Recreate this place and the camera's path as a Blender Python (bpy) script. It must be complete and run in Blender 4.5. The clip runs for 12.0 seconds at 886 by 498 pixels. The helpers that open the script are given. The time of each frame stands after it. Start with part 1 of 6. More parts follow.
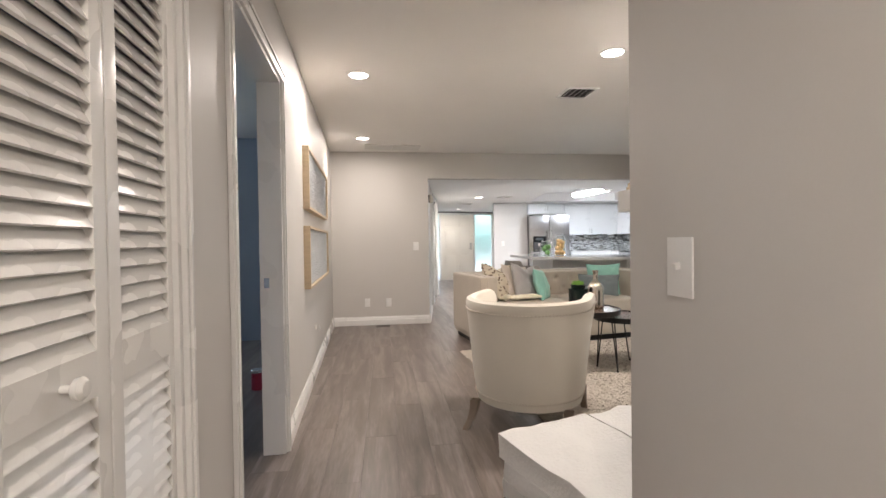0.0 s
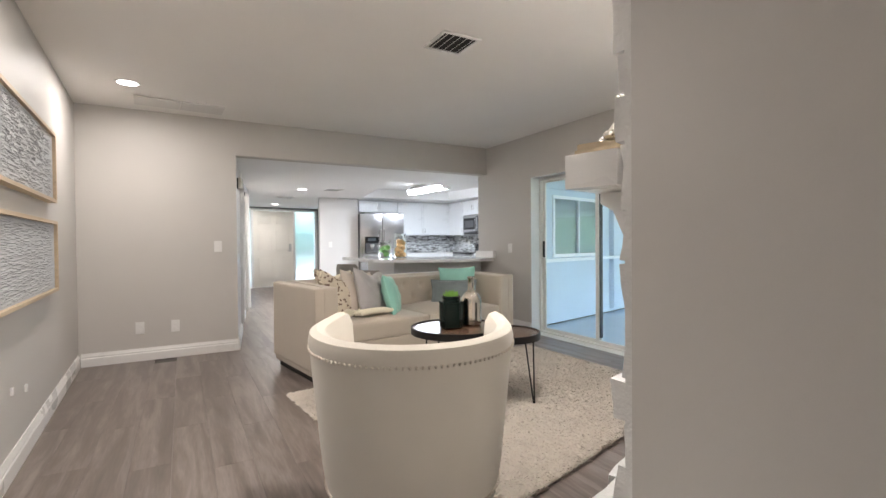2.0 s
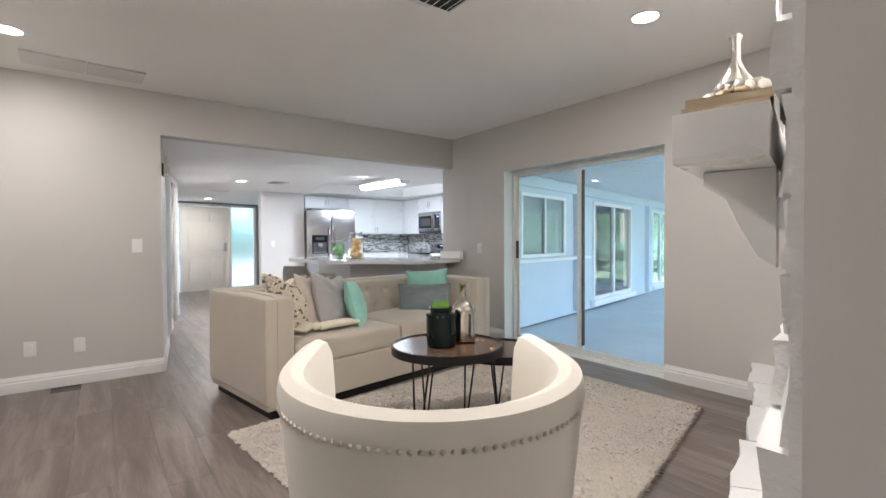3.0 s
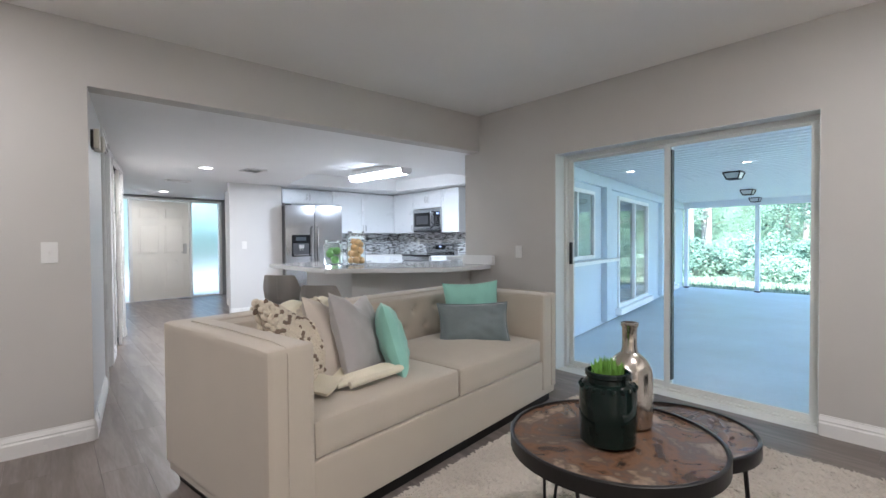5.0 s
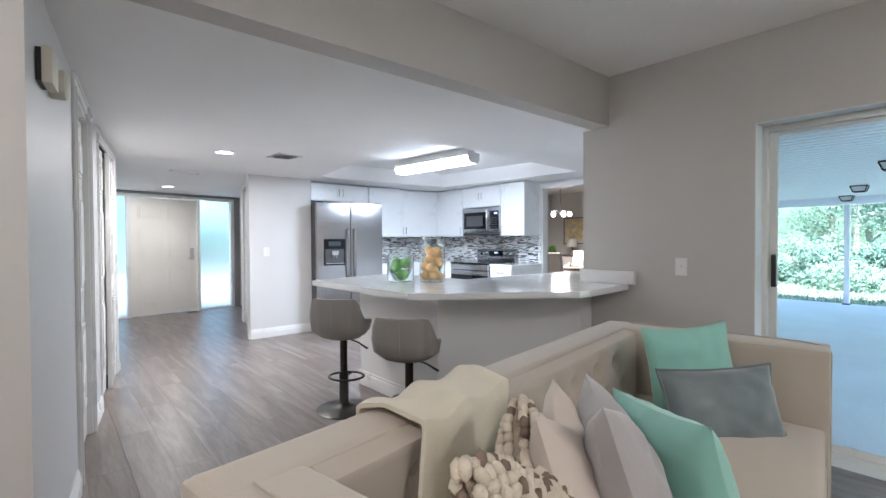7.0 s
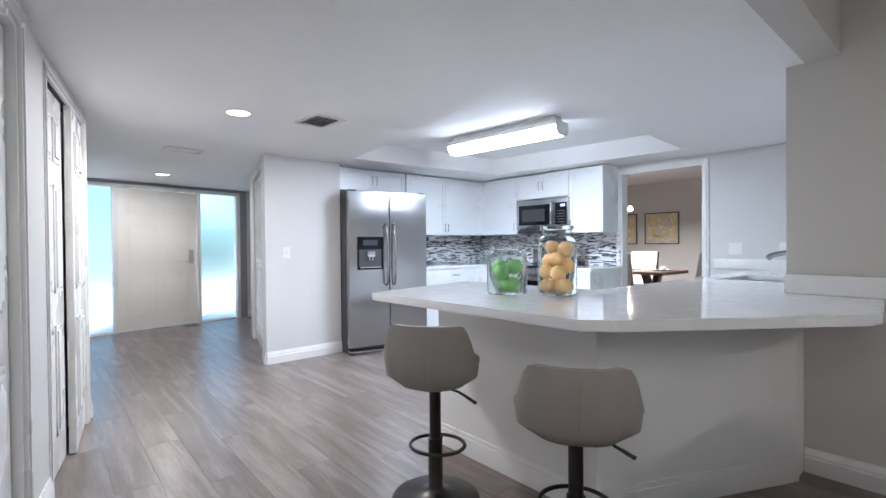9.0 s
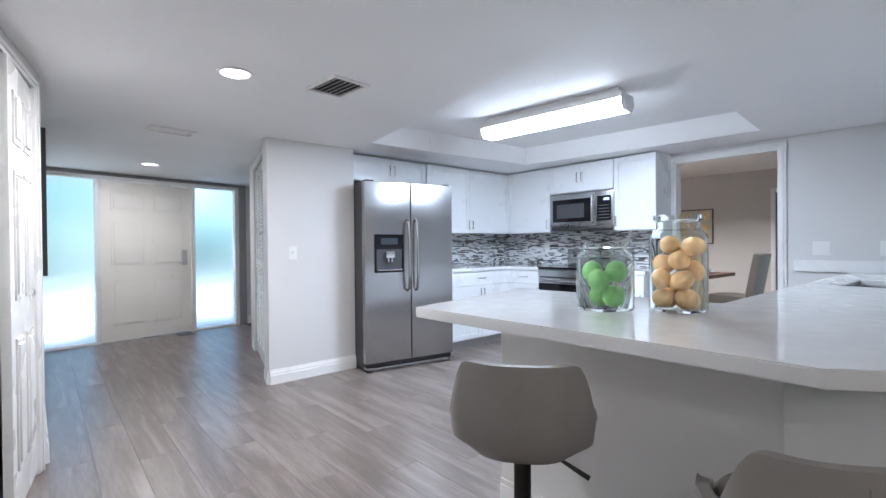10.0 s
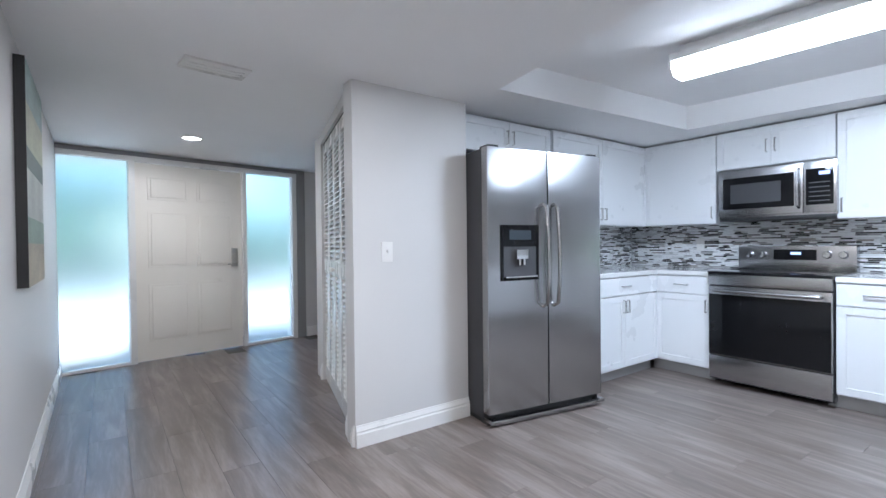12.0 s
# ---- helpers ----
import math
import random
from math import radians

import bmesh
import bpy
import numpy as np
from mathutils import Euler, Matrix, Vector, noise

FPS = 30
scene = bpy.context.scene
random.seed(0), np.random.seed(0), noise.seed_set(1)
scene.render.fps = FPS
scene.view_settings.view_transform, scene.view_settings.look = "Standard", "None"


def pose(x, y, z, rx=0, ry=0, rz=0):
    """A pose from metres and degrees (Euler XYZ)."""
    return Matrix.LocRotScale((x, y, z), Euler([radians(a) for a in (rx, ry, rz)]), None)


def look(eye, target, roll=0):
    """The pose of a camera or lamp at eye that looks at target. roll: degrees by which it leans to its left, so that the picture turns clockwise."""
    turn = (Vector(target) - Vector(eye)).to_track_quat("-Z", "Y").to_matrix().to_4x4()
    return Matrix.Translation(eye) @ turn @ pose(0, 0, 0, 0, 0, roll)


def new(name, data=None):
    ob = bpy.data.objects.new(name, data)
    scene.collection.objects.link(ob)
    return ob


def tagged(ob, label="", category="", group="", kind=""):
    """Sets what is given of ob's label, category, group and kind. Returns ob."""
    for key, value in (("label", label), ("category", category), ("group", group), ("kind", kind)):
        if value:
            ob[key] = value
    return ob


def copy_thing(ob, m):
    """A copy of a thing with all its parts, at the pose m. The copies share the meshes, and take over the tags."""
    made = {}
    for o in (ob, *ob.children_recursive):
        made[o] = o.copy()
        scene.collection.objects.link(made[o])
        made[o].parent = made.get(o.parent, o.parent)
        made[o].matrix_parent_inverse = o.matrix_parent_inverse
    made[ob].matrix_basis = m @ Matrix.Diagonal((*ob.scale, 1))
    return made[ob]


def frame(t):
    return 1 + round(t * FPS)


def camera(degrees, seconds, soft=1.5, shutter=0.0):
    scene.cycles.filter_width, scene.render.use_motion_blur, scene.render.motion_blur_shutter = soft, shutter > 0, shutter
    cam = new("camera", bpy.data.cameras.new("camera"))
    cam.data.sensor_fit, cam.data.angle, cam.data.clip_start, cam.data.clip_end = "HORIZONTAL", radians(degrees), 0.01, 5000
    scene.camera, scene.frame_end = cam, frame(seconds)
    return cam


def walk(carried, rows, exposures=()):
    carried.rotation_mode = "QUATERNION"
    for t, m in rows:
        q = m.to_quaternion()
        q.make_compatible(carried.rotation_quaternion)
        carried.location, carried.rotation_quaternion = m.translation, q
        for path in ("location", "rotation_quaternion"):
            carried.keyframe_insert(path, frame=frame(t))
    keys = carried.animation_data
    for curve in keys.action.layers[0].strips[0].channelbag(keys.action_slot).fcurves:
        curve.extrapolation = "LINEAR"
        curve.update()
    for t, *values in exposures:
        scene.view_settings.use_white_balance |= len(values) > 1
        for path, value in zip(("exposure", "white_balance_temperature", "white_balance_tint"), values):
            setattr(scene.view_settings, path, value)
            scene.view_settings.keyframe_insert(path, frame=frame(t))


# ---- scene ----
cam = camera(87.8, 12.0)
PATH = [
    (0, (0.325, 0.147, 1.181), (0.576, 2.131, 1.15), -0.8),
    (0.5, (0.34, 0.468, 1.174), (0.777, 2.42, 1.147), -0.8),
    (1, (0.356, 0.777, 1.178), (0.985, 2.676, 1.149), -0.6),
    (1.5, (0.395, 1.08, 1.156), (1.244, 2.891, 1.127), -0.6),
    (2, (0.445, 1.385, 1.15), (1.43, 3.125, 1.12), -0.5),
    (2.5, (0.475, 1.71, 1.15), (1.579, 3.377, 1.117), -0.4),
    (4.5, (0.698, 3.019, 1.165), (2.002, 4.535, 1.128), -0.3),
    (5, (0.756, 3.379, 1.182), (2.064, 4.892, 1.142), -0.4),
    (5.5, (0.821, 3.761, 1.203), (2.129, 5.274, 1.163), -0.4),
    (6, (0.874, 4.18, 1.231), (2.18, 5.694, 1.188), -0.4),
    (6.5, (0.952, 4.588, 1.239), (2.253, 6.107, 1.198), -0.3),
    (7, (1.003, 4.981, 1.245), (2.306, 6.498, 1.21), -0.3),
    (9, (1.282, 6.387, 1.191), (2.591, 7.899, 1.17), -0.5),
    (9.5, (1.407, 6.741, 1.186), (2.716, 8.253, 1.168), -0.6),
    (10, (1.517, 7.102, 1.177), (2.826, 8.613, 1.159), -0.5),
    (10.5, (1.627, 7.468, 1.17), (2.932, 8.984, 1.15), -0.5),
    (11, (1.699, 7.855, 1.163), (2.999, 9.374, 1.144), -0.5),
    (11.5, (1.754, 8.232, 1.163), (3.005, 9.791, 1.143), -0.5),
    (12, (1.823, 8.599, 1.162), (2.998, 10.218, 1.14), -0.6),
]
walk(cam, [(t, look(eye, target, roll)) for t, eye, target, roll in PATH], exposures=[(0, 2.8, 6750, 15), (2.5, 2.75, 6350, 13), (5, 2.62, 5950, 13), (7, 2.72, 5950, 13), (9, 2.62, 5850, 14), (12, 2.34, 5750, 13)])

# ---- light ----
world = bpy.data.worlds.new("sky")
scene.world = world
world.use_nodes = True
wn = world.node_tree
sky = wn.nodes.new("ShaderNodeTexSky")
sky.sky_type = "NISHITA"
sky.sun_disc = False
sky.sun_elevation, sky.sun_rotation = radians(53), radians(240)
sky.air_density, sky.dust_density = 1.0, 1.5
wn.nodes["Background"].inputs["Strength"].default_value = 0.15
wn.links.new(sky.outputs["Color"], wn.nodes["Background"].inputs["Color"])
sun = new("sun", bpy.data.lights.new("sun", "SUN"))
sun.data.energy, sun.data.angle, sun.data.color = 4.0, radians(8), (1.0, 0.96, 0.9)
sun.matrix_world = look((0, 0, 0), (0.52, 0.30, -0.80))


def lamp(name, kind, m, energy, colour, size=0.12, size_y=0.0):
    d = bpy.data.lights.new(name, "AREA")
    d.shape = kind
    d.energy, d.color, d.size = energy, colour, size
    if size_y:
        d.size_y = size_y
    ob = new(name, d)
    ob.matrix_world = m
    return ob


WARM, COOL = (1.0, 0.94, 0.87), (0.78, 0.90, 1.0)
LIVING_CANS = [(0.144, 3.78), (0.074, 5.955), (1.918, 3.19), (3.14, 3.525)]
# unseen can behind the camera, added to brighten the dark hallway
UNSEEN_HALL_CANS = [(0.45, -0.75)]
KITCHEN_CANS = [(2.3, 9.69), (2.42, 13.12)]
for x, y in LIVING_CANS + UNSEEN_HALL_CANS:
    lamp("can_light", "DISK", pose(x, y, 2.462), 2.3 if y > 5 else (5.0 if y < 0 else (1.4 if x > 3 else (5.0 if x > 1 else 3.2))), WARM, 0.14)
for x, y in KITCHEN_CANS:
    lamp("can_light", "DISK", pose(x, y, 2.088), 6.8 if y < 11 else 3.0, (1.0, 0.95, 0.88), 0.14)
FIX = pose(4.64, 9.37, 2.30, 0, 0, -85)
lamp("tube_light", "RECTANGLE", FIX @ pose(0, 0, -0.185), 10.0, COOL, 1.2, 0.2)
# fill lamp added in the bedroom's made-up window gap, in place of sky light
lamp("bedroom_daylight", "RECTANGLE", pose(-3.0, 6.11, 1.5, -90), 2.0, (0.62, 0.80, 1.0), 1.15, 1.15)
lamp("dining_light", "DISK", pose(8.6, 10.3, 1.62), 19, (1.0, 0.94, 0.86), 0.3)

# ---- materials ----


def shader(name):
    m = bpy.data.materials.new(name)
    m.use_nodes = True
    return m, m.node_tree, m.node_tree.nodes["Principled BSDF"]


def node(nt, kind, **values):
    n = nt.nodes.new("ShaderNode" + kind)
    for k, v in values.items():
        n.inputs[k].default_value = v
    return n


def surface(name, colour, rough=0.5, metal=0.0, var=0.08, scale=3.0, fine=60.0, bump=0.05, depth=0.002, stretch=(1, 1, 1), per_object=0.0, rough_var=0.08, coat=0.0, sheen=0.0, island=0.0):
    """A procedural surface: two scales of colour variation, uneven gloss and fine relief."""
    m, nt, p = shader(name)
    co = node(nt, "TexCoord")
    mp = node(nt, "Mapping", Scale=stretch)
    nt.links.new(co.outputs["Object"], mp.inputs["Vector"])
    vec = mp.outputs["Vector"]
    info = node(nt, "ObjectInfo") if per_object else None
    if per_object:
        add = nt.nodes.new("ShaderNodeVectorMath")
        add.operation = "MULTIPLY_ADD"
        add.inputs[1].default_value, add.inputs[0].default_value = (37, 53, 71), (0, 0, 0)
        cmb = node(nt, "CombineXYZ")
        for k in range(3):
            nt.links.new(info.outputs["Random"], cmb.inputs[k])
        nt.links.new(cmb.outputs[0], add.inputs[0])
        nt.links.new(vec, add.inputs[2])
        vec = add.outputs[0]
    a = node(nt, "TexNoise", Scale=scale, Detail=4.0)
    b = node(nt, "TexNoise", Scale=fine, Detail=3.0)
    for n in (a, b):
        nt.links.new(vec, n.inputs["Vector"])
    mix = node(nt, "Math")
    mix.operation = "MULTIPLY_ADD"
    mix.inputs[1].default_value = 0.35
    nt.links.new(b.outputs["Fac"], mix.inputs[0])
    nt.links.new(a.outputs["Fac"], mix.inputs[2])
    fac = mix.outputs[0]
    if per_object or island:
        k = node(nt, "Math")
        k.operation = "MULTIPLY_ADD"
        k.inputs[1].default_value = per_object or island
        src = info.outputs["Random"] if per_object else node(nt, "NewGeometry").outputs["Random Per Island"]
        nt.links.new(src, k.inputs[0])
        nt.links.new(fac, k.inputs[2])
        fac = k.outputs[0]
    hi = 0.95 + 0.5 * (per_object or island)
    ramp = node(nt, "MapRange")
    ramp.inputs["From Min"].default_value, ramp.inputs["From Max"].default_value = 0.38, hi
    ramp.inputs["To Min"].default_value, ramp.inputs["To Max"].default_value = 1 - var, 1 + var
    nt.links.new(fac, ramp.inputs["Value"])
    mul = nt.nodes.new("ShaderNodeVectorMath")
    mul.operation = "SCALE"
    mul.inputs[0].default_value = colour[:3]
    nt.links.new(ramp.outputs[0], mul.inputs["Scale"])
    nt.links.new(mul.outputs[0], p.inputs["Base Color"])
    rr = node(nt, "MapRange")
    rr.inputs["From Min"].default_value, rr.inputs["From Max"].default_value = 0.3, 0.7
    rr.inputs["To Min"].default_value, rr.inputs["To Max"].default_value = max(0.02, rough - rough_var), rough + rough_var
    nt.links.new(a.outputs["Fac"], rr.inputs["Value"])
    nt.links.new(rr.outputs[0], p.inputs["Roughness"])
    p.inputs["Metallic"].default_value = metal
    p.inputs["Coat Weight"].default_value = coat
    p.inputs["Sheen Weight"].default_value = sheen
    if bump:
        bp = node(nt, "Bump", Strength=bump * 4, Distance=depth)
        nt.links.new(b.outputs["Fac"], bp.inputs["Height"])
        nt.links.new(bp.outputs["Normal"], p.inputs["Normal"])
    return m


def glow(name, colour, strength):
    m, nt, p = shader(name)
    p.inputs["Base Color"].default_value = (0.8, 0.8, 0.8, 1)
    p.inputs["Emission Color"].default_value = (*colour, 1)
    p.inputs["Emission Strength"].default_value = strength
    return m


def glass(name, colour=(1, 1, 1), rough=0.0, ior=1.45):
    m, nt, p = shader(name)
    p.inputs["Base Color"].default_value = (*colour, 1)
    p.inputs["Transmission Weight"].default_value = 1.0
    p.inputs["Roughness"].default_value = rough
    p.inputs["IOR"].default_value = ior
    return m


WALL = surface("wall_paint", (0.58, 0.555, 0.525), 0.55, var=0.03, scale=1.5, fine=220, bump=0.03, depth=0.001)
KWALL = surface("kitchen_wall_paint", (0.66, 0.65, 0.64), 0.5, var=0.03, scale=1.5, fine=220, bump=0.03, depth=0.001)
BEDWALL = surface("bedroom_paint", (0.46, 0.53, 0.62), 0.6, var=0.03, fine=200)
CEIL = surface("ceiling_paint", (0.84, 0.82, 0.79), 0.8, var=0.03, scale=1.2, fine=140, bump=0.08, depth=0.002)
KCEIL = surface("kitchen_ceiling_paint", (0.89, 0.89, 0.89), 0.75, var=0.03, scale=1.2, fine=140, bump=0.06, depth=0.002)
TRIM = surface("white_trim", (0.80, 0.79, 0.77), 0.3, var=0.03, scale=2, fine=90, bump=0.02, depth=0.0005)
DOORW = surface("white_door_paint", (0.80, 0.79, 0.76), 0.28, var=0.03, scale=2, fine=150, bump=0.02, depth=0.0005)
CREAMDOOR = surface("cream_door_paint", (0.85, 0.82, 0.755), 0.35, var=0.03, scale=2, fine=150, bump=0.02, depth=0.0005)
# near-black: painted shade in vents and firebox, own colour of the door tracks
DARK = surface("gap_shade_and_track", (0.03, 0.03, 0.03), 0.7, var=0.1)
PATIO = surface("painted_concrete", (0.55, 0.62, 0.68), 0.45, var=0.14, scale=1.3, fine=30, bump=0.05, depth=0.002)
PWALL = surface("patio_wall_stucco", (0.60, 0.69, 0.78), 0.7, var=0.06, scale=1.5, fine=160, bump=0.12, depth=0.003)
PCEIL = surface("patio_ceiling_white", (0.87, 0.89, 0.92), 0.5, var=0.03, scale=1.5, fine=90, bump=0.02)
GRASS = surface("grass", (0.21, 0.25, 0.16), 0.8, var=0.35, scale=2.0, fine=40, bump=0.3, depth=0.03)
STONEW = surface("white_painted_stone", (0.78, 0.77, 0.75), 0.5, var=0.05, scale=6, fine=60, bump=0.2, depth=0.006)
SUBFLOOR = surface("subfloor", (0.12, 0.11, 0.10), 0.7)
QUARTZ = surface("white_quartz", (0.80, 0.80, 0.79), 0.12, var=0.03, scale=12, fine=200, bump=0.0, rough_var=0.04, coat=0.3)
CAB = surface("white_cabinet_lacquer", (0.80, 0.81, 0.82), 0.28, var=0.015, scale=2, fine=80, bump=0.01, depth=0.0004, rough_var=0.015)
STEEL = surface("brushed_steel", (0.45, 0.45, 0.455), 0.22, metal=1.0, var=0.06, scale=2.0, fine=50, bump=0.02, depth=0.0004, stretch=(1, 1, 0.02), rough_var=0.05)
STEEL.node_tree.nodes["Principled BSDF"].inputs["Anisotropic"].default_value = 0.7
CHROME = surface("chrome", (0.72, 0.72, 0.72), 0.12, metal=1.0, var=0.03, rough_var=0.04, bump=0)
BLACKG = surface("black_glass", (0.008, 0.008, 0.009), 0.06, var=0.1, bump=0, rough_var=0.02)
BLACKG.node_tree.nodes["Principled BSDF"].inputs["Specular IOR Level"].default_value = 0.28
BLACKM = surface("black_metal", (0.025, 0.023, 0.022), 0.4, metal=0.6, var=0.2)
BLACKP = surface("black_plastic", (0.02, 0.02, 0.02), 0.45, var=0.1)
LINEN = surface("cream_linen", (0.495, 0.432, 0.352), 0.85, var=0.05, scale=4, fine=500, bump=0.25, depth=0.001, sheen=0.3)
IVORY = surface("ivory_linen", (0.72, 0.67, 0.58), 0.8, var=0.04, scale=4, fine=500, bump=0.2, depth=0.001, sheen=0.25)
CLEAR = glass("clear_glass", (0.98, 1.0, 0.99))
# faint cyan put into the panes for the cooler daylight behind them
PANE = glass("window_glass", (0.93, 0.985, 1.0), 0.0, 1.15)

# ---- builders ----


def box(bm, x0, y0, z0, x1, y1, z1, m=None, bevel=0.0, seg=2):
    verts = [bm.verts.new((x, y, z)) for x in (x0, x1) for y in (y0, y1) for z in (z0, z1)]
    if m is not None:
        for v in verts:
            v.co = m @ v.co
    faces = [bm.faces.new([verts[i] for i in f]) for f in ((0, 1, 3, 2), (4, 6, 7, 5), (0, 4, 5, 1), (2, 3, 7, 6), (0, 2, 6, 4), (1, 5, 7, 3))]
    if bevel:
        edges = {e for f in faces for e in f.edges}
        bmesh.ops.bevel(bm, geom=list(edges), offset=bevel, segments=seg, affect="EDGES", profile=0.7)
    return verts


def lathe(bm, profile, seg=32, m=None, cap=True):
    """A turned shape from (radius, height) pairs."""
    rings = []
    for r, z in profile:
        ring = [bm.verts.new((r * math.cos(2 * math.pi * k / seg), r * math.sin(2 * math.pi * k / seg), z)) for k in range(seg)]
        if m is not None:
            for v in ring:
                v.co = m @ v.co
        rings.append(ring)
    for a, b in zip(rings, rings[1:]):
        for k in range(seg):
            bm.faces.new((a[k], a[(k + 1) % seg], b[(k + 1) % seg], b[k]))
    if cap:
        bm.faces.new(rings[0][::-1])
        bm.faces.new(rings[-1])


def tube(bm, pts, r, seg=8, m=None):
    """A round rod along points."""
    pts = [Vector(p) for p in pts]
    rings = []
    for i, p in enumerate(pts):
        d = (pts[min(i + 1, len(pts) - 1)] - pts[max(i - 1, 0)]).normalized()
        u = d.orthogonal().normalized() if i == 0 else (u - d * u.dot(d)).normalized()
        w = d.cross(u)
        rr = r[i] if isinstance(r, (list, tuple)) else r
        ring = [bm.verts.new(p + rr * (math.cos(2 * math.pi * k / seg) * u + math.sin(2 * math.pi * k / seg) * w)) for k in range(seg)]
        if m is not None:
            for v in ring:
                v.co = m @ v.co
        rings.append(ring)
    for a, b in zip(rings, rings[1:]):
        for k in range(seg):
            bm.faces.new((a[k], a[(k + 1) % seg], b[(k + 1) % seg], b[k]))
    bm.faces.new(rings[0][::-1])
    bm.faces.new(rings[-1])


def prism(bm, poly, z0, z1, bevel=0.0):
    lo = [bm.verts.new((x, y, z0)) for x, y in poly]
    hi = [bm.verts.new((x, y, z1)) for x, y in poly]
    n = len(poly)
    faces = [bm.faces.new(lo[::-1]), bm.faces.new(hi)]
    faces += [bm.faces.new((lo[i], lo[(i + 1) % n], hi[(i + 1) % n], hi[i])) for i in range(n)]
    if bevel:
        bmesh.ops.bevel(bm, geom=list({e for f in faces for e in f.edges}), offset=bevel, segments=3, affect="EDGES")


def part(name, bm, material, parent=None, label="", smooth=False, m=None):
    me = bpy.data.meshes.new(name)
    bmesh.ops.recalc_face_normals(bm, faces=bm.faces)
    bm.to_mesh(me)
    bm.free()
    me.materials.append(material)
    if smooth:
        for f in me.polygons:
            f.use_smooth = True
        me.set_sharp_from_angle(angle=radians(40))
    ob = new(name, me)
    if m is not None:
        ob.matrix_basis = m
    if parent is not None:
        ob.parent = parent
    if label:
        ob["label"] = label
    return ob


def thing(name, m, label, category, group="", kind=""):
    ob = new(name)
    ob.empty_display_size = 0.1
    ob.matrix_basis = m
    return tagged(ob, label, category, group, kind)


def boxpart(name, dims, material, parent=None, label="", bevel=0.0, smooth=False, m=None):
    bm = bmesh.new()
    box(bm, *dims, bevel=bevel)
    return part(name, bm, material, parent, label, smooth or bevel > 0, m)


def along(p0, p1):
    """A pose with x along the wall from p0 to p1, and y into the wall on its left."""
    d = Vector((p1[0] - p0[0], p1[1] - p0[1]))
    return pose(p0[0], p0[1], 0, 0, 0, math.degrees(math.atan2(d.y, d.x))), d.length


def wall(name, p0, p1, thick, z0, z1, material, label, holes=(), category="wall"):
    """A wall whose face runs from p0 to p1, its body on the left of that way, with openings (s0, s1, low, high)."""
    m, length = along(p0, p1)
    bm = bmesh.new()
    cuts = sorted({0.0, length, *(h for a, b, _, _ in holes for h in (a, b))})
    for a, b in zip(cuts, cuts[1:]):
        spans = sorted((lo, hi) for s0, s1, lo, hi in holes if s0 <= a + 1e-4 and s1 >= b - 1e-4)
        z = z0
        for lo, hi in spans:
            if lo > z + 1e-4:
                box(bm, a, 0, z, b, thick, lo)
            z = hi
        if z < z1 - 1e-4:
            box(bm, a, 0, z, b, thick, z1)
    bmesh.ops.remove_doubles(bm, verts=bm.verts, dist=1e-4)
    ob = part(name, bm, material, m=m)
    return tagged(ob, label, category, kind="structure")


def baseboard(p0, p1, label="white moulded baseboard along the wall"):
    """A profiled skirting on the face from p0 to p1, standing out to the right of that way."""
    m, length = along(p0, p1)
    bm = bmesh.new()
    prof = [(0, 0), (-0.018, 0), (-0.018, 0.075), (-0.013, 0.085), (-0.015, 0.094), (-0.011, 0.104), (-0.006, 0.118), (-0.006, 0.124), (0, 0.124)]
    ends = [[bm.verts.new((s, y, z)) for y, z in prof] for s in (0, length)]
    n = len(prof)
    for i in range(n):
        bm.faces.new((ends[0][i], ends[0][(i + 1) % n], ends[1][(i + 1) % n], ends[1][i]))
    bm.faces.new(ends[0]), bm.faces.new(ends[1][::-1])
    return tagged(part("baseboard", bm, TRIM, m=m), label, "baseboard", kind="structure")


# ---- structure ----
WEST0, WEST1 = (-0.04, -1.9), (-0.418, 6.82)


def west(y):
    return -0.123 - 0.0432 * y


mw, wl = along(WEST0, WEST1)
ky = wl / (6.82 + 1.9)


def ws(y):
    return (y + 1.9) * ky


wall("wall_west", WEST0, WEST1, 0.12, 0, 2.48, WALL, "greige painted wall beside the hallway and pictures",
     [(ws(0.16), ws(1.37), 0, 2.03), (ws(1.86), ws(2.83), 0, 2.10)])
wall("wall_north", (-0.54, 6.82), (0.96, 6.82), 0.14, 0, 2.48, WALL, "greige painted end wall with switch and outlets")
bm = bmesh.new()
box(bm, 0.96, 6.82, 2.105, 4.25, 6.96, 2.48)
tagged(part("wall_header", bm, WALL), "greige painted header beam above the kitchen opening", "wall", kind="structure")
wall("wall_east", (4.25, 7.04), (4.25, 2.6), 0.2, 0, 2.48, WALL, "greige painted wall around the patio slider",
     [(7.04 - 5.865, 7.04 - 3.985, 0, 1.945)])
bm = bmesh.new()
box(bm, 1.035, -1.9, 0, 1.70, 1.41, 2.48)
tagged(part("wall_hall", bm, WALL), "greige painted hallway wall with a light switch", "wall", kind="structure")
bm = bmesh.new()
prism(bm, [(1.665, 1.41), (4.45, 1.41), (4.45, 3.0), (1.665, 2.345)], 0, 2.48)
tagged(part("wall_chimney", bm, WALL), "greige painted chimney breast beside the fireplace", "wall", kind="structure")
wall("wall_south", (-0.2, -1.9), (1.9, -1.9), -0.12, 0, 2.48, WALL, "plain greige wall closing the hallway")

bm = bmesh.new()
box(bm, -0.7, -2.05, 2.48, 4.6, 6.96, 2.6)
tagged(part("ceiling_living", bm, CEIL), "white painted living room ceiling", "ceiling", kind="structure")

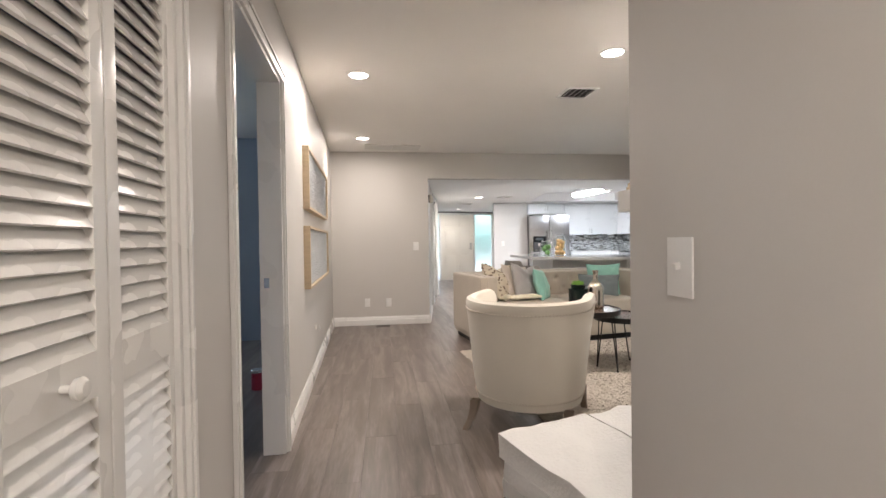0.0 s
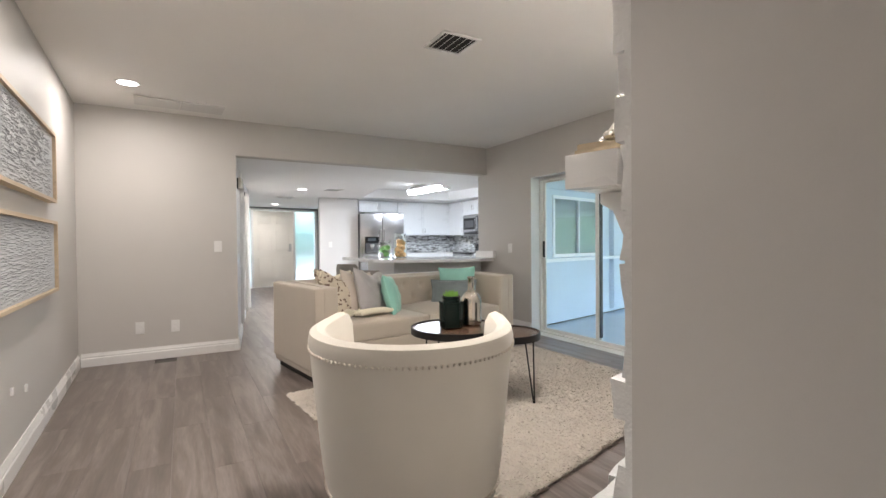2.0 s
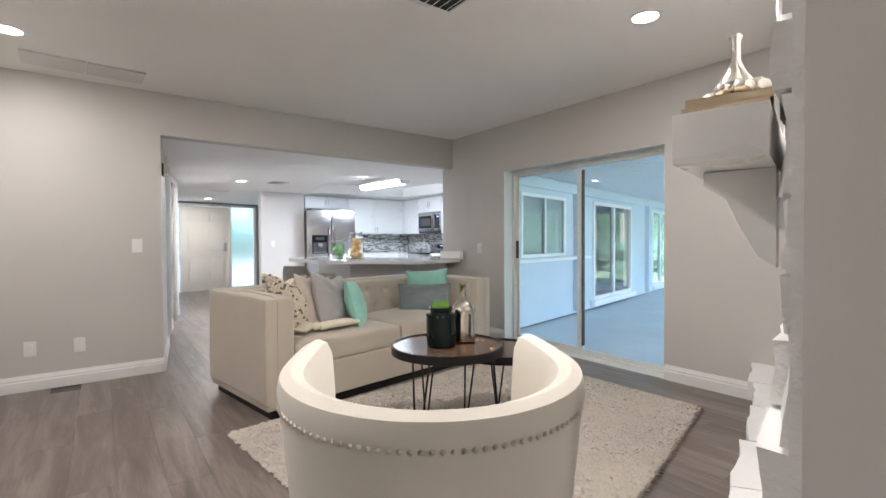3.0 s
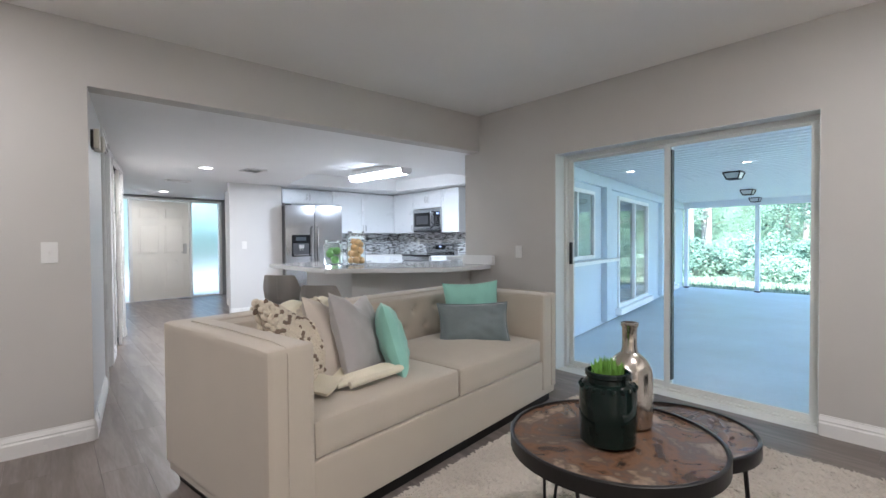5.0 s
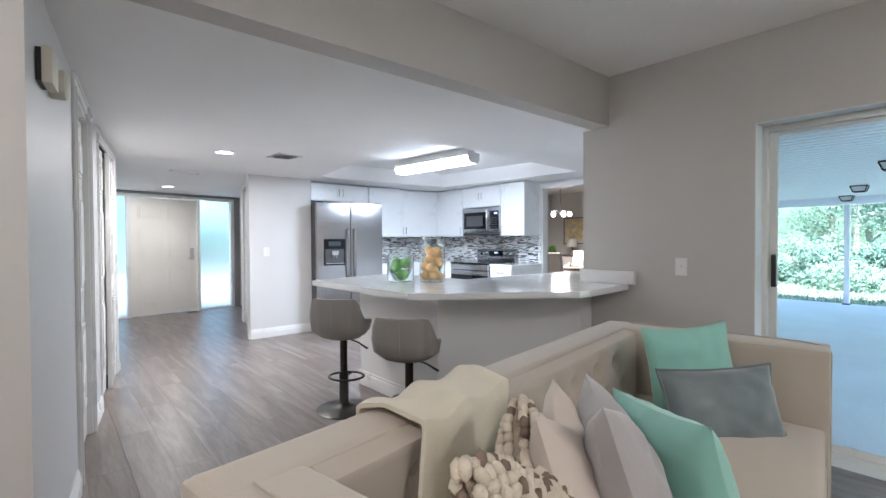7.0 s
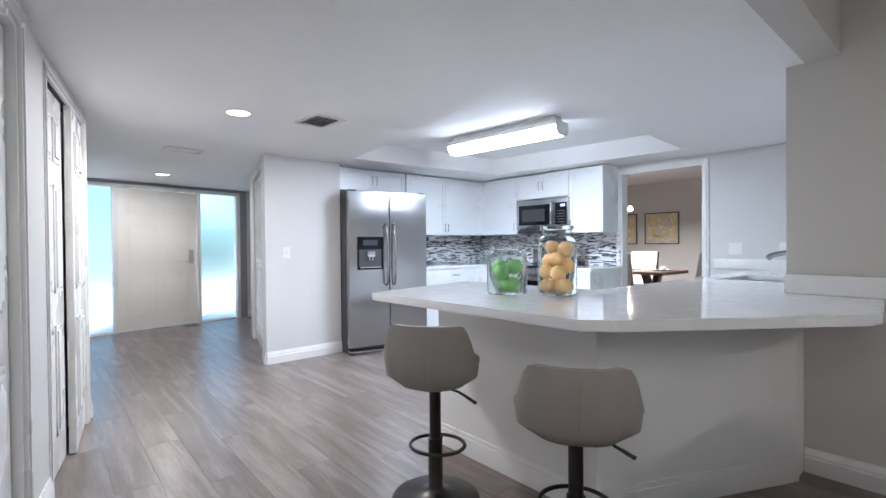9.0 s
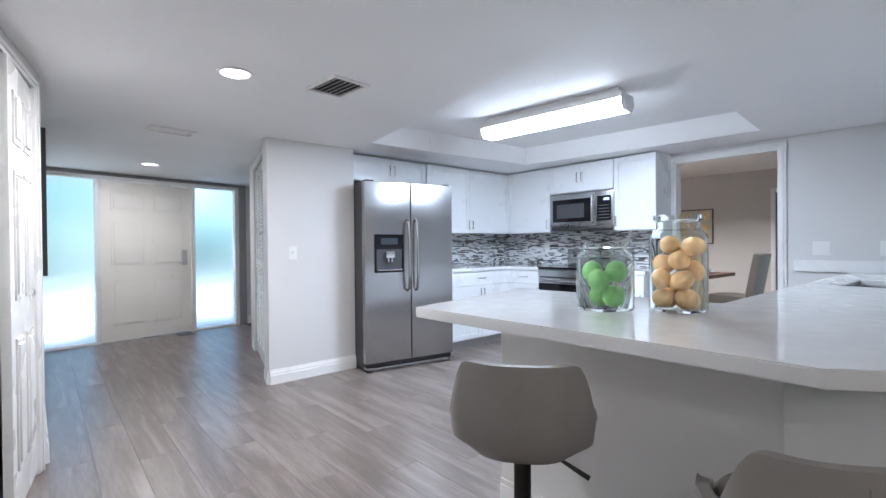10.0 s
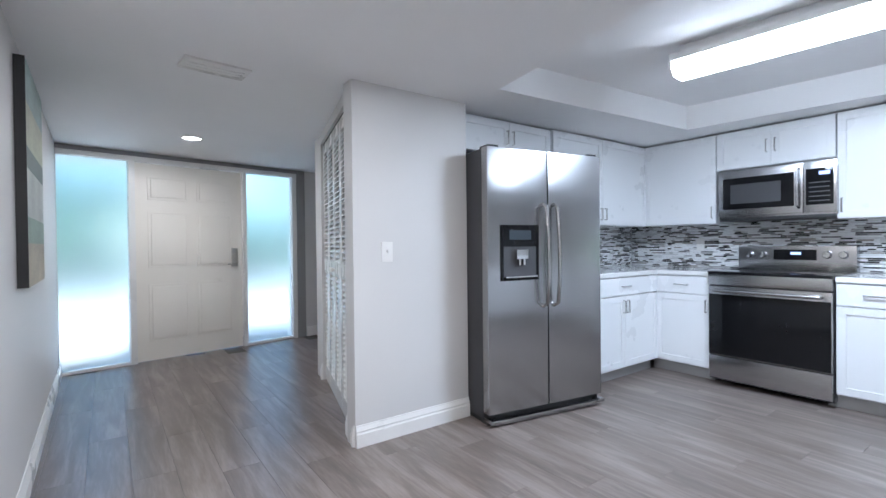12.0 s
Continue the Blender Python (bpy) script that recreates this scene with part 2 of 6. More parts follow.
# kitchen ceiling with its raised tray
TRAY = [(3.31, 8.07), (6.04, 8.27), (5.79, 10.54), (3.77, 10.68)]
bm = bmesh.new()
outer = [bm.verts.new((x, y, 2.105)) for x, y in ((0.6, 6.961), (6.62, 6.961), (6.62, 14.9), (0.6, 14.9))]
inner = [bm.verts.new((x, y, 2.105)) for x, y in TRAY]
top = [bm.verts.new((x, y, 2.30)) for x, y in TRAY]
for i in range(4):
    j = (i + 1) % 4
    bm.faces.new((outer[i], outer[j], inner[j], inner[i]))
    bm.faces.new((inner[i], inner[j], top[j], top[i]))
bm.faces.new(top)
cap = [bm.verts.new((x, y, 2.42)) for x, y in ((0.6, 6.961), (6.62, 6.961), (6.62, 14.9), (0.6, 14.9))]
bm.faces.new(cap)
for i in range(4):
    bm.faces.new((outer[i], outer[(i + 1) % 4], cap[(i + 1) % 4], cap[i]))
tagged(part("ceiling_kitchen", bm, KCEIL), "low white kitchen ceiling with a raised light tray", "ceiling", kind="structure")

# hall side of the kitchen
wall("wall_hall_north", (0.96, 6.82), (1.225, 8.86), 0.12, 0, 2.105, KWALL, "pale grey wall beside the passage", [(1.18, 1.95, 0, 2.03)])
wall("wall_closet", (1.225, 8.86), (1.51, 10.42), 0.12, 0, 2.105, KWALL, "pale grey wall around the bifold closet", [(0.366, 1.476, 0, 2.03)])
wall("wall_entry_west", (1.51, 10.42), (1.44, 14.1), 0.12, 0, 2.105, KWALL, "pale grey entry wall with a picture")
# unseen enclosure with a lid, added to stop sun leaking through the door gaps
bm = bmesh.new()
box(bm, 0.42, 7.0, 0, 0.52, 10.75, 2.105)
box(bm, 0.52, 10.65, 0, 1.36, 10.75, 2.105)
box(bm, 0.52, 8.8, 0, 1.08, 8.88, 2.105)
box(bm, 0.40, 6.97, 2.106, 1.5, 10.8, 2.14)
tagged(part("wall_closet_inside", bm, KWALL), "unseen walls added to keep sun out of the passage closet", "wall", kind="structure")
wall("wall_entry", (0.9, 13.88), (5.6, 14.70), 0.14, 0, 2.105, KWALL, "pale grey wall around the entry door and sidelights",
     [(0.50, 2.88, 0, 2.06)])
wall("wall_pantry", (3.325, 12.49), (2.962, 11.075), 0.1, 0, 2.105, KWALL, "pale grey wall of the pantry closet with louvred doors", [(0.07, 1.25, 0, 2.03)])
bm = bmesh.new()
box(bm, 2.949, 11.02, 0, 3.78, 11.13, 2.105)
box(bm, 3.68, 11.13, 0, 3.78, 11.5, 2.105)
tagged(part("wall_pantry_front", bm, KWALL), "pale grey wall beside the refrigerator with a switch", "wall", kind="structure")
bm = bmesh.new()
box(bm, 3.326, 12.49, 0, 6.62, 12.6, 2.105)
box(bm, 3.78, 11.5, 0, 6.62, 11.62, 2.105)
tagged(part("wall_kitchen_north", bm, KWALL), "pale grey kitchen back wall", "wall", kind="structure")
wall("wall_kitchen_east", (6.5, 11.5), (6.5, 6.96), 0.12, 0, 2.105, KWALL, "pale grey kitchen wall with the dining room opening", [(11.5 - 9.16, 11.5 - 8.24, 0, 2.02)])
bm = bmesh.new()
prism(bm, [(4.45, 6.56), (6.62, 6.945), (6.62, 6.96), (4.45, 6.96)], 0, 2.105)
tagged(part("wall_kitchen_south", bm, KWALL), "pale grey kitchen wall behind the sink", "wall", kind="structure")
bm = bmesh.new()
box(bm, 5.5, 12.6, 0, 5.6, 14.68, 2.105)
tagged(part("wall_passage", bm, KWALL), "pale grey wall ending the side passage", "wall", kind="structure")

# dining room
bm = bmesh.new()
box(bm, 11.0, 7.95, 0, 11.12, 12.42, 2.44)
box(bm, 6.62, 12.3, 0, 11.0, 12.42, 2.44)
box(bm, 6.5, 11.62, 0, 6.62, 12.42, 2.44)
tagged(part("wall_dining", bm, WALL), "taupe painted dining room walls with gold pictures", "wall", kind="structure")
bm = bmesh.new()
prism(bm, [(6.5, 6.96), (11.12, 7.98), (11.12, 12.5), (6.5, 12.5)], 2.44, 2.52)
tagged(part("ceiling_dining", bm, CEIL), "white dining room ceiling", "ceiling", kind="structure")
bm = bmesh.new()
box(bm, 6.5, 6.962, 2.106, 6.62, 11.62, 2.44)
tagged(part("wall_dining_west", bm, WALL), "taupe wall above the dining opening", "wall", kind="structure")

# bedroom behind the open doorway
bm = bmesh.new()
box(bm, -2.4, 6.05, 0, -0.5, 6.17, 2.48)
# made-up window gap, out of view, left to let cool light in
box(bm, -3.6, 6.05, 0, -2.4, 6.17, 0.9)
box(bm, -3.6, 6.05, 2.1, -2.4, 6.17, 2.48)
box(bm, -3.72, 0.9, 0, -3.6, 6.17, 2.48)
box(bm, -3.72, 1.42, 0, -0.31, 1.54, 2.48)
tagged(part("wall_bedroom", bm, BEDWALL), "pale blue-grey bedroom walls in dim light", "wall", kind="structure")
bm = bmesh.new()
box(bm, -3.8, 0.0, 2.481, -0.7, 6.3, 2.6)
tagged(part("ceiling_bedroom", bm, CEIL), "white bedroom ceiling", "ceiling", kind="structure")
bm = bmesh.new()
box(bm, -0.95, 0.0, 0, -0.85, 1.42, 2.48)
box(bm, -0.85, 0.0, 0, -0.2, 0.1, 2.48)
tagged(part("wall_linen_closet", bm, KWALL), "dark inside of the hall closet", "wall", kind="structure")

# ground floor slab, patio slab, yard
bm = bmesh.new()
box(bm, -3.8, -2.1, -0.06, 4.40, 6.9, -0.014)
prism(bm, [(-0.2, 6.9), (6.3, 6.9), (11.12, 7.96), (11.12, 14.85), (-0.2, 14.85)], -0.06, -0.014)
tagged(part("floor_slab", bm, SUBFLOOR), "dark subfloor under the planks", "floor", kind="structure")
PW0, PW1 = (4.452, 6.45), (13.6, 8.48)
bm = bmesh.new()
prism(bm, [(4.40, 1.0), (13.75, 1.0), (13.75, 8.55), (4.40, 6.46)], -0.2, -0.12)
tagged(part("patio_floor", bm, PATIO), "blue-grey painted concrete patio slab", "floor", kind="structure")
wall("wall_patio", PW0, PW1, 0.03, -0.1, 2.5, PWALL, "blue-grey stucco patio wall with windows",
     [(0.9, 2.3, 0.9, 1.85), (3.43, 5.45, 0.05, 1.87), (6.93, 8.25, 0.05, 1.87)])
bm = bmesh.new()
prism(bm, [(4.45, 1.0), (14.0, 1.0), (14.0, 8.57), (4.45, 6.449)], 2.20, 2.3)
tagged(part("ceiling_patio", bm, PCEIL), "white ribbed metal patio ceiling", "ceiling", kind="structure")
bm = bmesh.new()
R = 400
bm.faces.new([bm.verts.new(p) for p in ((-R, -R, -0.21), (R, -R, -0.21), (R, R, -0.21), (-R, R, -0.21))])
tagged(part("ground", bm, GRASS), "green lawn around the house", "ground", kind="structure")

# ---- doors and openings ----


def casing(m, s0, s1, top, name="trim", label="white moulded door casing", w=0.07, proud=0.016, thick=0.12):
    """Casing and jamb lining round an opening in a wall's own pose (the face is y = 0, the room at y < 0)."""
    bm = bmesh.new()
    for a, b in ((s0 - w, s0), (s1, s1 + w)):
        box(bm, a, -proud, 0.001, b, 0.0, top, bevel=0.004)
        box(bm, a + 0.012, -proud - 0.007, 0.001, a + 0.03, -proud, top, bevel=0.003)
    box(bm, s0 - w, -proud, top, s1 + w, 0.0, top + w, bevel=0.004)
    box(bm, s0 - w, -proud - 0.007, top + w - 0.03, s1 + w, -proud, top + w - 0.012, bevel=0.003)
    box(bm, s0, -0.002, 0.001, s0 + 0.02, thick, top)
    box(bm, s1 - 0.02, -0.002, 0.001, s1, thick, top)
    box(bm, s0 + 0.02, -0.002, top - 0.02, s1 - 0.02, thick, top)
    return tagged(part(name, bm, TRIM, smooth=True, m=m), label, "door casing", kind="structure")


def panel_door(name, m, w, h, label, material, six=True, thick=0.035, category="door", kind=""):
    """A moulded door leaf: slab with raised panels; front face at y = 0 looking to y < 0."""
    d = thing(name, m, label, category, kind=kind)
    boxpart("slab", (0, 0, 0.008, w, thick, h), material, d, bevel=0.003)
    sx = 0.11 * min(1, w / 0.8)
    cols = ((sx, w / 2 - sx / 2.4), (w / 2 + sx / 2.4, w - sx)) if six else ((sx, w - sx),)
    for a, b in cols:
        for z0, z1 in ((0.2, 0.78), (0.95, 1.52), (1.64, h - 0.13)):
            bm = bmesh.new()
            box(bm, a, -0.003, z0, b, 0.004, z1, bevel=0.003)
            box(bm, a + 0.028, -0.015, z0 + 0.028, b - 0.028, 0.0, z1 - 0.028, bevel=0.009)
            for u0, u1, w0, w1 in ((a, b, z0, z0 + 0.016), (a, b, z1 - 0.016, z1), (a, a + 0.016, z0, z1), (b - 0.016, b, z0, z1)):
                box(bm, u0, -0.008, w0, u1, 0.002, w1, bevel=0.003)
            part("panel", bm, material, d, smooth=True)
    return d


def louver_panel(m, w, h, pitch, label, knob=None, group="", mid=(0.78, 0.92), tilt=48, wide=0.5):
    d = thing("louver_door", m, label, "louvred door", group)
    st = 0.042
    bm = bmesh.new()
    box(bm, 0.002, 0, 0.012, st, 0.028, h, bevel=0.003)
    box(bm, w - st, 0, 0.012, w - 0.002, 0.028, h, bevel=0.003)
    box(bm, st, 0, 0.012, w - st, 0.028, 0.13)
    box(bm, st, 0, mid[0], w - st, 0.028, mid[1])
    box(bm, st, 0, h - 0.08, w - st, 0.028, h)
    part("frame", bm, DOORW, d, smooth=True)
    sl = bpy.data.meshes.new("slat")
    b2 = bmesh.new()
    box(b2, st - 0.004, -pitch * wide, -0.003, w - st + 0.004, pitch * wide, 0.003)
    b2.to_mesh(sl)
    b2.free()
    sl.materials.append(DOORW)
    for lo, hi in ((0.13, mid[0]), (mid[1], h - 0.08)):
        z = lo + pitch * 0.5
        while z < hi - 0.01:
            o = new("slat", sl)
            o.parent = d
            o.matrix_basis = pose(0, 0.014, z, tilt)
            z += pitch
    if knob is not None:
        bm = bmesh.new()
        lathe(bm, [(0.007, 0), (0.007, 0.014), (0.017, 0.02), (0.019, 0.029), (0.012, 0.036), (0.001, 0.037)], 16)
        part("knob", bm, DOORW, d, "white round knob", True, pose(knob, 0, (mid[0] + mid[1]) / 2, 90))
    return d


# hall closet: bifold louvred panels
for k in range(4):
    y1 = 1.37 - 0.3025 * (k + 1)
    louver_panel(mw @ pose(ws(y1), 0.012, 0), 0.30, 2.01, 0.036, "white louvred bifold closet door panel", 0.16 if k == 1 else None, "hall closet doors", (0.92, 1.0), 62, 0.66)
casing(mw, ws(0.16), ws(1.37), 2.03, w=0.045)
casing(mw, ws(1.86), ws(2.83), 2.10)
strike = thing("strike_plate", mw @ pose(ws(2.83) - 0.0225, 0.085, 0.965), "brass strike plate on the door jamb", "hardware")
bm = bmesh.new()
box(bm, -0.001, -0.014, -0.028, 0.002, 0.014, 0.028)
part("plate", bm, CHROME, strike)
panel_door("bedroom_door", pose(-2.2, 6.045, 0, 0, 0, 0) @ pose(0, -0.035, 0), 0.72, 2.03, "closed white panelled closet door in the dim bedroom", DOORW)
RED = surface("red_plastic", (0.35, 0.02, 0.05), 0.3, var=0.1)
cup = thing("storage_tin", pose(-0.72, 4.05, 0), "small red tin standing on the bedroom floor", "tin")
bm = bmesh.new()
lathe(bm, [(0.045, 0), (0.05, 0.005), (0.05, 0.13), (0.047, 0.14)], 24)
part("body", bm, RED, cup, "", True)
bm = bmesh.new()
lathe(bm, [(0.047, 0.14), (0.051, 0.142), (0.051, 0.16), (0.045, 0.165)], 24)
part("lid", bm, CHROME, cup, "silver lid", True)

baseboard((west(2.90), 2.90), (-0.418, 6.82))
baseboard((west(1.42), 1.42), (west(1.78), 1.78))
baseboard((-0.40, 6.82), (0.96, 6.82))
baseboard((0.96, 6.82), (1.098, 7.88))
baseboard((4.25, 6.96), (4.25, 5.87))
baseboard((4.25, 3.98), (4.25, 3.32))
baseboard((2.949, 11.02), (3.78, 11.02))
baseboard((3.325, 12.49), (3.309, 12.427))
baseboard((3.002, 11.24), (2.951, 11.03))
baseboard((1.508, 10.42), (1.446, 13.95))
baseboard((3.86, 14.397), (5.4, 14.665))

# passage door and bifold closet on the hall side
mp1, _ = along((0.96, 6.82), (1.225, 8.86))
casing(mp1, 1.18, 1.95, 2.03)
panel_door("passage_door", mp1 @ pose(1.205, 0.03, 0), 0.72, 2.0, "closed white panelled door in the passage wall", DOORW)
mc1, _ = along((1.225, 8.86), (1.51, 10.42))
casing(mc1, 0.366, 1.476, 2.03, w=0.03, proud=0.005)
baseboard((1.225, 8.86), (1.285, 9.19))
LEAF2 = mc1 @ pose(0.930, -0.016, 0, 0, 0, 3.2)
for m, w in ((mc1 @ pose(0.375, 0.03, 0), 0.545), (LEAF2, 0.54)):
    dd = panel_door("bifold_door", m, w, 2.0, "white moulded bifold closet door panel, nearly closed", DOORW)
    tagged(dd, group="passage closet doors")
knob = thing("finger_pull", LEAF2 @ pose(0.515, -0.001, 0.95), "small round steel finger pull on the closet door", "hardware")
bm = bmesh.new()
lathe(bm, [(0.016, 0), (0.018, 0.004), (0.008, 0.008), (0.001, 0.009)], 16, pose(0, 0, 0, 90))
part("pull", bm, CHROME, knob, "", True)
boxpart("track", (0.37, 0.012, 2.003, 1.47, 0.06, 2.029), DARK, thing("door_track", mc1, "dark metal bifold track above the closet doors", "track"))

# pantry louvred bifold
mpan, _ = along((3.325, 12.49), (2.962, 11.075))
for k in range(4):
    louver_panel(mpan @ pose(0.075 + 0.292 * k, 0.02, 0), 0.289, 2.01, 0.036, "white louvred pantry bifold door panel", 0.255 if k == 1 else (0.03 if k == 2 else None), "pantry doors", (0.93, 1.03))
boxpart("track", (0.075, 0.022, 2.012, 1.245, 0.05, 2.029), DARK, thing("door_track", mpan, "dark metal track above the pantry doors", "track"))

# ---- entry door ----
men, _ = along((0.9, 13.88), (5.6, 14.70))
FROST = glass("frosted_glass", (0.66, 0.80, 0.84), 0.40, 1.3)
ent = thing("door_frame", men, "white entry frame with sidelights", "door frame", kind="structure")
bm = bmesh.new()
for a, b in ((0.50, 0.555), (1.10, 1.155), (2.205, 2.255), (2.82, 2.88)):
    box(bm, a, -0.012, 0.0, b, 0.10, 2.06, bevel=0.004)
box(bm, 0.50, -0.014, 2.012, 2.88, 0.10, 2.06, bevel=0.004)
for a, b in ((0.555, 1.10), (2.255, 2.82)):
    box(bm, a, 0.0, 0.0, b, 0.09, 0.03, bevel=0.004)
part("frame", bm, TRIM, ent, smooth=True)
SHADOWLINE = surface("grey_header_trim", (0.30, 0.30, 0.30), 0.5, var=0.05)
boxpart("header_strip", (0.45, -0.02, 2.062, 2.99, 0.0, 2.1), SHADOWLINE, ent, "grey header strip", bevel=0.003)
boxpart("side_strip", (2.882, -0.018, 0, 2.99, 0.0, 2.06), SHADOWLINE, ent, "grey side strip", bevel=0.003)
for a, b in ((0.555, 1.10), (2.255, 2.82)):
    p = boxpart("glass_pane", (a, 0.045, 0.03, b, 0.053, 2.012), FROST, ent, "frosted sidelight glass")
    p.visible_shadow = False
fd = panel_door("entry_door", men @ pose(1.157, 0.02, 0), 1.046, 2.005, "closed cream six-panel entry door with lever lock", CREAMDOOR, thick=0.045)
bm = bmesh.new()
box(bm, 0.925, -0.02, 0.93, 0.992, 0.0, 1.14, bevel=0.006)
SATIN = surface("satin_nickel", (0.60, 0.59, 0.56), 0.38, metal=0.75, var=0.04, bump=0)
part("lock_plate", bm, SATIN, fd, "brushed steel keypad lock plate", True)
bm = bmesh.new()
tube(bm, [(0.96, -0.02, 0.965), (0.96, -0.06, 0.965), (0.95, -0.065, 0.965), (0.87, -0.06, 0.962)], 0.009, 10)
part("lever", bm, SATIN, fd, "steel lever handle", True)
# outdoors in front of the door
CONC = surface("pale_concrete", (0.42, 0.42, 0.41), 0.8, var=0.1, scale=2, fine=60)
bm = bmesh.new()
box(bm, -6, 14.9, -0.25, 12, 26, -0.05)
tagged(part("pavement", bm, CONC), "pale concrete walk before the entry door", "pavement", kind="structure")

# ---- slider ----
SASH = surface("almond_aluminium", (0.78, 0.79, 0.76), 0.4, metal=0.0, var=0.04)
sld = thing("window_1", pose(4.25, 5.865, 0, 0, 0, -90), "almond aluminium sliding patio door with clear glass", "sliding door", kind="structure")
SW = 5.865 - 3.985
bm = bmesh.new()
box(bm, 0.0, 0.13, 0.0, 0.03, 0.2, 1.945, bevel=0.003)
box(bm, SW - 0.03, 0.13, 0.0, SW, 0.2, 1.945, bevel=0.003)
box(bm, 0.03, 0.13, 1.905, SW - 0.03, 0.2, 1.925, bevel=0.003)
box(bm, 0.0, 0.14, 1.925, SW, 0.2, 1.945)
box(bm, 0.03, 0.132, 0.0, SW - 0.03, 0.2, 0.018, bevel=0.003)
part("outer_frame", bm, SASH, sld, smooth=True)
REVEAL = surface("white_reveal", (0.74, 0.78, 0.78), 0.5, var=0.03)
bm = bmesh.new()
box(bm, -0.002, 0.001, 0.0, 0.004, 0.13, 1.945)
box(bm, SW - 0.004, 0.001, 0.0, SW + 0.002, 0.13, 1.945)
box(bm, 0.0, 0.001, 1.941, SW, 0.13, 1.947)
part("reveal", bm, REVEAL, sld, "white painted reveal")
for k, (a, b, y) in enumerate(((0.03, 0.95, 0.172), (0.905, SW - 0.03, 0.142))):
    bm = bmesh.new()
    for u, v in ((a, a + 0.042), (b - 0.042, b)):
        box(bm, u, y, 0.02, v, y + 0.024, 1.905, bevel=0.003)
    box(bm, a + 0.042, y + 0.001, 0.02, b - 0.042, y + 0.023, 0.06, bevel=0.003)
    box(bm, a + 0.042, y + 0.001, 1.882, b - 0.042, y + 0.023, 1.905, bevel=0.003)
    s = part("sash", bm, SASH, sld, smooth=True)
    p = boxpart("pane", (a + 0.042, y + 0.009, 0.06, b - 0.042, y + 0.015, 1.882), PANE, s)
    p.visible_shadow = False
boxpart("gasket", (0.95, 0.155, 0.085, 0.957, 0.1995, 1.862), BLACKP, sld, "black gasket")
boxpart("handle", (0.045, 0.15, 0.95, 0.07, 0.171, 1.15), BLACKP, sld, "dark latch handle", bevel=0.004)
bm = bmesh.new()
box(bm, 0, 0.0, -0.012, SW, 0.2, 0.0005)
part("sill", bm, SASH, sld)

# ---- patio ----
bm = bmesh.new()
x = 4.5
while x < 13.9:
    box(bm, x, 1.0, 2.108, x + 0.108, 6.43 + 0.2219 * (x - 4.452), 2.202)
    x += 0.155
tagged(part("ceiling_ribs", bm, PCEIL), "white ribs across the patio ceiling", "ceiling", kind="structure")
bm = bmesh.new()
box(bm, 13.50, 1.0, 1.95, 13.63, 8.44, 2.106, bevel=0.006)
tagged(part("trim", bm, PCEIL), "white patio edge beam", "beam", kind="structure")
post0 = thing("patio_post", pose(13.56, 8.36, -0.12), "square white patio post", "post", "patio posts")
boxpart("shaft", (-0.045, -0.045, 0, 0.045, 0.045, 2.07), PCEIL, post0, bevel=0.006)
boxpart("foot", (-0.06, -0.06, 0, 0.06, 0.06, 0.03), BLACKM, post0, bevel=0.004)
for y in (6.76, 5.08, 3.4, 1.4):
    copy_thing(post0, pose(13.56, y, -0.12))
MILK = surface("lantern_glass", (0.7, 0.7, 0.68), 0.2, var=0.03)
lan = thing("patio_lantern", pose(8.1, 5.61, 2.108), "black square flush patio lantern with pale glass", "ceiling lantern", "patio lanterns")
bm = bmesh.new()
box(bm, -0.11, -0.11, -0.02, 0.11, 0.11, 0.0, bevel=0.004)
for a in (-1, 1):
    for b in (-1, 1):
        tube(bm, [(0.105 * a, 0.105 * b, -0.015), (0.072 * a, 0.072 * b, -0.10)], 0.009, 6)
for a in (-1, 1):
    tube(bm, [(-0.072, 0.072 * a, -0.10), (0.072, 0.072 * a, -0.10)], 0.009, 6)
    tube(bm, [(0.072 * a, -0.072, -0.10), (0.072 * a, 0.072, -0.10)], 0.009, 6)
part("frame", bm, BLACKM, lan, smooth=True)
bm = bmesh.new()
lo = [bm.verts.new((x, y, -0.098)) for x, y in ((-0.069, -0.069), (0.069, -0.069), (0.069, 0.069), (-0.069, 0.069))]
hi = [bm.verts.new((x, y, -0.018)) for x, y in ((-0.1, -0.1), (0.1, -0.1), (0.1, 0.1), (-0.1, 0.1))]
bm.faces.new(lo)
for i in range(4):
    bm.faces.new((lo[i], lo[(i + 1) % 4], hi[(i + 1) % 4], hi[i]))
part("glass", bm, MILK, lan, "pale seeded glass")
for x, y in ((11.0, 6.25), (13.2, 6.72)):
    copy_thing(lan, pose(x, y, 2.108))
LAMPGLOW = glow("can_diffuser", (1.0, 0.97, 0.92), 2.2)


def can_light(x, y, z, r=0.075, label="white recessed ceiling downlight, lit", group="living room downlights"):
    c = thing("downlight", pose(x, y, z), label, "downlight", group)
    bm = bmesh.new()
    lathe(bm, [(r + 0.018, 0), (r + 0.016, -0.005), (r, -0.007), (r - 0.004, -0.002)], 32, cap=False)
    part("trim_ring", bm, TRIM, c, "", True)
    bm = bmesh.new()
    lathe(bm, [(r, -0.003), (0.001, -0.0035)], 32, cap=False)
    part("diffuser", bm, LAMPGLOW, c, "glowing diffuser")
    return c


# the added hallway can gets the same fixture as the living room ones
for x, y in LIVING_CANS + UNSEEN_HALL_CANS:
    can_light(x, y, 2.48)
for x, y in KITCHEN_CANS:
    can_light(x, y, 2.105, group="kitchen downlights")
for x, y in ((6.88, 6.5), (7.25, 5.21)):
    can_light(x, y, 2.108, 0.05, group="patio downlights")

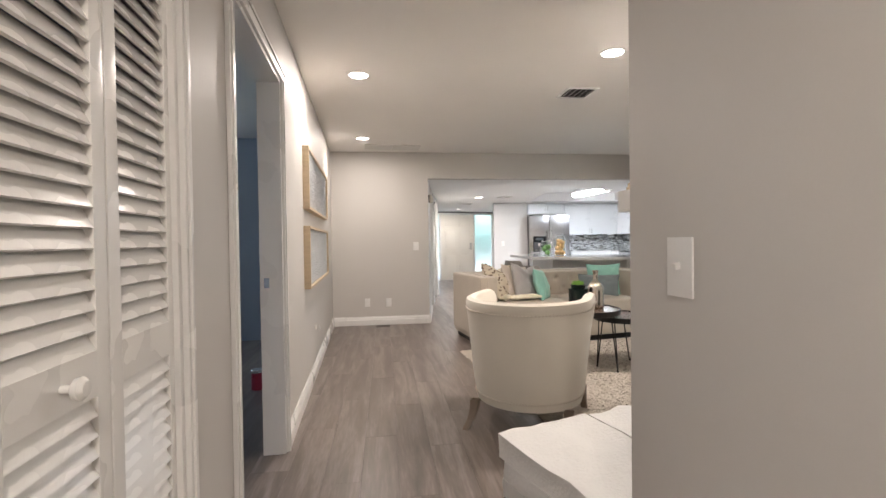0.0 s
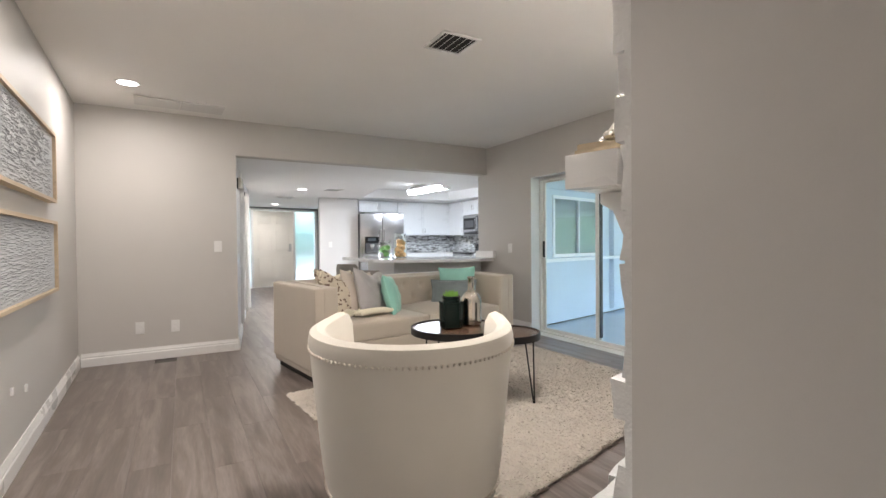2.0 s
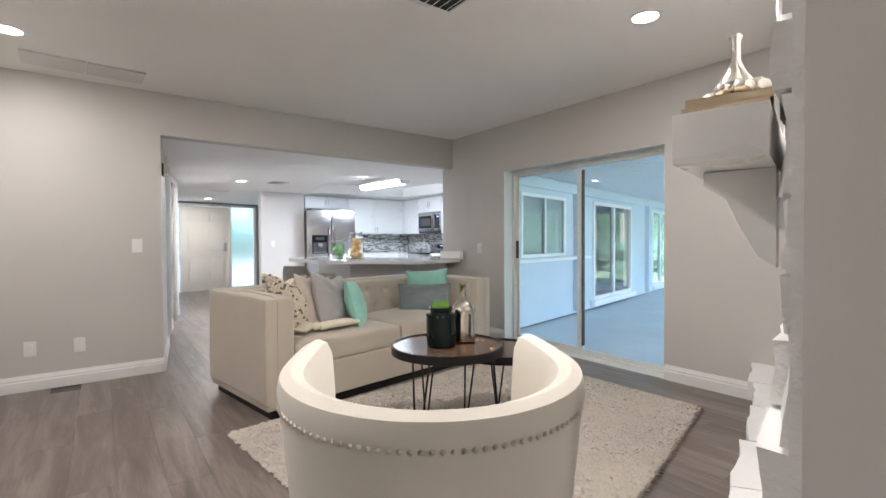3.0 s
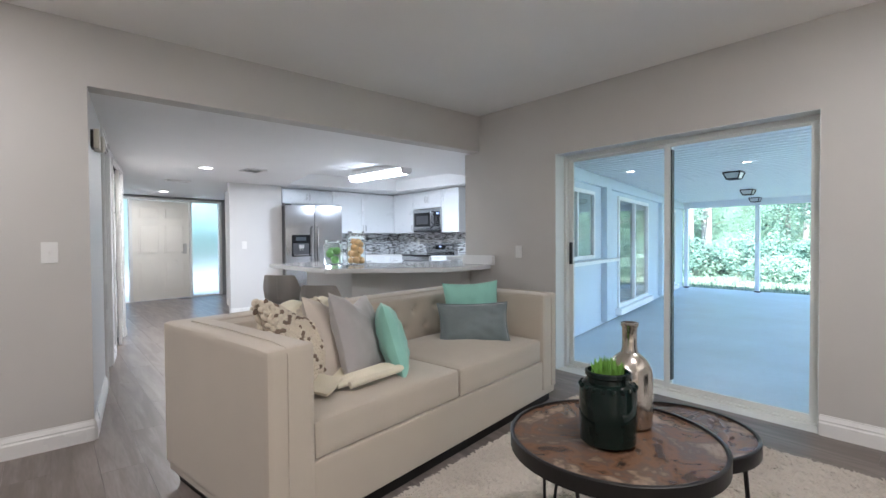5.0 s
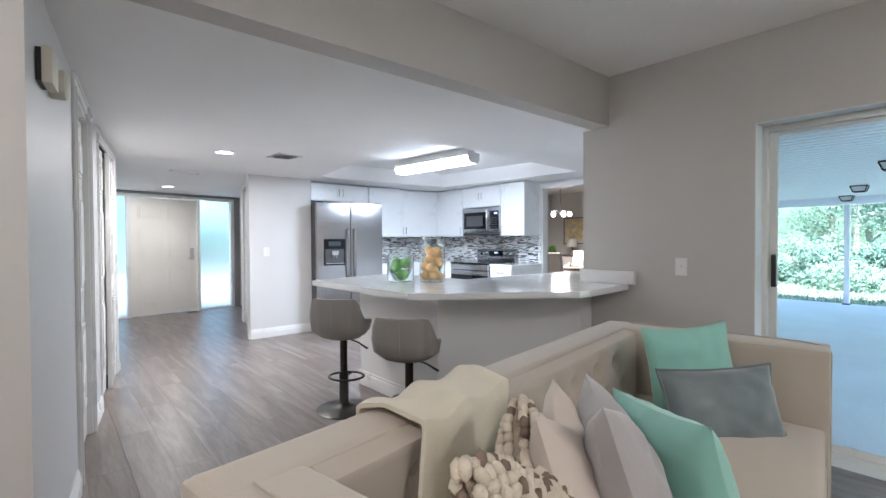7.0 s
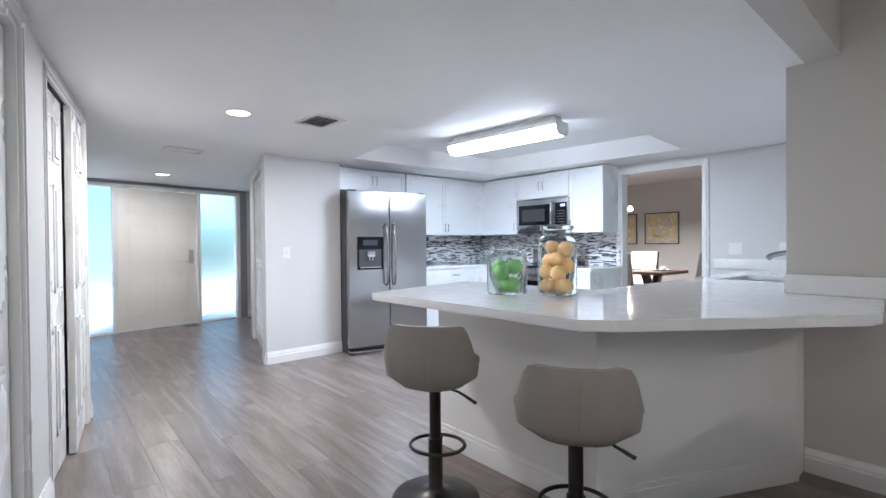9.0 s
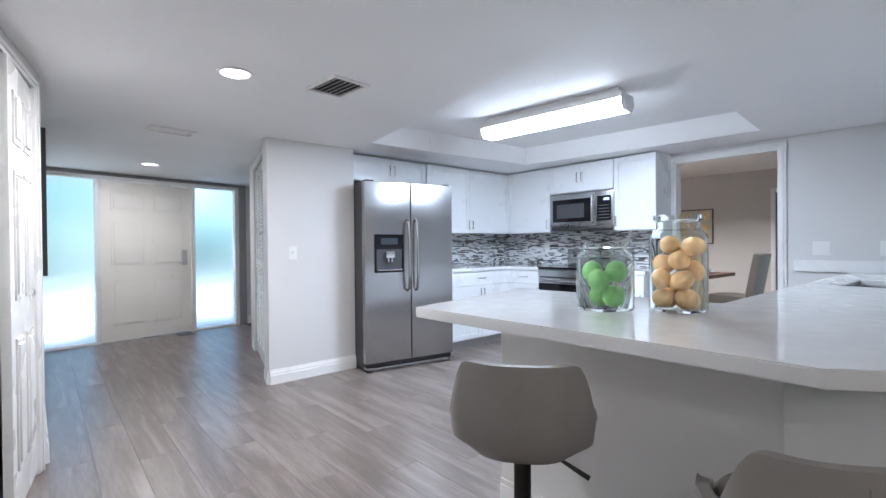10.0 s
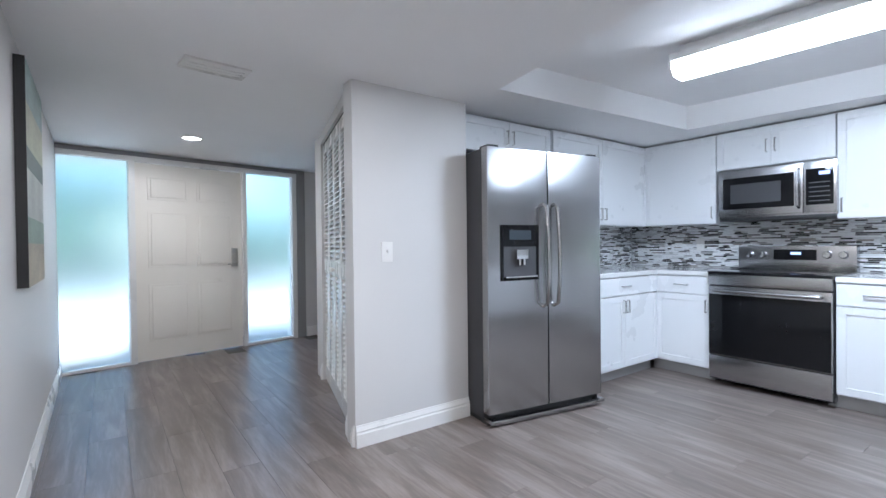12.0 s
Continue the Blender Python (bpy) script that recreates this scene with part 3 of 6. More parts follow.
# patio wall windows: ledge window and two sliding windows
mpw, _ = along(PW0, PW1)
pwin = thing("window_2", mpw, "white patio window over a projecting ledge", "window", kind="structure")
bm = bmesh.new()
for a, b, c, d in ((0.9, 0.95, 0.9, 1.85), (2.25, 2.3, 0.9, 1.85), (0.95, 2.25, 0.9, 0.95), (0.95, 2.25, 1.80, 1.85), (1.6, 1.64, 0.95, 1.80)):
    box(bm, a, -0.02, c, b, 0.026, d, bevel=0.003)
part("window_frame", bm, PCEIL, pwin, smooth=True)
boxpart("window_sill", (0.3, -0.16, 0.84, 3.0, 0.0, 0.885), PCEIL, pwin, bevel=0.004)
PATIOGLASS = glass("patio_window_glass", (0.8, 0.9, 0.92), 0.02, 1.5)
boxpart("pane", (0.95, 0.01, 0.95, 2.25, 0.016, 1.80), PATIOGLASS, pwin)
for i, (a, b) in enumerate(((3.43, 5.45), (6.93, 8.25))):
    w = thing("window_%d" % (3 + i), mpw, "white sliding glass door in the patio wall", "sliding door", kind="structure")
    bm = bmesh.new()
    mid = (a + b) / 2
    for u, v, c, d in ((a, a + 0.06, 0.05, 1.87), (b - 0.06, b, 0.05, 1.87), (a + 0.06, b - 0.06, 0.05, 0.11), (a + 0.06, b - 0.06, 1.81, 1.87), (mid - 0.04, mid + 0.04, 0.11, 1.81)):
        box(bm, u, -0.03, c, v, 0.028, d, bevel=0.003)
    box(bm, a - 0.1, -0.1, -0.05, b + 0.1, 0.0, 0.05, bevel=0.004)
    part("window_frame", bm, PCEIL, w, smooth=True)
    for u, v in ((a + 0.06, mid - 0.04), (mid + 0.04, b - 0.06)):
        boxpart("pane", (u, 0.008, 0.11, v, 0.014, 1.81), PATIOGLASS, w)
bm = bmesh.new()
box(bm, 0.0, -0.05, 1.94, 9.2, 0.0, 2.04, bevel=0.005)
for s in (2.62, 6.45):
    box(bm, s, -0.09, -0.05, s + 0.22, 0.0, 1.94, bevel=0.005)
tagged(part("trim", bm, PWALL, smooth=True, m=mpw), "blue-grey patio wall pilasters and band", "trim", kind="structure")

# ---- trees and shrubs beyond the patio ----
LEAFS = [surface("leaf_a", (0.10, 0.185, 0.14), 0.6, var=0.5, scale=1.2, fine=9, bump=0, island=0.5),
         surface("leaf_b", (0.155, 0.25, 0.18), 0.6, var=0.5, scale=1.2, fine=9, bump=0, island=0.5)]
BARK = surface("pale_bark", (0.36, 0.33, 0.29), 0.85, var=0.3, scale=5, fine=40, bump=0.4, depth=0.01)


def leaf_cloud(blobs, n, size, rng):
    verts, faces = [], []
    for k in range(n):
        cx, cy, cz, r = blobs[rng.randrange(len(blobs))]
        d = Vector((rng.gauss(0, 1), rng.gauss(0, 1), rng.gauss(0, 0.8))).normalized() * r * (0.45 + 0.6 * rng.random())
        c = Vector((cx, cy, cz)) + d
        u = Vector((rng.gauss(0, 1), rng.gauss(0, 1), rng.gauss(0, 1))).normalized()
        w = u.orthogonal().normalized()
        s = size * (0.6 + 0.8 * rng.random())
        i = len(verts)
        verts += [c - u * s, c + w * s * 0.42, c + u * s, c - w * s * 0.42]
        faces.append((i, i + 1, i + 2, i + 3))
    return verts, faces


def tree(x, y, h, seed, leaves, spread, label, lean=0.0, bare=0.45):
    rng = random.Random(seed)
    t = thing("tree", pose(x, y, -0.21), label, "tree", "trees behind the patio")
    bm = bmesh.new()
    pts = [(lean * (k / 5) ** 1.5 * h * 0.3 + rng.uniform(-0.06, 0.06) * k, rng.uniform(-0.06, 0.06) * k, h * k / 5) for k in range(6)]
    tube(bm, pts, [0.13 - 0.02 * k for k in range(6)], 9)
    blobs = []
    for k in range(9):
        f = bare + (1 - bare) * rng.random()
        i = min(4, int(f * 5))
        a = Vector(pts[i]).lerp(Vector(pts[i + 1]), f * 5 - i)
        ang = rng.random() * 6.28
        ln = spread * (0.5 + 0.6 * rng.random())
        e = a + Vector((math.cos(ang) * ln, math.sin(ang) * ln, ln * rng.uniform(0.1, 0.6)))
        tube(bm, [a, a.lerp(e, 0.5) + Vector((0, 0, 0.12)), e], [0.045, 0.03, 0.012], 6)
        blobs += [(*e, spread * 0.45), (*a.lerp(e, 0.6), spread * 0.38)]
    part("trunk", bm, BARK, t, "", True)
    v, f = leaf_cloud(blobs, int(leaves * 1.9), 0.055, rng)
    me = bpy.data.meshes.new("crown")
    me.from_pydata(v, [], f)
    me.materials.append(LEAFS[seed % 2])
    o = new("crown", me)
    o.parent = t


def shrub(x, y, r, h, seed, leaves, size=0.08):
    rng = random.Random(seed)
    t = thing("shrub", pose(x, y, -0.21), "dense green wild shrub beyond the lawn", "shrub", "undergrowth")
    blobs = [(rng.uniform(-r, r), rng.uniform(-r, r), rng.uniform(0.1, 1.0) * h, r * rng.uniform(0.35, 0.6)) for _ in range(9)]
    bm = bmesh.new()
    for b in blobs[:6]:
        tube(bm, [(b[0] * 0.2, b[1] * 0.2, 0), (b[0] * 0.6, b[1] * 0.6, b[2] * 0.6), b[:3]], [0.03, 0.02, 0.008], 5)
    part("stem", bm, BARK, t)
    v, f = leaf_cloud(blobs, leaves, size, rng)
    me = bpy.data.meshes.new("crown")
    me.from_pydata(v, [], f)
    me.materials.append(LEAFS[(seed + 1) % 2])
    o = new("crown", me)
    o.parent = t


rt = random.Random(5)
tree(19.2, 10.45, 8.0, 11, 5200, 1.6, "tall pale-barked tree with a leaning trunk", 0.12, 0.5)
for k in range(20):
    tree(20.0 + rt.uniform(0, 9), 2.0 + k * 0.95 + rt.uniform(-0.6, 0.6), rt.uniform(6.5, 11), 20 + k, 5200, rt.uniform(1.7, 2.6), "leafy broad tree at the edge of the lawn", rt.uniform(-0.15, 0.15), 0.15)
for k in range(20):
    shrub(18.0 + rt.uniform(0, 3.2), 2.5 + k * 0.75, rt.uniform(0.6, 1.2), rt.uniform(0.4, 1.5), 60 + k, 4600, 0.05)
for k in range(9):
    shrub(-3.0 + k * 1.7, 23.5 + rt.uniform(-1, 1), 1.5, 3.6, 90 + k, 3600, 0.12)
FARWOOD = surface("far_wood", (0.08, 0.14, 0.09), 0.9, var=0.7, scale=0.6, fine=5, bump=0.0)
bm = bmesh.new()
for i in range(40):
    a0, a1 = (radians(-40 + i * 2.4), radians(-40 + (i + 1) * 2.4))
    h0, h1 = 11 + 3 * math.sin(i * 1.7) + 2 * math.sin(i * 0.6), 11 + 3 * math.sin((i + 1) * 1.7) + 2 * math.sin((i + 1) * 0.6)
    bm.faces.new([bm.verts.new((4 + 52 * math.cos(a), 8 + 52 * math.sin(a), z)) for a, z in ((a0, -0.3), (a1, -0.3), (a1, h1), (a0, h0))])
tagged(part("backdrop", bm, FARWOOD), "dark green wood far behind the trees", "backdrop", kind="structure")
vs, fs = [], []
for k in range(9000):
    x, y = 14.0 + 5 * rt.random(), 2.5 + 17 * rt.random()
    a, h = rt.random() * 6.28, 0.05 + 0.09 * rt.random()
    i = len(vs)
    vs += [(x - 0.012 * math.cos(a), y - 0.012 * math.sin(a), -0.21), (x + 0.012 * math.cos(a), y + 0.012 * math.sin(a), -0.21), (x + 0.04 * math.sin(a), y + 0.04 * math.cos(a), -0.21 + h)]
    fs.append((i, i + 1, i + 2))
me = bpy.data.meshes.new("grass_blades")
me.from_pydata(vs, [], fs)
me.materials.append(LEAFS[1])
tagged(new("grass_blades", me), "uneven green grass of the lawn", "grass", kind="stuff")

# ---- living room: fixed things ----


def plate(m, label, kind="switch", w=0.075, h=0.118):
    """A wall plate facing y < 0 in its own pose."""
    t = thing("light_switch" if kind == "switch" else "outlet", m, label, "wall switch" if kind == "switch" else "wall outlet")
    boxpart("plate", (-w / 2, -0.006, -h / 2, w / 2, 0, h / 2), TRIM, t, bevel=0.003)
    if kind == "switch":
        boxpart("toggle", (-0.005, -0.018, -0.002, 0.005, -0.004, 0.014), TRIM, t, bevel=0.002, m=pose(0, 0, 0, 15))
    else:
        for z in (-0.02, 0.02):
            boxpart("socket", (-0.016, -0.008, z - 0.013, 0.016, -0.005, z + 0.013), TRIM, t, bevel=0.003)
    return t


plate(pose(0.775, 6.82, 1.125), "white toggle switch plate on the greige wall")
plate(pose(0.068, 6.82, 0.325), "white outlet plate low on the greige wall", "outlet")
plate(pose(0.372, 6.82, 0.32), "white blank outlet plate low on the wall", "outlet")
plate(pose(4.25, 6.29, 1.062, 0, 0, -90), "white toggle switch plate beside the patio slider")
plate(pose(1.035, 1.178, 1.112, 0, 0, -90), "large white toggle switch plate in the hallway", w=0.095, h=0.145)
plate(pose(3.165, 11.02, 1.118), "white toggle switch plate on the pantry wall")
plate(pose(6.5, 7.95, 1.12, 0, 0, -90), "white outlet plate above the sink counter", "outlet", w=0.12)
plate(pose(6.5, 7.55, 1.12, 0, 0, -90), "white outlet plate above the sink counter", "outlet")
for y, z in ((4.45, 0.42), (4.75, 0.36)):
    c = thing("cable_clip", mw @ pose(ws(y), 0, z), "tiny white cable clip on the greige wall", "clip")
    boxpart("clip", (-0.012, -0.012, -0.02, 0.012, 0, 0.02), TRIM, c, bevel=0.003)

# pictures of grey woven strips in pale wood frames
OAK = surface("pale_oak", (0.56, 0.44, 0.30), 0.5, var=0.15, scale=4, fine=60, bump=0.05, stretch=(1, 1, 8))
CANVAS = surface("grey_textured_canvas", (0.50, 0.51, 0.52), 0.8, var=0.12, scale=6, fine=60, bump=0.3, depth=0.004, stretch=(0.5, 1, 3), island=0.12)
rp = random.Random(3)
for z0 in (0.835, 1.445):
    t = thing("picture", mw @ pose(ws(3.745), 0, z0), "pale oak framed picture with grey woven texture", "picture", "hallway pictures")
    L, H = 1.78, 0.482
    bm = bmesh.new()
    for a, b, c, d in ((0, 0.022, 0, H), (L - 0.022, L, 0, H), (0.022, L - 0.022, 0, 0.022), (0.022, L - 0.022, H - 0.022, H)):
        box(bm, a, -0.05, c, b, 0.0, d, bevel=0.002)
    part("frame", bm, OAK, t)
    vs, fs = [], []
    boxpart("backing", (0.02, -0.03, 0.02, L - 0.02, -0.004, H - 0.02), CANVAS, t)
    for k in range(900):
        x, z = rp.uniform(0.03, L - 0.15), rp.uniform(0.03, H - 0.03)
        w, h, d = rp.uniform(0.06, 0.12), rp.uniform(0.004, 0.008), rp.uniform(0.002, 0.006)
        i = len(vs)
        vs += [(x, -0.03, z - h), (x + w, -0.03, z - h), (x + w, -0.03, z + h), (x, -0.03, z + h), (x + 0.01, -0.03 - d, z), (x + w - 0.01, -0.03 - d, z)]
        fs += [(i, i + 1, i + 5, i + 4), (i + 3, i + 4, i + 5, i + 2), (i, i + 4, i + 3), (i + 1, i + 2, i + 5)]
    me = bpy.data.meshes.new("woven_texture")
    me.from_pydata(vs, [], fs)
    me.materials.append(CANVAS)
    o = new("woven_texture", me)
    o["kind"] = "stuff"
    o.parent = t


def vent(m, w, d, n, label, closed=False):
    """A ceiling register hanging under z = 0."""
    t = thing("ceiling_vent", m, label, "ceiling vent")
    if not closed:
        # flat black sheet paints the shade inside the duct
        boxpart("backing", (-w / 2, -d / 2, -0.003, w / 2, d / 2, -0.001), DARK, t)
    bm = bmesh.new()
    f = 0.022
    for a, b, c, e in ((-w / 2 - f, -w / 2, -d / 2 - f, d / 2 + f), (w / 2, w / 2 + f, -d / 2 - f, d / 2 + f), (-w / 2, w / 2, -d / 2 - f, -d / 2), (-w / 2, w / 2, d / 2, d / 2 + f)):
        box(bm, a, c, -0.012, b, e, 0.0, bevel=0.003)
    part("frame", bm, TRIM, t)
    for k in range(n):
        y = -d / 2 + d * (k + 0.5) / n
        boxpart("slat", (-w / 2, -d / n * (0.5 if closed else 0.36), -0.001, w / 2, d / n * (0.5 if closed else 0.36), 0.001), TRIM, t, m=pose(0, y, -0.008, 4 if closed else -35))
    return t


vent(pose(2.03, 4.04, 2.48, 0, 0, 90), 0.24, 0.24, 5, "white ceiling air vent with angled dark slots")
vent(pose(2.82, 9.53, 2.105, 0, 0, 95), 0.26, 0.2, 6, "white kitchen ceiling air vent with angled slots")
vent(pose(2.29, 11.27, 2.105, 0, 0, 6), 0.28, 0.13, 3, "white closed ceiling register near the entry", True)
GRILLE = surface("white_grille", (0.70, 0.685, 0.66), 0.6, var=0.03)
t = thing("access_panel", pose(0.45, 6.45, 2.48, 0, 0, 3), "white flush return grille panel on the ceiling", "ceiling panel")
for k in range(2):
    boxpart("panel", (-0.37 + 0.375 * k, -0.14, -0.014, -0.005 + 0.375 * k, 0.14, 0.0), GRILLE, t, bevel=0.003)

# door chime on the passage wall
t = thing("door_chime", mp1 @ pose(0.22, 0, 1.83), "cream plastic door chime on the passage wall", "door chime")
CREAMP = surface("cream_plastic", (0.62, 0.58, 0.48), 0.45, var=0.05)
boxpart("base", (-0.06, -0.022, -0.055, 0.06, 0, 0.055), BLACKP, t, "dark chime base", bevel=0.004)
boxpart("cover", (-0.065, -0.045, -0.06, 0.065, -0.016, 0.06), CREAMP, t, bevel=0.006)
bm = bmesh.new()
lathe(bm, [(0.001, -0.03), (0.05, -0.03), (0.055, -0.02), (0.055, 0.02), (0.04, 0.03)], 24, pose(0.21, -0.03, 0.01, 90))
part("alarm_disc", bm, CREAMP, t, "round cream alarm disc", True)

# starburst wall ornament
t = thing("starburst_ornament", pose(4.25, 3.44, 1.655, 0, -90, 0), "dark metal starburst ornament on the wall", "wall ornament")
BRONZE = surface("dark_bronze", (0.07, 0.055, 0.045), 0.4, metal=0.8, var=0.3)
bm = bmesh.new()
lathe(bm, [(0.03, 0.0), (0.035, 0.015), (0.02, 0.04), (0.001, 0.045)], 16)
part("hub", bm, BRONZE, t, "", True)
rs = random.Random(8)
for k in range(34):
    a, l = 6.283 * k / 34, rs.uniform(0.11, 0.175)
    bm = bmesh.new()
    tube(bm, [(0.02 * math.cos(a), 0.02 * math.sin(a), 0.02), (l * math.cos(a), l * math.sin(a), rs.uniform(0.02, 0.05))], [0.0035, 0.0022], 5)
    part("ray", bm, BRONZE, t)

# ---- fireplace ----


def rough_block(bm, x0, y0, z0, x1, y1, z1, rng, amp=0.012, n=3):
    """A stone with broken, uneven faces."""
    vs = box(bm, x0, y0, z0, x1, y1, z1)
    edges = list({e for v in vs for e in v.link_edges})
    bmesh.ops.subdivide_edges(bm, edges=edges, cuts=n, use_grid_fill=True)
    for v in bm.verts:
        v.co += Vector((noise.noise(v.co * 6.1), noise.noise(v.co * 6.1 + Vector((9, 3, 1))), noise.noise(v.co * 5.3 + Vector((1, 7, 4))))) * amp * 1.6


MF, LF = along((1.665, 2.345), (4.25, 2.98))
fire = thing("fireplace", MF, "white painted rough stone fireplace", "fireplace")
rf = random.Random(12)
z = 0.25
row = 0
while z < 2.46:
    h = rf.uniform(0.13, 0.22)
    h = min(h, 2.474 - z)
    s = 0.0
    while s < LF - 0.05:
        w = min(rf.uniform(0.2, 0.5), LF - s)
        inside = 0.75 < s + w / 2 < 1.75 and z < 0.95
        if not inside:
            bm = bmesh.new()
            pr = rf.uniform(0.03, 0.075)
            rough_block(bm, s + 0.006, 0, z + 0.006, s + w - 0.006, pr, z + h - 0.006, rf, 0.014, 2)
            part("stone", bm, STONEW, fire, "", True)
        s += w
    z += h
boxpart("mortar", (0, 0.0, 0.0, LF, 0.022, 2.478), STONEW, fire, "white painted mortar")
# flat panel, its black paints the shade of a firebox
boxpart("firebox", (0.8, 0.0, 0.29, 1.7, 0.03, 0.9), DARK, fire, "flat dark panel painted for the firebox shade")
mant = thing("mantel_shelf", MF, "thick white wooden mantel shelf on corbels", "mantel")
boxpart("shelf", (0.03, 0.06, 1.333, LF - 0.3, 0.255, 1.453), TRIM, mant, bevel=0.005)
for s in (0.22, 2.0):
    bm = bmesh.new()
    lo = [(0.06, 1.08), (0.10, 1.11), (0.14, 1.19), (0.17, 1.26), (0.22, 1.29), (0.22, 1.33), (0.06, 1.33)]
    a = [bm.verts.new((s, y, z)) for y, z in lo]
    b = [bm.verts.new((s + 0.09, y, z)) for y, z in lo]
    bm.faces.new(a), bm.faces.new(b[::-1])
    for i in range(len(lo)):
        bm.faces.new((a[i], a[(i + 1) % len(lo)], b[(i + 1) % len(lo)], b[i]))
    part("corbel", bm, TRIM, mant)
# hearth slabs of broken white stone
hearth = thing("hearth", pose(0, 0, 0), "raised hearth of broken white painted stone", "hearth")
MH, LH = along((0.84, 2.23), (4.24, 3.33))
for k in range(7):
    s0, s1 = LH * k / 7, LH * (k + 1) / 7
    bm = bmesh.new()
    rough_block(bm, s0 + 0.004, -0.72, 0.17, s1 - 0.004, rf.uniform(-0.03, 0.03), 0.28, rf, 0.018, 5)
    o = part("slab", bm, STONEW, hearth, "", True, MH)
for k in range(12):
    s0, s1 = LH * k / 12, LH * (k + 1) / 12
    for zz in (0.0, 0.085):
        bm = bmesh.new()
        rough_block(bm, s0 + 0.004, -0.70, zz + 0.003, s1 - 0.004, rf.uniform(-0.06, -0.02), zz + 0.085, rf, 0.01, 2)
        part("stone", bm, STONEW, hearth, "", True, MH)
SILVER = surface("silver_leaf_metal", (0.75, 0.72, 0.66), 0.18, metal=1.0, var=0.1, scale=20, bump=0.1)
PAPER = surface("page_edges", (0.72, 0.68, 0.58), 0.8, var=0.1)
COVER = surface("tan_book_cloth", (0.45, 0.36, 0.24), 0.7, var=0.1)
for i, (zz, w) in enumerate(((1.453, 0.24), (1.475, 0.22))):
    bk = thing("book", MF @ pose(0.20, 0.155, zz, 0, 0, 4 * i), "tan cloth book lying on the mantel", "book", "mantel books")
    bm = bmesh.new()
    box(bm, -w / 2, -0.09, 0, w / 2, 0.09, 0.003)
    box(bm, -w / 2, -0.09, 0.019, w / 2, 0.09, 0.022)
    box(bm, -w / 2, -0.09, 0, -w / 2 + 0.003, 0.09, 0.022)
    part("cover", bm, COVER, bk)
    boxpart("pages", (-w / 2 + 0.004, -0.085, 0.003, w / 2 - 0.004, 0.085, 0.019), PAPER, bk, "cream page block")
orn = thing("silver_ornament", MF @ pose(0.24, 0.15, 1.497), "polished silver shell ornament on the books", "ornament")
bm = bmesh.new()
for k in range(7):
    a = k * 0.9
    bmesh.ops.create_icosphere(bm, subdivisions=2, radius=0.024 + 0.004 * (k % 3), matrix=pose(0.045 * math.cos(a), 0.05 * math.sin(a), 0.022 + 0.018 * (k // 3)) @ Matrix.Diagonal((1.2, 1, 0.8, 1)))
part("beads", bm, SILVER, orn, "", True)
bm = bmesh.new()
lathe(bm, [(0.04, 0.03), (0.045, 0.06), (0.025, 0.09), (0.012, 0.12), (0.011, 0.17), (0.016, 0.185), (0.012, 0.19)], 20)
part("neck", bm, SILVER, orn, "", True)

# ---- soft furniture ----


def chopped(u, v, chop):
    """How far a dented pillow's top edge sinks at u, v."""
    return chop * math.exp(-(u / 0.42) ** 2) * max(0.0, (v + 0.4) / 1.4) ** 2


def pillow_bm(w, h, t, n=18, seed=0.0, wrinkle=0.008, chop=0.0):
    bm = bmesh.new()
    grid = {}
    for side in (1, -1):
        for i in range(n + 1):
            for j in range(n + 1):
                u, v = 2 * i / n - 1, 2 * j / n - 1
                if side < 0 and (i in (0, n) or j in (0, n)):
                    grid[side, i, j] = grid[1, i, j]
                    continue
                x = w / 2 * u * (1 - 0.09 * (1 - v * v))
                z = h / 2 * v * (1 - 0.09 * (1 - u * u)) - chopped(u, v, chop)
                d = t / 2 * ((1 - u ** 2) * (1 - v ** 2)) ** 0.42
                wr = wrinkle * noise.noise(Vector((u * 3 + seed, v * 3, side * 2 + seed)))
                grid[side, i, j] = bm.verts.new((x, side * (d + wr * min(1, d * 30)), z))
        for i in range(n):
            for j in range(n):
                bm.faces.new((grid[side, i, j], grid[side, i + 1, j], grid[side, i + 1, j + 1], grid[side, i, j + 1]))
    return bm


def cushion_bm(x0, y0, z0, x1, y1, z1, crown=0.03, r=0.035, n=14):
    """An upholstered block with rounded edges and a crowned top."""
    bm = bmesh.new()
    box(bm, x0, y0, z0, x1, y1, z1, bevel=r, seg=4)
    bmesh.ops.triangulate(bm, faces=[f for f in bm.faces if len(f.verts) > 4])
    big = [e for e in bm.edges if e.calc_length() > 0.2]
    bmesh.ops.subdivide_edges(bm, edges=big, cuts=n, use_grid_fill=True)
    for v in bm.verts:
        u, w = (2 * (v.co.x - x0) / (x1 - x0) - 1), (2 * (v.co.y - y0) / (y1 - y0) - 1)
        k = max(0, 1 - u * u) * max(0, 1 - w * w)
        if v.co.z > (z0 + z1) / 2:
            v.co.z += crown * k + 0.004 * noise.noise(v.co * 5)
    return bm


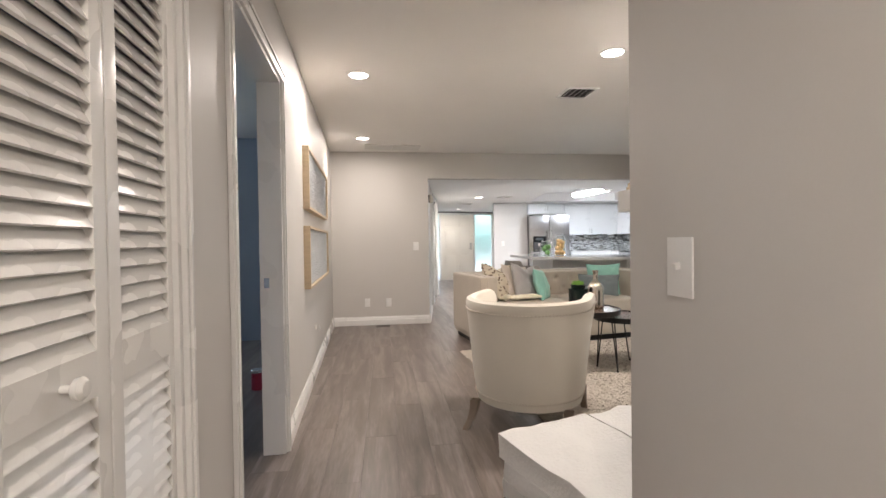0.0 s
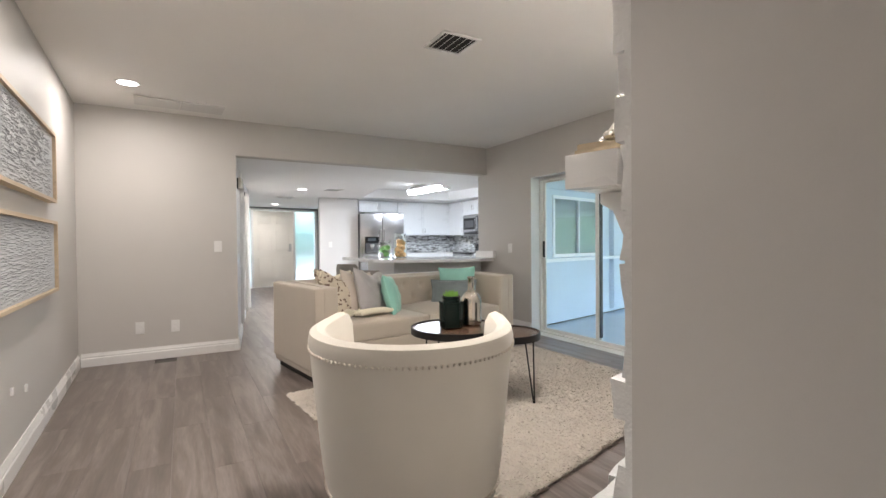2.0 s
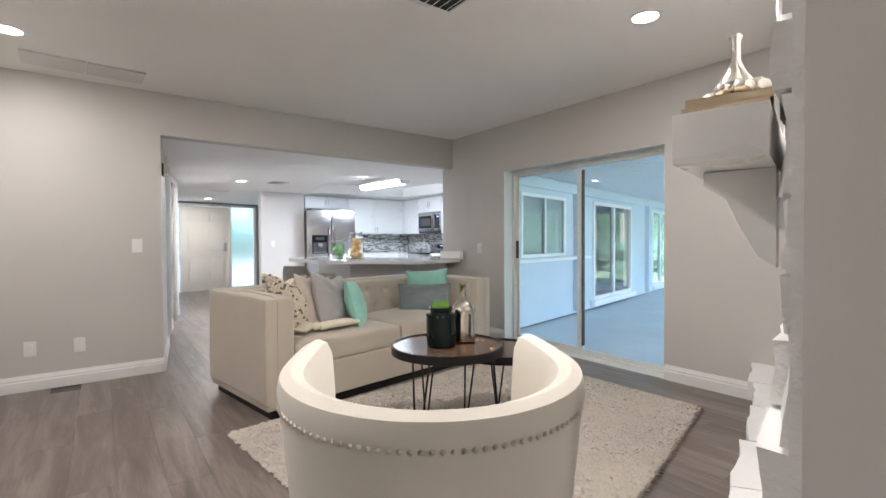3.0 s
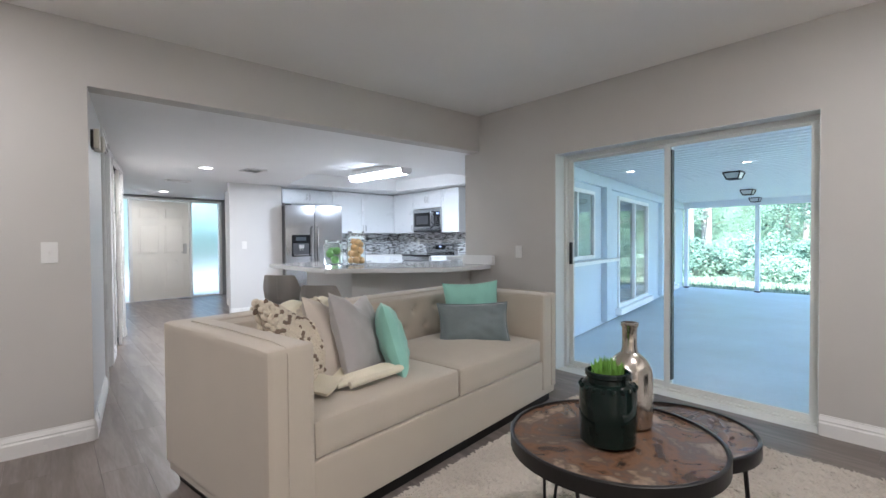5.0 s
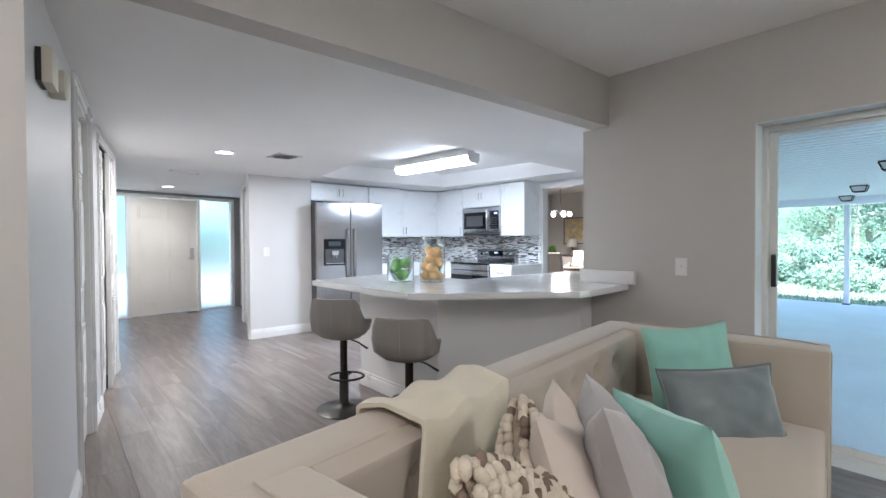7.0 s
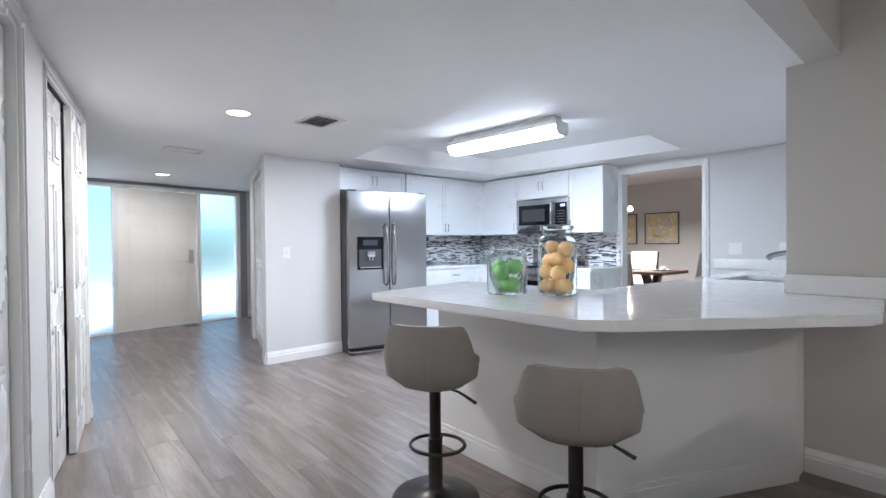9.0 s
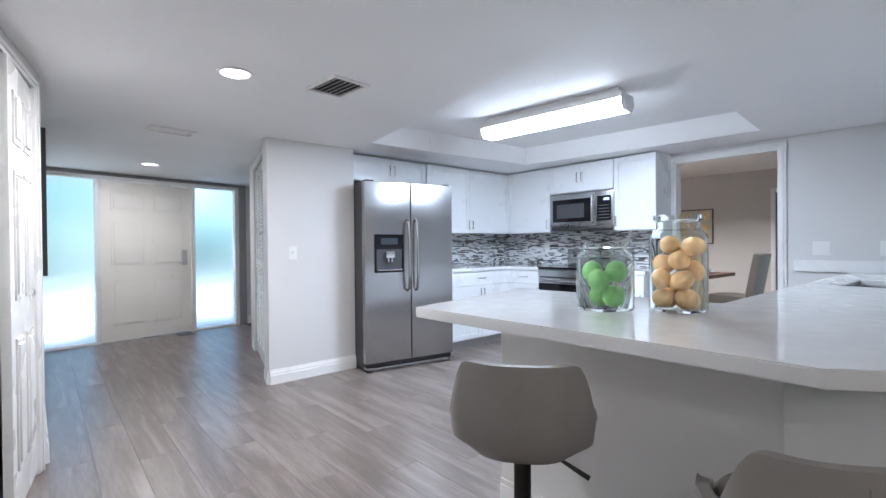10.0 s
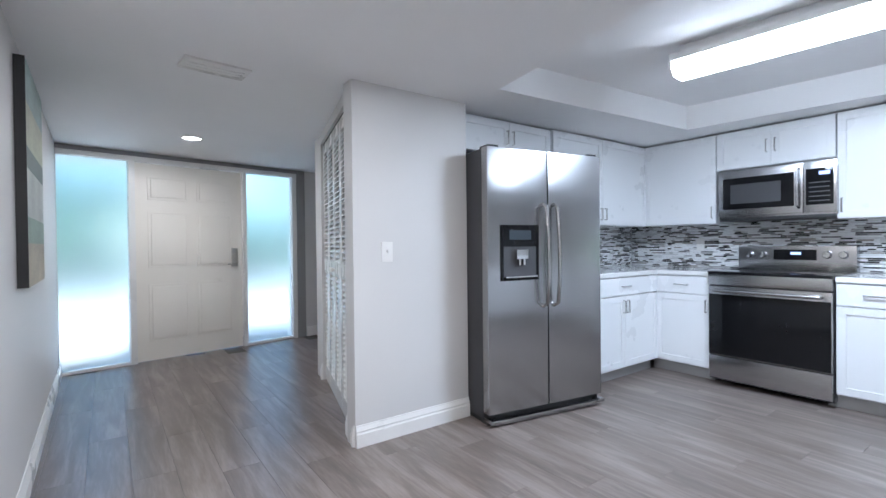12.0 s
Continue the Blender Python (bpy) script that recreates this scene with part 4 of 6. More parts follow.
SOFA = pose(2.395, 5.69, 0, 0, 0, 9.5) @ Matrix.Diagonal((0.935, 0.97, 1.03, 1))
sofa = thing("sofa", SOFA, "cream linen tuxedo sofa with a button-tufted back", "sofa")
part("base", cushion_bm(-1.21, -0.49, 0.06, 1.21, 0.49, 0.30, 0, 0.015, 3), LINEN, sofa, "", True)
boxpart("plinth", (-1.17, -0.465, 0.0, 1.17, 0.46, 0.07), BLACKM, sofa, "black recessed plinth")
for sx in (-1, 1):
    a, b = sorted((sx * 1.225, sx * 1.01))
    o = part("armrest", cushion_bm(a, -0.50, 0.10, b, 0.50, 0.765, 0.012, 0.03, 8), LINEN, sofa, "", True)
    bm = bmesh.new()
    xx = (a + b) / 2 + 0.02 * sx
    tube(bm, [(xx, -0.502, 0.12), (xx, -0.503, 0.735), (xx, -0.49, 0.762), (xx, -0.40, 0.773), (xx, 0.0, 0.778), (xx, 0.36, 0.774)], 0.0035, 6)
    part("seam", bm, LINEN, o, "piped seam", True)
# tufted back
bm = bmesh.new()
n, mrows = 170, 44
buttons = [(-0.84 + 0.24 * i + (0.12 if r % 2 else 0), 0.53 + 0.125 * r) for r in range(2) for i in range(8) if -0.95 < -0.84 + 0.24 * i + (0.12 if r % 2 else 0) < 0.95]
grid = []
for i in range(n + 1):
    col = []
    for j in range(mrows + 1):
        x, z = -1.01 + 2.02 * i / n, 0.28 + 0.49 * j / mrows
        y = 0.285
        for bx, bz in buttons:
            q = (x - bx) ** 2 + (z - bz) ** 2
            y += 0.034 * math.exp(-q / 0.0007) + 0.016 * math.exp(-q / 0.005)
        edge = max(0, (z - 0.74) / 0.03)
        col.append(bm.verts.new((x, y + 0.075 * min(1, edge) ** 2, z - 0.008 * min(1, edge))))
    grid.append(col)
for i in range(n):
    for j in range(mrows):
        bm.faces.new((grid[i][j], grid[i + 1][j], grid[i + 1][j + 1], grid[i][j + 1]))
part("backrest_tufting", bm, LINEN, sofa, "", True)
part("backrest", cushion_bm(-1.21, 0.345, 0.10, 1.21, 0.50, 0.768, 0.008, 0.03, 6), LINEN, sofa, "", True)
b2 = bmesh.new()
bmesh.ops.create_uvsphere(b2, u_segments=10, v_segments=6, radius=0.012)
button_mesh = bpy.data.meshes.new("button")
b2.to_mesh(button_mesh)
b2.free()
button_mesh.materials.append(LINEN)
for bx, bz in buttons:
    o = new("button", button_mesh)
    o.parent = sofa
    o.matrix_basis = pose(bx, 0.325, bz) @ Matrix.Diagonal((1, 0.5, 1, 1))
for a, b in ((-1.005, -0.004), (0.004, 1.005)):
    c = part("seat_cushion", cushion_bm(a, -0.485, 0.30, b, 0.285, 0.455, 0.05, 0.042, 10), LINEN, sofa, "", True)
    bm = bmesh.new()
    tube(bm, [(a + 0.04, -0.478, 0.318), (b - 0.04, -0.478, 0.318)], 0.004, 6)
    part("piping", bm, LINEN, c, "", True)

GREYV = surface("grey_velvet", (0.36, 0.34, 0.33), 0.75, var=0.1, scale=6, fine=300, bump=0.1, sheen=0.5)
BLUSH = surface("beige_cotton", (0.56, 0.49, 0.42), 0.85, var=0.06, scale=6, fine=400, bump=0.15, sheen=0.2)
MINT = surface("mint_cotton", (0.27, 0.55, 0.46), 0.8, var=0.08, scale=6, fine=400, bump=0.15, sheen=0.3)
SLATE = surface("slate_velvet", (0.13, 0.16, 0.165), 0.5, var=0.3, scale=5, fine=200, bump=0.1, sheen=0.6)
KNITW = surface("cream_yarn", (0.66, 0.58, 0.46), 0.9, var=0.12, scale=8, fine=300, bump=0.4)
KNITB = surface("brown_yarn", (0.21, 0.15, 0.11), 0.9, var=0.2, scale=8, fine=300, bump=0.4)
THROW = surface("cream_throw", (0.84, 0.77, 0.61), 0.9, var=0.06, scale=8, fine=250, bump=0.5, depth=0.003)


def pillow(m, w, h, t, mat, label, seed, seam=None, chop=0.0):
    p = thing("throw_pillow", m, label, "pillow", "sofa pillows")
    part("cover", pillow_bm(w, h, t, 24, seed, 0.012, chop), mat, p, "", True)
    if seam is not None:
        bm = bmesh.new()
        pts = [(w / 2 * u * (1 - 0.09 * (1 - v * v)), 0, h / 2 * v * (1 - 0.09 * (1 - u * u))) for u, v in
               [(-1 + 0.25 * k, -1) for k in range(8)] + [(1, -1 + 0.25 * k) for k in range(8)] + [(1 - 0.25 * k, 1) for k in range(8)] + [(-1, 1 - 0.25 * k) for k in range(9)]]
        tube(bm, pts, 0.006, 6)
        part("piping", bm, seam, p, "", True)
    return p


pillow(pose(1.90, 5.57, 0.665, -17, 7, 32), 0.46, 0.46, 0.15, BLUSH, "beige cotton pillow behind the grey one", 4.0, None, 0.05)
pillow(pose(2.00, 5.50, 0.675, -18, 8, 36), 0.47, 0.47, 0.17, GREYV, "grey velvet pillow leaning on the sofa back", 1.0, None, 0.06)
pillow(pose(2.18, 5.46, 0.645, -16, 6, 58), 0.40, 0.40, 0.15, MINT, "mint green pillow leaning on the sofa back", 2.0)
pillow(pose(3.12, 5.79, 0.665, -12, -2, -32), 0.42, 0.42, 0.14, MINT, "mint green pillow at the sofa corner", 3.0)
pillow(pose(2.97, 5.62, 0.60, -18, 0, -32), 0.50, 0.30, 0.14, SLATE, "slate velvet lumbar pillow before the mint one", 5.0, SLATE)
# chunky knitted pillow: two-tone braided loops over a core
kp = thing("knit_pillow", pose(1.685, 5.50, 0.675, -22, 5, 29), "chunky cream and brown knitted pillow", "pillow", "sofa pillows")
KNITC = surface("taupe_yarn", (0.36, 0.29, 0.22), 0.9, var=0.3, scale=30, fine=120, bump=0.5, depth=0.004)
part("core", pillow_bm(0.47, 0.47, 0.16, 18, 7.0, 0.008, 0.08), KNITC, kp, "taupe knit core", True)
rk = random.Random(4)
ball_v = [(0, 0, 1)] + [(math.sin(b) * math.cos(a), math.sin(b) * math.sin(a), math.cos(b)) for b in (0.8, 1.57, 2.34) for a in [k * math.pi / 3 for k in range(6)]] + [(0, 0, -1)]
ball_f = [(0, 1 + k, 1 + (k + 1) % 6) for k in range(6)] + [(19, 13 + (k + 1) % 6, 13 + k) for k in range(6)]
ball_f += [(1 + 6 * r + k, 7 + 6 * r + k, 7 + 6 * r + (k + 1) % 6, 1 + 6 * r + (k + 1) % 6) for r in range(2) for k in range(6)]
loops = {"cream_yarn": ([], []), "brown_yarn": ([], [])}
for side in (1, -1):
    for i in range(20):
        for j in range(25):
            u, v = -0.98 + 1.96 * (i + 0.5 * (j % 2)) / 20, -0.99 + 1.98 * j / 24
            if abs(u) > 0.99:
                continue
            d = 0.08 * max(0.0, (1 - u ** 2) * (1 - v ** 2)) ** 0.42
            m = pose(0.235 * u * (1 - 0.09 * (1 - v * v)), side * (d + rk.uniform(0.001, 0.006)), 0.235 * v * (1 - 0.09 * (1 - u * u)) - chopped(u, v, 0.08), rk.uniform(-20, 20), rk.uniform(-60, 60), 0) @ Matrix.Diagonal((0.021 * rk.uniform(0.8, 1.15), 0.012, 0.012, 1))
            vs, fs = loops["brown_yarn" if rk.random() < 0.14 else "cream_yarn"]
            k0 = len(vs)
            vs += [m @ Vector(p) for p in ball_v]
            fs += [tuple(k0 + q for q in f) for f in ball_f]
for nm_, mat_ in (("cream_yarn", KNITW), ("brown_yarn", KNITB)):
    me = bpy.data.meshes.new(nm_)
    me.from_pydata(loops[nm_][0], [], loops[nm_][1])
    me.polygons.foreach_set("use_smooth", [True] * len(me.polygons))
    me.materials.append(mat_)
    o = new(nm_, me)
    o.parent = kp
    o["kind"] = "stuff"


def cloth_sheet(fn, nu, nv, thick=0.012):
    """A folded cloth from a surface function of u, v in 0..1."""
    bm = bmesh.new()
    top = [[bm.verts.new(fn(i / nu, j / nv)) for j in range(nv + 1)] for i in range(nu + 1)]
    for i in range(nu):
        for j in range(nv):
            bm.faces.new((top[i][j], top[i + 1][j], top[i + 1][j + 1], top[i][j + 1]))
    bmesh.ops.recalc_face_normals(bm, faces=bm.faces)
    bmesh.ops.solidify(bm, geom=bm.faces[:], thickness=thick)
    return bm


def throw_path(u, v):
    w = 0.03 * math.sin(v * 9) + 0.015 * noise.noise(Vector((u * 5, v * 5, 0)))
    pts = [(-0.49, 0.522, 0.45), (-0.49, 0.53, 0.775), (-0.50, 0.42, 0.80), (-0.52, 0.27, 0.79), (-0.60, 0.24, 0.55), (-0.68, 0.12, 0.515), (-0.70, -0.14, 0.515), (-0.66, -0.31, 0.51)]
    k = u * (len(pts) - 1)
    i = min(int(k), len(pts) - 2)
    p = Vector(pts[i]).lerp(Vector(pts[i + 1]), k - i)
    wid = 0.52 - 0.14 * u
    return p + Vector(((v - 0.5) * wid + w * 0.3, 0.1 * (v - 0.5) * u, 0.012 * math.sin(v * 14 + u * 4) + (0.02 if u > 0.6 else 0) * abs(math.sin(v * 7))))


t = thing("throw_blanket", SOFA, "cream knitted throw draped over the sofa back and seat", "blanket")
part("cloth", cloth_sheet(throw_path, 50, 24), THROW, t, "", True)
bm = bmesh.new()
for k in range(3):
    tube(bm, [(-0.80 + 0.04 * k, -0.27 - 0.05 * k, 0.51), (-0.62, -0.30 - 0.045 * k, 0.52 + 0.004 * k), (-0.45, -0.30 - 0.04 * k, 0.524), (-0.34 + 0.015 * k, -0.29 - 0.035 * k, 0.512)], [0.018, 0.024, 0.023, 0.014], 8)
part("folded_edge", bm, THROW, t, "rolled throw edge", True)

# ---- barrel armchair ----
CH = pose(1.265, 3.095, 0, 0, 0, -31) @ Matrix.Diagonal((1.04, 1.04, 1.10, 1))
chair = thing("armchair", CH, "ivory linen barrel armchair with nailhead trim", "armchair")


def ring(s, r):
    """Plan of the barrel: s from -1 (left arm tip) through 0 (back) to 1 (right arm tip)."""
    k = abs(s)
    if k < 0.62:
        a = math.pi / 2 * s / 0.62
        return Vector((r * math.sin(a), -r * math.cos(a) - 0.02, 0))
    f = (k - 0.62) / 0.38
    return Vector((math.copysign(r - 0.01 * f, s), -0.02 + 0.32 * f, 0))


def rim(s):
    return 0.738 + 0.012 * min(1.0, abs(s) / 0.7) ** 2


N = 72
bm = bmesh.new()
prof_n = 10
rows = []
for i in range(N + 1):
    s = -1 + 2 * i / N
    zt = rim(s)
    tip = max(0.0, (abs(s) - 0.86) / 0.14)
    low = 0.15 + 0.33 * max(0, (abs(s) - 0.70) / 0.30) ** 1.3
    col = []
    prof = [(0.322, low), (0.345, low + 0.12 * (1 - tip * 0.5)), (0.38, zt - 0.14), (0.389, zt - 0.06), (0.393, zt - 0.035), (0.386, zt - 0.008), (0.36, zt + 0.004), (0.33, zt - 0.006), (0.31, zt - 0.04), (0.302, zt - 0.12), (0.295, max(low + 0.02, 0.33))]
    mid = 0.347
    for r, z in prof:
        rr = mid + (r - mid) * (1 - 0.18 * tip ** 3)
        p = ring(s, rr)
        col.append(bm.verts.new((p.x, p.y, z - 0.012 * tip ** 2)))
    rows.append(col)
for a, b in zip(rows, rows[1:]):
    for j in range(len(a) - 1):
        bm.faces.new((a[j], a[j + 1], b[j + 1], b[j]))
    bm.faces.new((a[-1], a[0], b[0], b[-1]))
bm.faces.new(rows[0]), bm.faces.new(rows[-1][::-1])
part("backrest", bm, IVORY, chair, "", True)
bm = bmesh.new()
pl = [ring(-1 + 2 * i / 40, 0.322) for i in range(41)]
prism(bm, [(p.x, min(p.y, 0.27)) for p in pl], 0.15, 0.31)
part("seat_base", bm, IVORY, chair)
part("seat_cushion", cushion_bm(-0.265, -0.2, 0.31, 0.265, 0.38, 0.45, 0.03, 0.04, 8), IVORY, chair, "", True)
NAIL = surface("pewter_nail", (0.66, 0.60, 0.52), 0.28, metal=1.0, var=0.1)
nm = bpy.data.meshes.new("nailhead")
b2 = bmesh.new()
bmesh.ops.create_uvsphere(b2, u_segments=8, v_segments=4, radius=0.0058)
b2.to_mesh(nm)
b2.free()
nm.materials.append(NAIL)
for i in range(96):
    s = -0.97 + 1.94 * i / 95
    for r, z in ((0.391, rim(s) - 0.06), (0.333, 0.195 + 0.33 * max(0, (abs(s) - 0.70) / 0.30) ** 1.3)):
        p = ring(s, r)
        o = new("nailhead", nm)
        o.parent = chair
        o.matrix_basis = pose(p.x, p.y, z)
WOODLEG = surface("grey_washed_wood", (0.22, 0.17, 0.13), 0.55, var=0.2, scale=8, fine=60, stretch=(1, 1, 0.2))
for x, y, dx, dy in ((-0.28, -0.24, -0.04, -0.07), (0.28, -0.24, 0.04, -0.07), (-0.29, 0.27, -0.015, 0.02), (0.29, 0.27, 0.015, 0.02)):
    bm = bmesh.new()
    for k in range(3):
        z0, z1 = 0.155 - 0.052 * k, 0.155 - 0.052 * (k + 1)
        f0, f1 = (k / 3) ** 2, ((k + 1) / 3) ** 2
        w0, w1 = 0.026 - 0.003 * k, 0.026 - 0.003 * (k + 1)
        a = [bm.verts.new((x + dx * f0 + u * w0, y + dy * f0 + v * w0, z0)) for u, v in ((-1, -1), (1, -1), (1, 1), (-1, 1))]
        b = [bm.verts.new((x + dx * f1 + u * w1, y + dy * f1 + v * w1, z1)) for u, v in ((-1, -1), (1, -1), (1, 1), (-1, 1))]
        for i in range(4):
            bm.faces.new((a[i], a[(i + 1) % 4], b[(i + 1) % 4], b[i]))
        if k == 2:
            bm.faces.new(b)
    part("leg", bm, WOODLEG, chair, "grey washed tapered leg", True)

# ---- nesting tables ----


def burl():
    m, nt, p = shader("burl_veneer")
    co = node(nt, "TexCoord")
    a = node(nt, "TexNoise", Scale=5.0, Detail=6.0, Distortion=1.6)
    b = node(nt, "TexNoise", Scale=28.0, Detail=4.0, Distortion=0.8)
    nt.links.new(co.outputs["Object"], a.inputs["Vector"])
    nt.links.new(co.outputs["Object"], b.inputs["Vector"])
    r = node(nt, "ValToRGB")
    cr = r.color_ramp
    cr.elements[0].position, cr.elements[0].color = 0.32, (0.035, 0.02, 0.014, 1)
    cr.elements[1].position, cr.elements[1].color = 0.66, (0.215, 0.155, 0.112, 1)
    e = cr.elements.new(0.45)
    e.color = (0.125, 0.066, 0.038, 1)
    e = cr.elements.new(0.55)
    e.color = (0.085, 0.058, 0.044, 1)
    k = node(nt, "Math")
    k.operation = "MULTIPLY_ADD"
    k.inputs[1].default_value = 0.25
    nt.links.new(b.outputs["Fac"], k.inputs[0])
    nt.links.new(a.outputs["Fac"], k.inputs[2])
    k2 = node(nt, "Math")
    k2.operation = "SUBTRACT"
    k2.inputs[1].default_value = 0.12
    nt.links.new(k.outputs[0], k2.inputs[0])
    nt.links.new(k2.outputs[0], r.inputs["Fac"])
    nt.links.new(r.outputs["Color"], p.inputs["Base Color"])
    p.inputs["Roughness"].default_value = 0.22
    return m


BURL = burl()


def hairpin_table(m, r, h, turn, label):
    t = thing("side_table", m, label, "coffee table", "nesting tables")
    bm = bmesh.new()
    lathe(bm, [(r - 0.012, h - 0.008), (0.001, h - 0.008)], 56, cap=False)
    part("tabletop", bm, BURL, t, "burl wood veneer top")
    bm = bmesh.new()
    lathe(bm, [(r - 0.012, h - 0.045), (r, h - 0.045), (r, h - 0.002), (r - 0.003, h), (r - 0.012, h), (r - 0.012, h - 0.02)], 56, cap=False)
    lathe(bm, [(0.001, h - 0.044), (r - 0.005, h - 0.044)], 56, cap=False)
    part("rim", bm, BLACKM, t, "black metal rim", True)
    for k in range(3):
        a = radians(turn + 120 * k)
        c, s = math.cos(a), math.sin(a)
        bm = bmesh.new()
        for d in (-1, 1):
            q = (r * 0.80 * c - d * 0.055 * s, r * 0.80 * s + d * 0.055 * c)
            tube(bm, [(q[0], q[1], h - 0.044), ((r * 0.93) * c - d * 0.006 * s, (r * 0.93) * s + d * 0.006 * c, 0.008)], 0.0055, 7)
        bmesh.ops.create_uvsphere(bm, u_segments=8, v_segments=6, radius=0.011, matrix=pose(r * 0.93 * c, r * 0.93 * s, 0.011))
        part("leg", bm, BLACKM, t, "", True)
    return t


hairpin_table(pose(2.10, 4.12, 0.018), 0.32, 0.55, 200, "round burl-top table with black hairpin legs")
hairpin_table(pose(2.48, 4.09, 0.018), 0.265, 0.48, 290, "smaller round burl-top table with black hairpin legs")
GREENG = surface("dark_green_glaze", (0.006, 0.012, 0.010), 0.07, var=0.2, bump=0.0, rough_var=0.03)
GREENG.node_tree.nodes["Principled BSDF"].inputs["Specular IOR Level"].default_value = 0.3
MERC = surface("mercury_glass", (0.56, 0.51, 0.45), 0.16, metal=1.0, var=0.15, scale=14, fine=60, bump=0.05)
SPROUT = surface("sprout_green", (0.16, 0.34, 0.05), 0.6, var=0.3, scale=20)
jar = thing("jar_vase", pose(2.05, 4.11, 0.561) @ Matrix.Diagonal((0.9, 0.9, 0.98, 1)), "dark green glass jar holding green sprouts", "vase")
bm = bmesh.new()
lathe(bm, [(0.08, 0.0), (0.091, 0.01), (0.094, 0.08), (0.093, 0.165), (0.085, 0.185), (0.07, 0.192), (0.068, 0.205), (0.074, 0.21), (0.074, 0.222), (0.066, 0.225), (0.06, 0.19)], 40, cap=False)
part("body", bm, GREENG, jar, "", True)
bm = bmesh.new()
for k in range(18):
    a = 6.283 * k / 18
    bmesh.ops.create_uvsphere(bm, u_segments=8, v_segments=6, radius=0.008, matrix=pose(0.089 * math.cos(a), 0.089 * math.sin(a), 0.178))
part("beading", bm, GREENG, jar, "", True)
rg = random.Random(9)
vs, fs = [], []
for k in range(150):
    a, rr, h = rg.random() * 6.283, 0.05 * rg.random() ** 0.5, rg.uniform(0.02, 0.055)
    x, y = rr * math.cos(a), rr * math.sin(a)
    i = len(vs)
    dx, dy = rg.uniform(-0.012, 0.012), rg.uniform(-0.012, 0.012)
    vs += [(x - 0.003, y, 0.2), (x + 0.003, y, 0.2), (x + dx + 0.006, y + dy, 0.2 + h * 0.7), (x + dx * 1.4, y + dy * 1.4, 0.21 + h), (x + dx - 0.006, y + dy, 0.2 + h * 0.7)]
    fs.append((i, i + 1, i + 2, i + 3, i + 4))
me = bpy.data.meshes.new("green_sprout")
me.from_pydata(vs, [], fs)
me.materials.append(SPROUT)
o = new("green_sprout", me)
o.parent = jar
o["label"] = "bright green sprouts"
o["kind"] = "stuff"
bot = thing("bottle_vase", pose(2.225, 4.13, 0.561) @ Matrix.Diagonal((0.9, 0.9, 1.0, 1)), "bronze mercury glass bottle vase", "vase")
bm = bmesh.new()
lathe(bm, [(0.07, 0.0), (0.08, 0.008), (0.081, 0.15), (0.078, 0.19), (0.055, 0.225), (0.03, 0.243), (0.026, 0.26), (0.026, 0.325), (0.031, 0.332), (0.031, 0.342), (0.024, 0.343), (0.02, 0.3)], 40, cap=False)
part("body", bm, MERC, bot, "", True)

# ---- rug ----
RUGC = surface("ivory_shag", (0.60, 0.545, 0.475), 0.95, var=0.10, scale=2.5, fine=12, bump=0.2, depth=0.01, island=0.05)
RUG = [Vector(p) for p in ((1.13, 4.97), (1.38, 2.88), (3.76, 3.48), (3.72, 5.3))]
rug = thing("rug", pose(0, 0, 0), "ivory long-pile shag rug under the tables", "rug")
bm = bmesh.new()
prism(bm, [tuple(p) for p in RUG[::-1]][::-1], 0.001, 0.014)
part("backing", bm, RUGC, rug)
vs, fs = [], []
rr = random.Random(2)
for k in range(46000):
    u, v = rr.random(), rr.random()
    if k % 9 == 0:
        u, v = rr.choice(((0.0, v), (1.0, v), (u, 0.0), (u, 1.0)))
    p = RUG[0].lerp(RUG[3], u).lerp(RUG[1].lerp(RUG[2], u), v)
    a, l = rr.random() * 6.283 + 2.5 * noise.noise(Vector((p.x * 3, p.y * 3, 0))), rr.uniform(0.02, 0.045)
    z = 0.013 if k % 9 else 0.006
    c, s = math.cos(a), math.sin(a)
    w = 0.005
    i = len(vs)
    vs += [(p.x - w * s, p.y + w * c, z), (p.x + w * s, p.y - w * c, z), (p.x + l * 0.6 * c + w * s, p.y + l * 0.6 * s - w * c, z + 0.010), (p.x + l * c, p.y + l * s, max(0.004, z + 0.006))]
    fs += [(i, i + 1, i + 2), (i, i + 2, i + 3)]
me = bpy.data.meshes.new("shag")
me.from_pydata(vs, [], fs)
me.materials.append(RUGC)
o = new("shag", me)
o.parent = rug
o["kind"] = "stuff"

# ---- kitchen ----
HANDLE = surface("brushed_nickel", (0.48, 0.47, 0.46), 0.25, metal=1.0, var=0.05, bump=0)
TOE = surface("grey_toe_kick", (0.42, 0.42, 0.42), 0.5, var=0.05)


def pull(parent, x, y, z, length, upright):
    bm = bmesh.new()
    d = Vector((0, 0, 1)) if upright else Vector((1, 0, 0))
    c = Vector((x, y, z))
    tube(bm, [c - d * length / 2, c - d * length / 2 + Vector((0, -0.022, 0)), c + d * length / 2 + Vector((0, -0.022, 0)), c + d * length / 2], 0.0055, 7)
    part("handle", bm, HANDLE, parent, "brushed nickel bar handle", True)


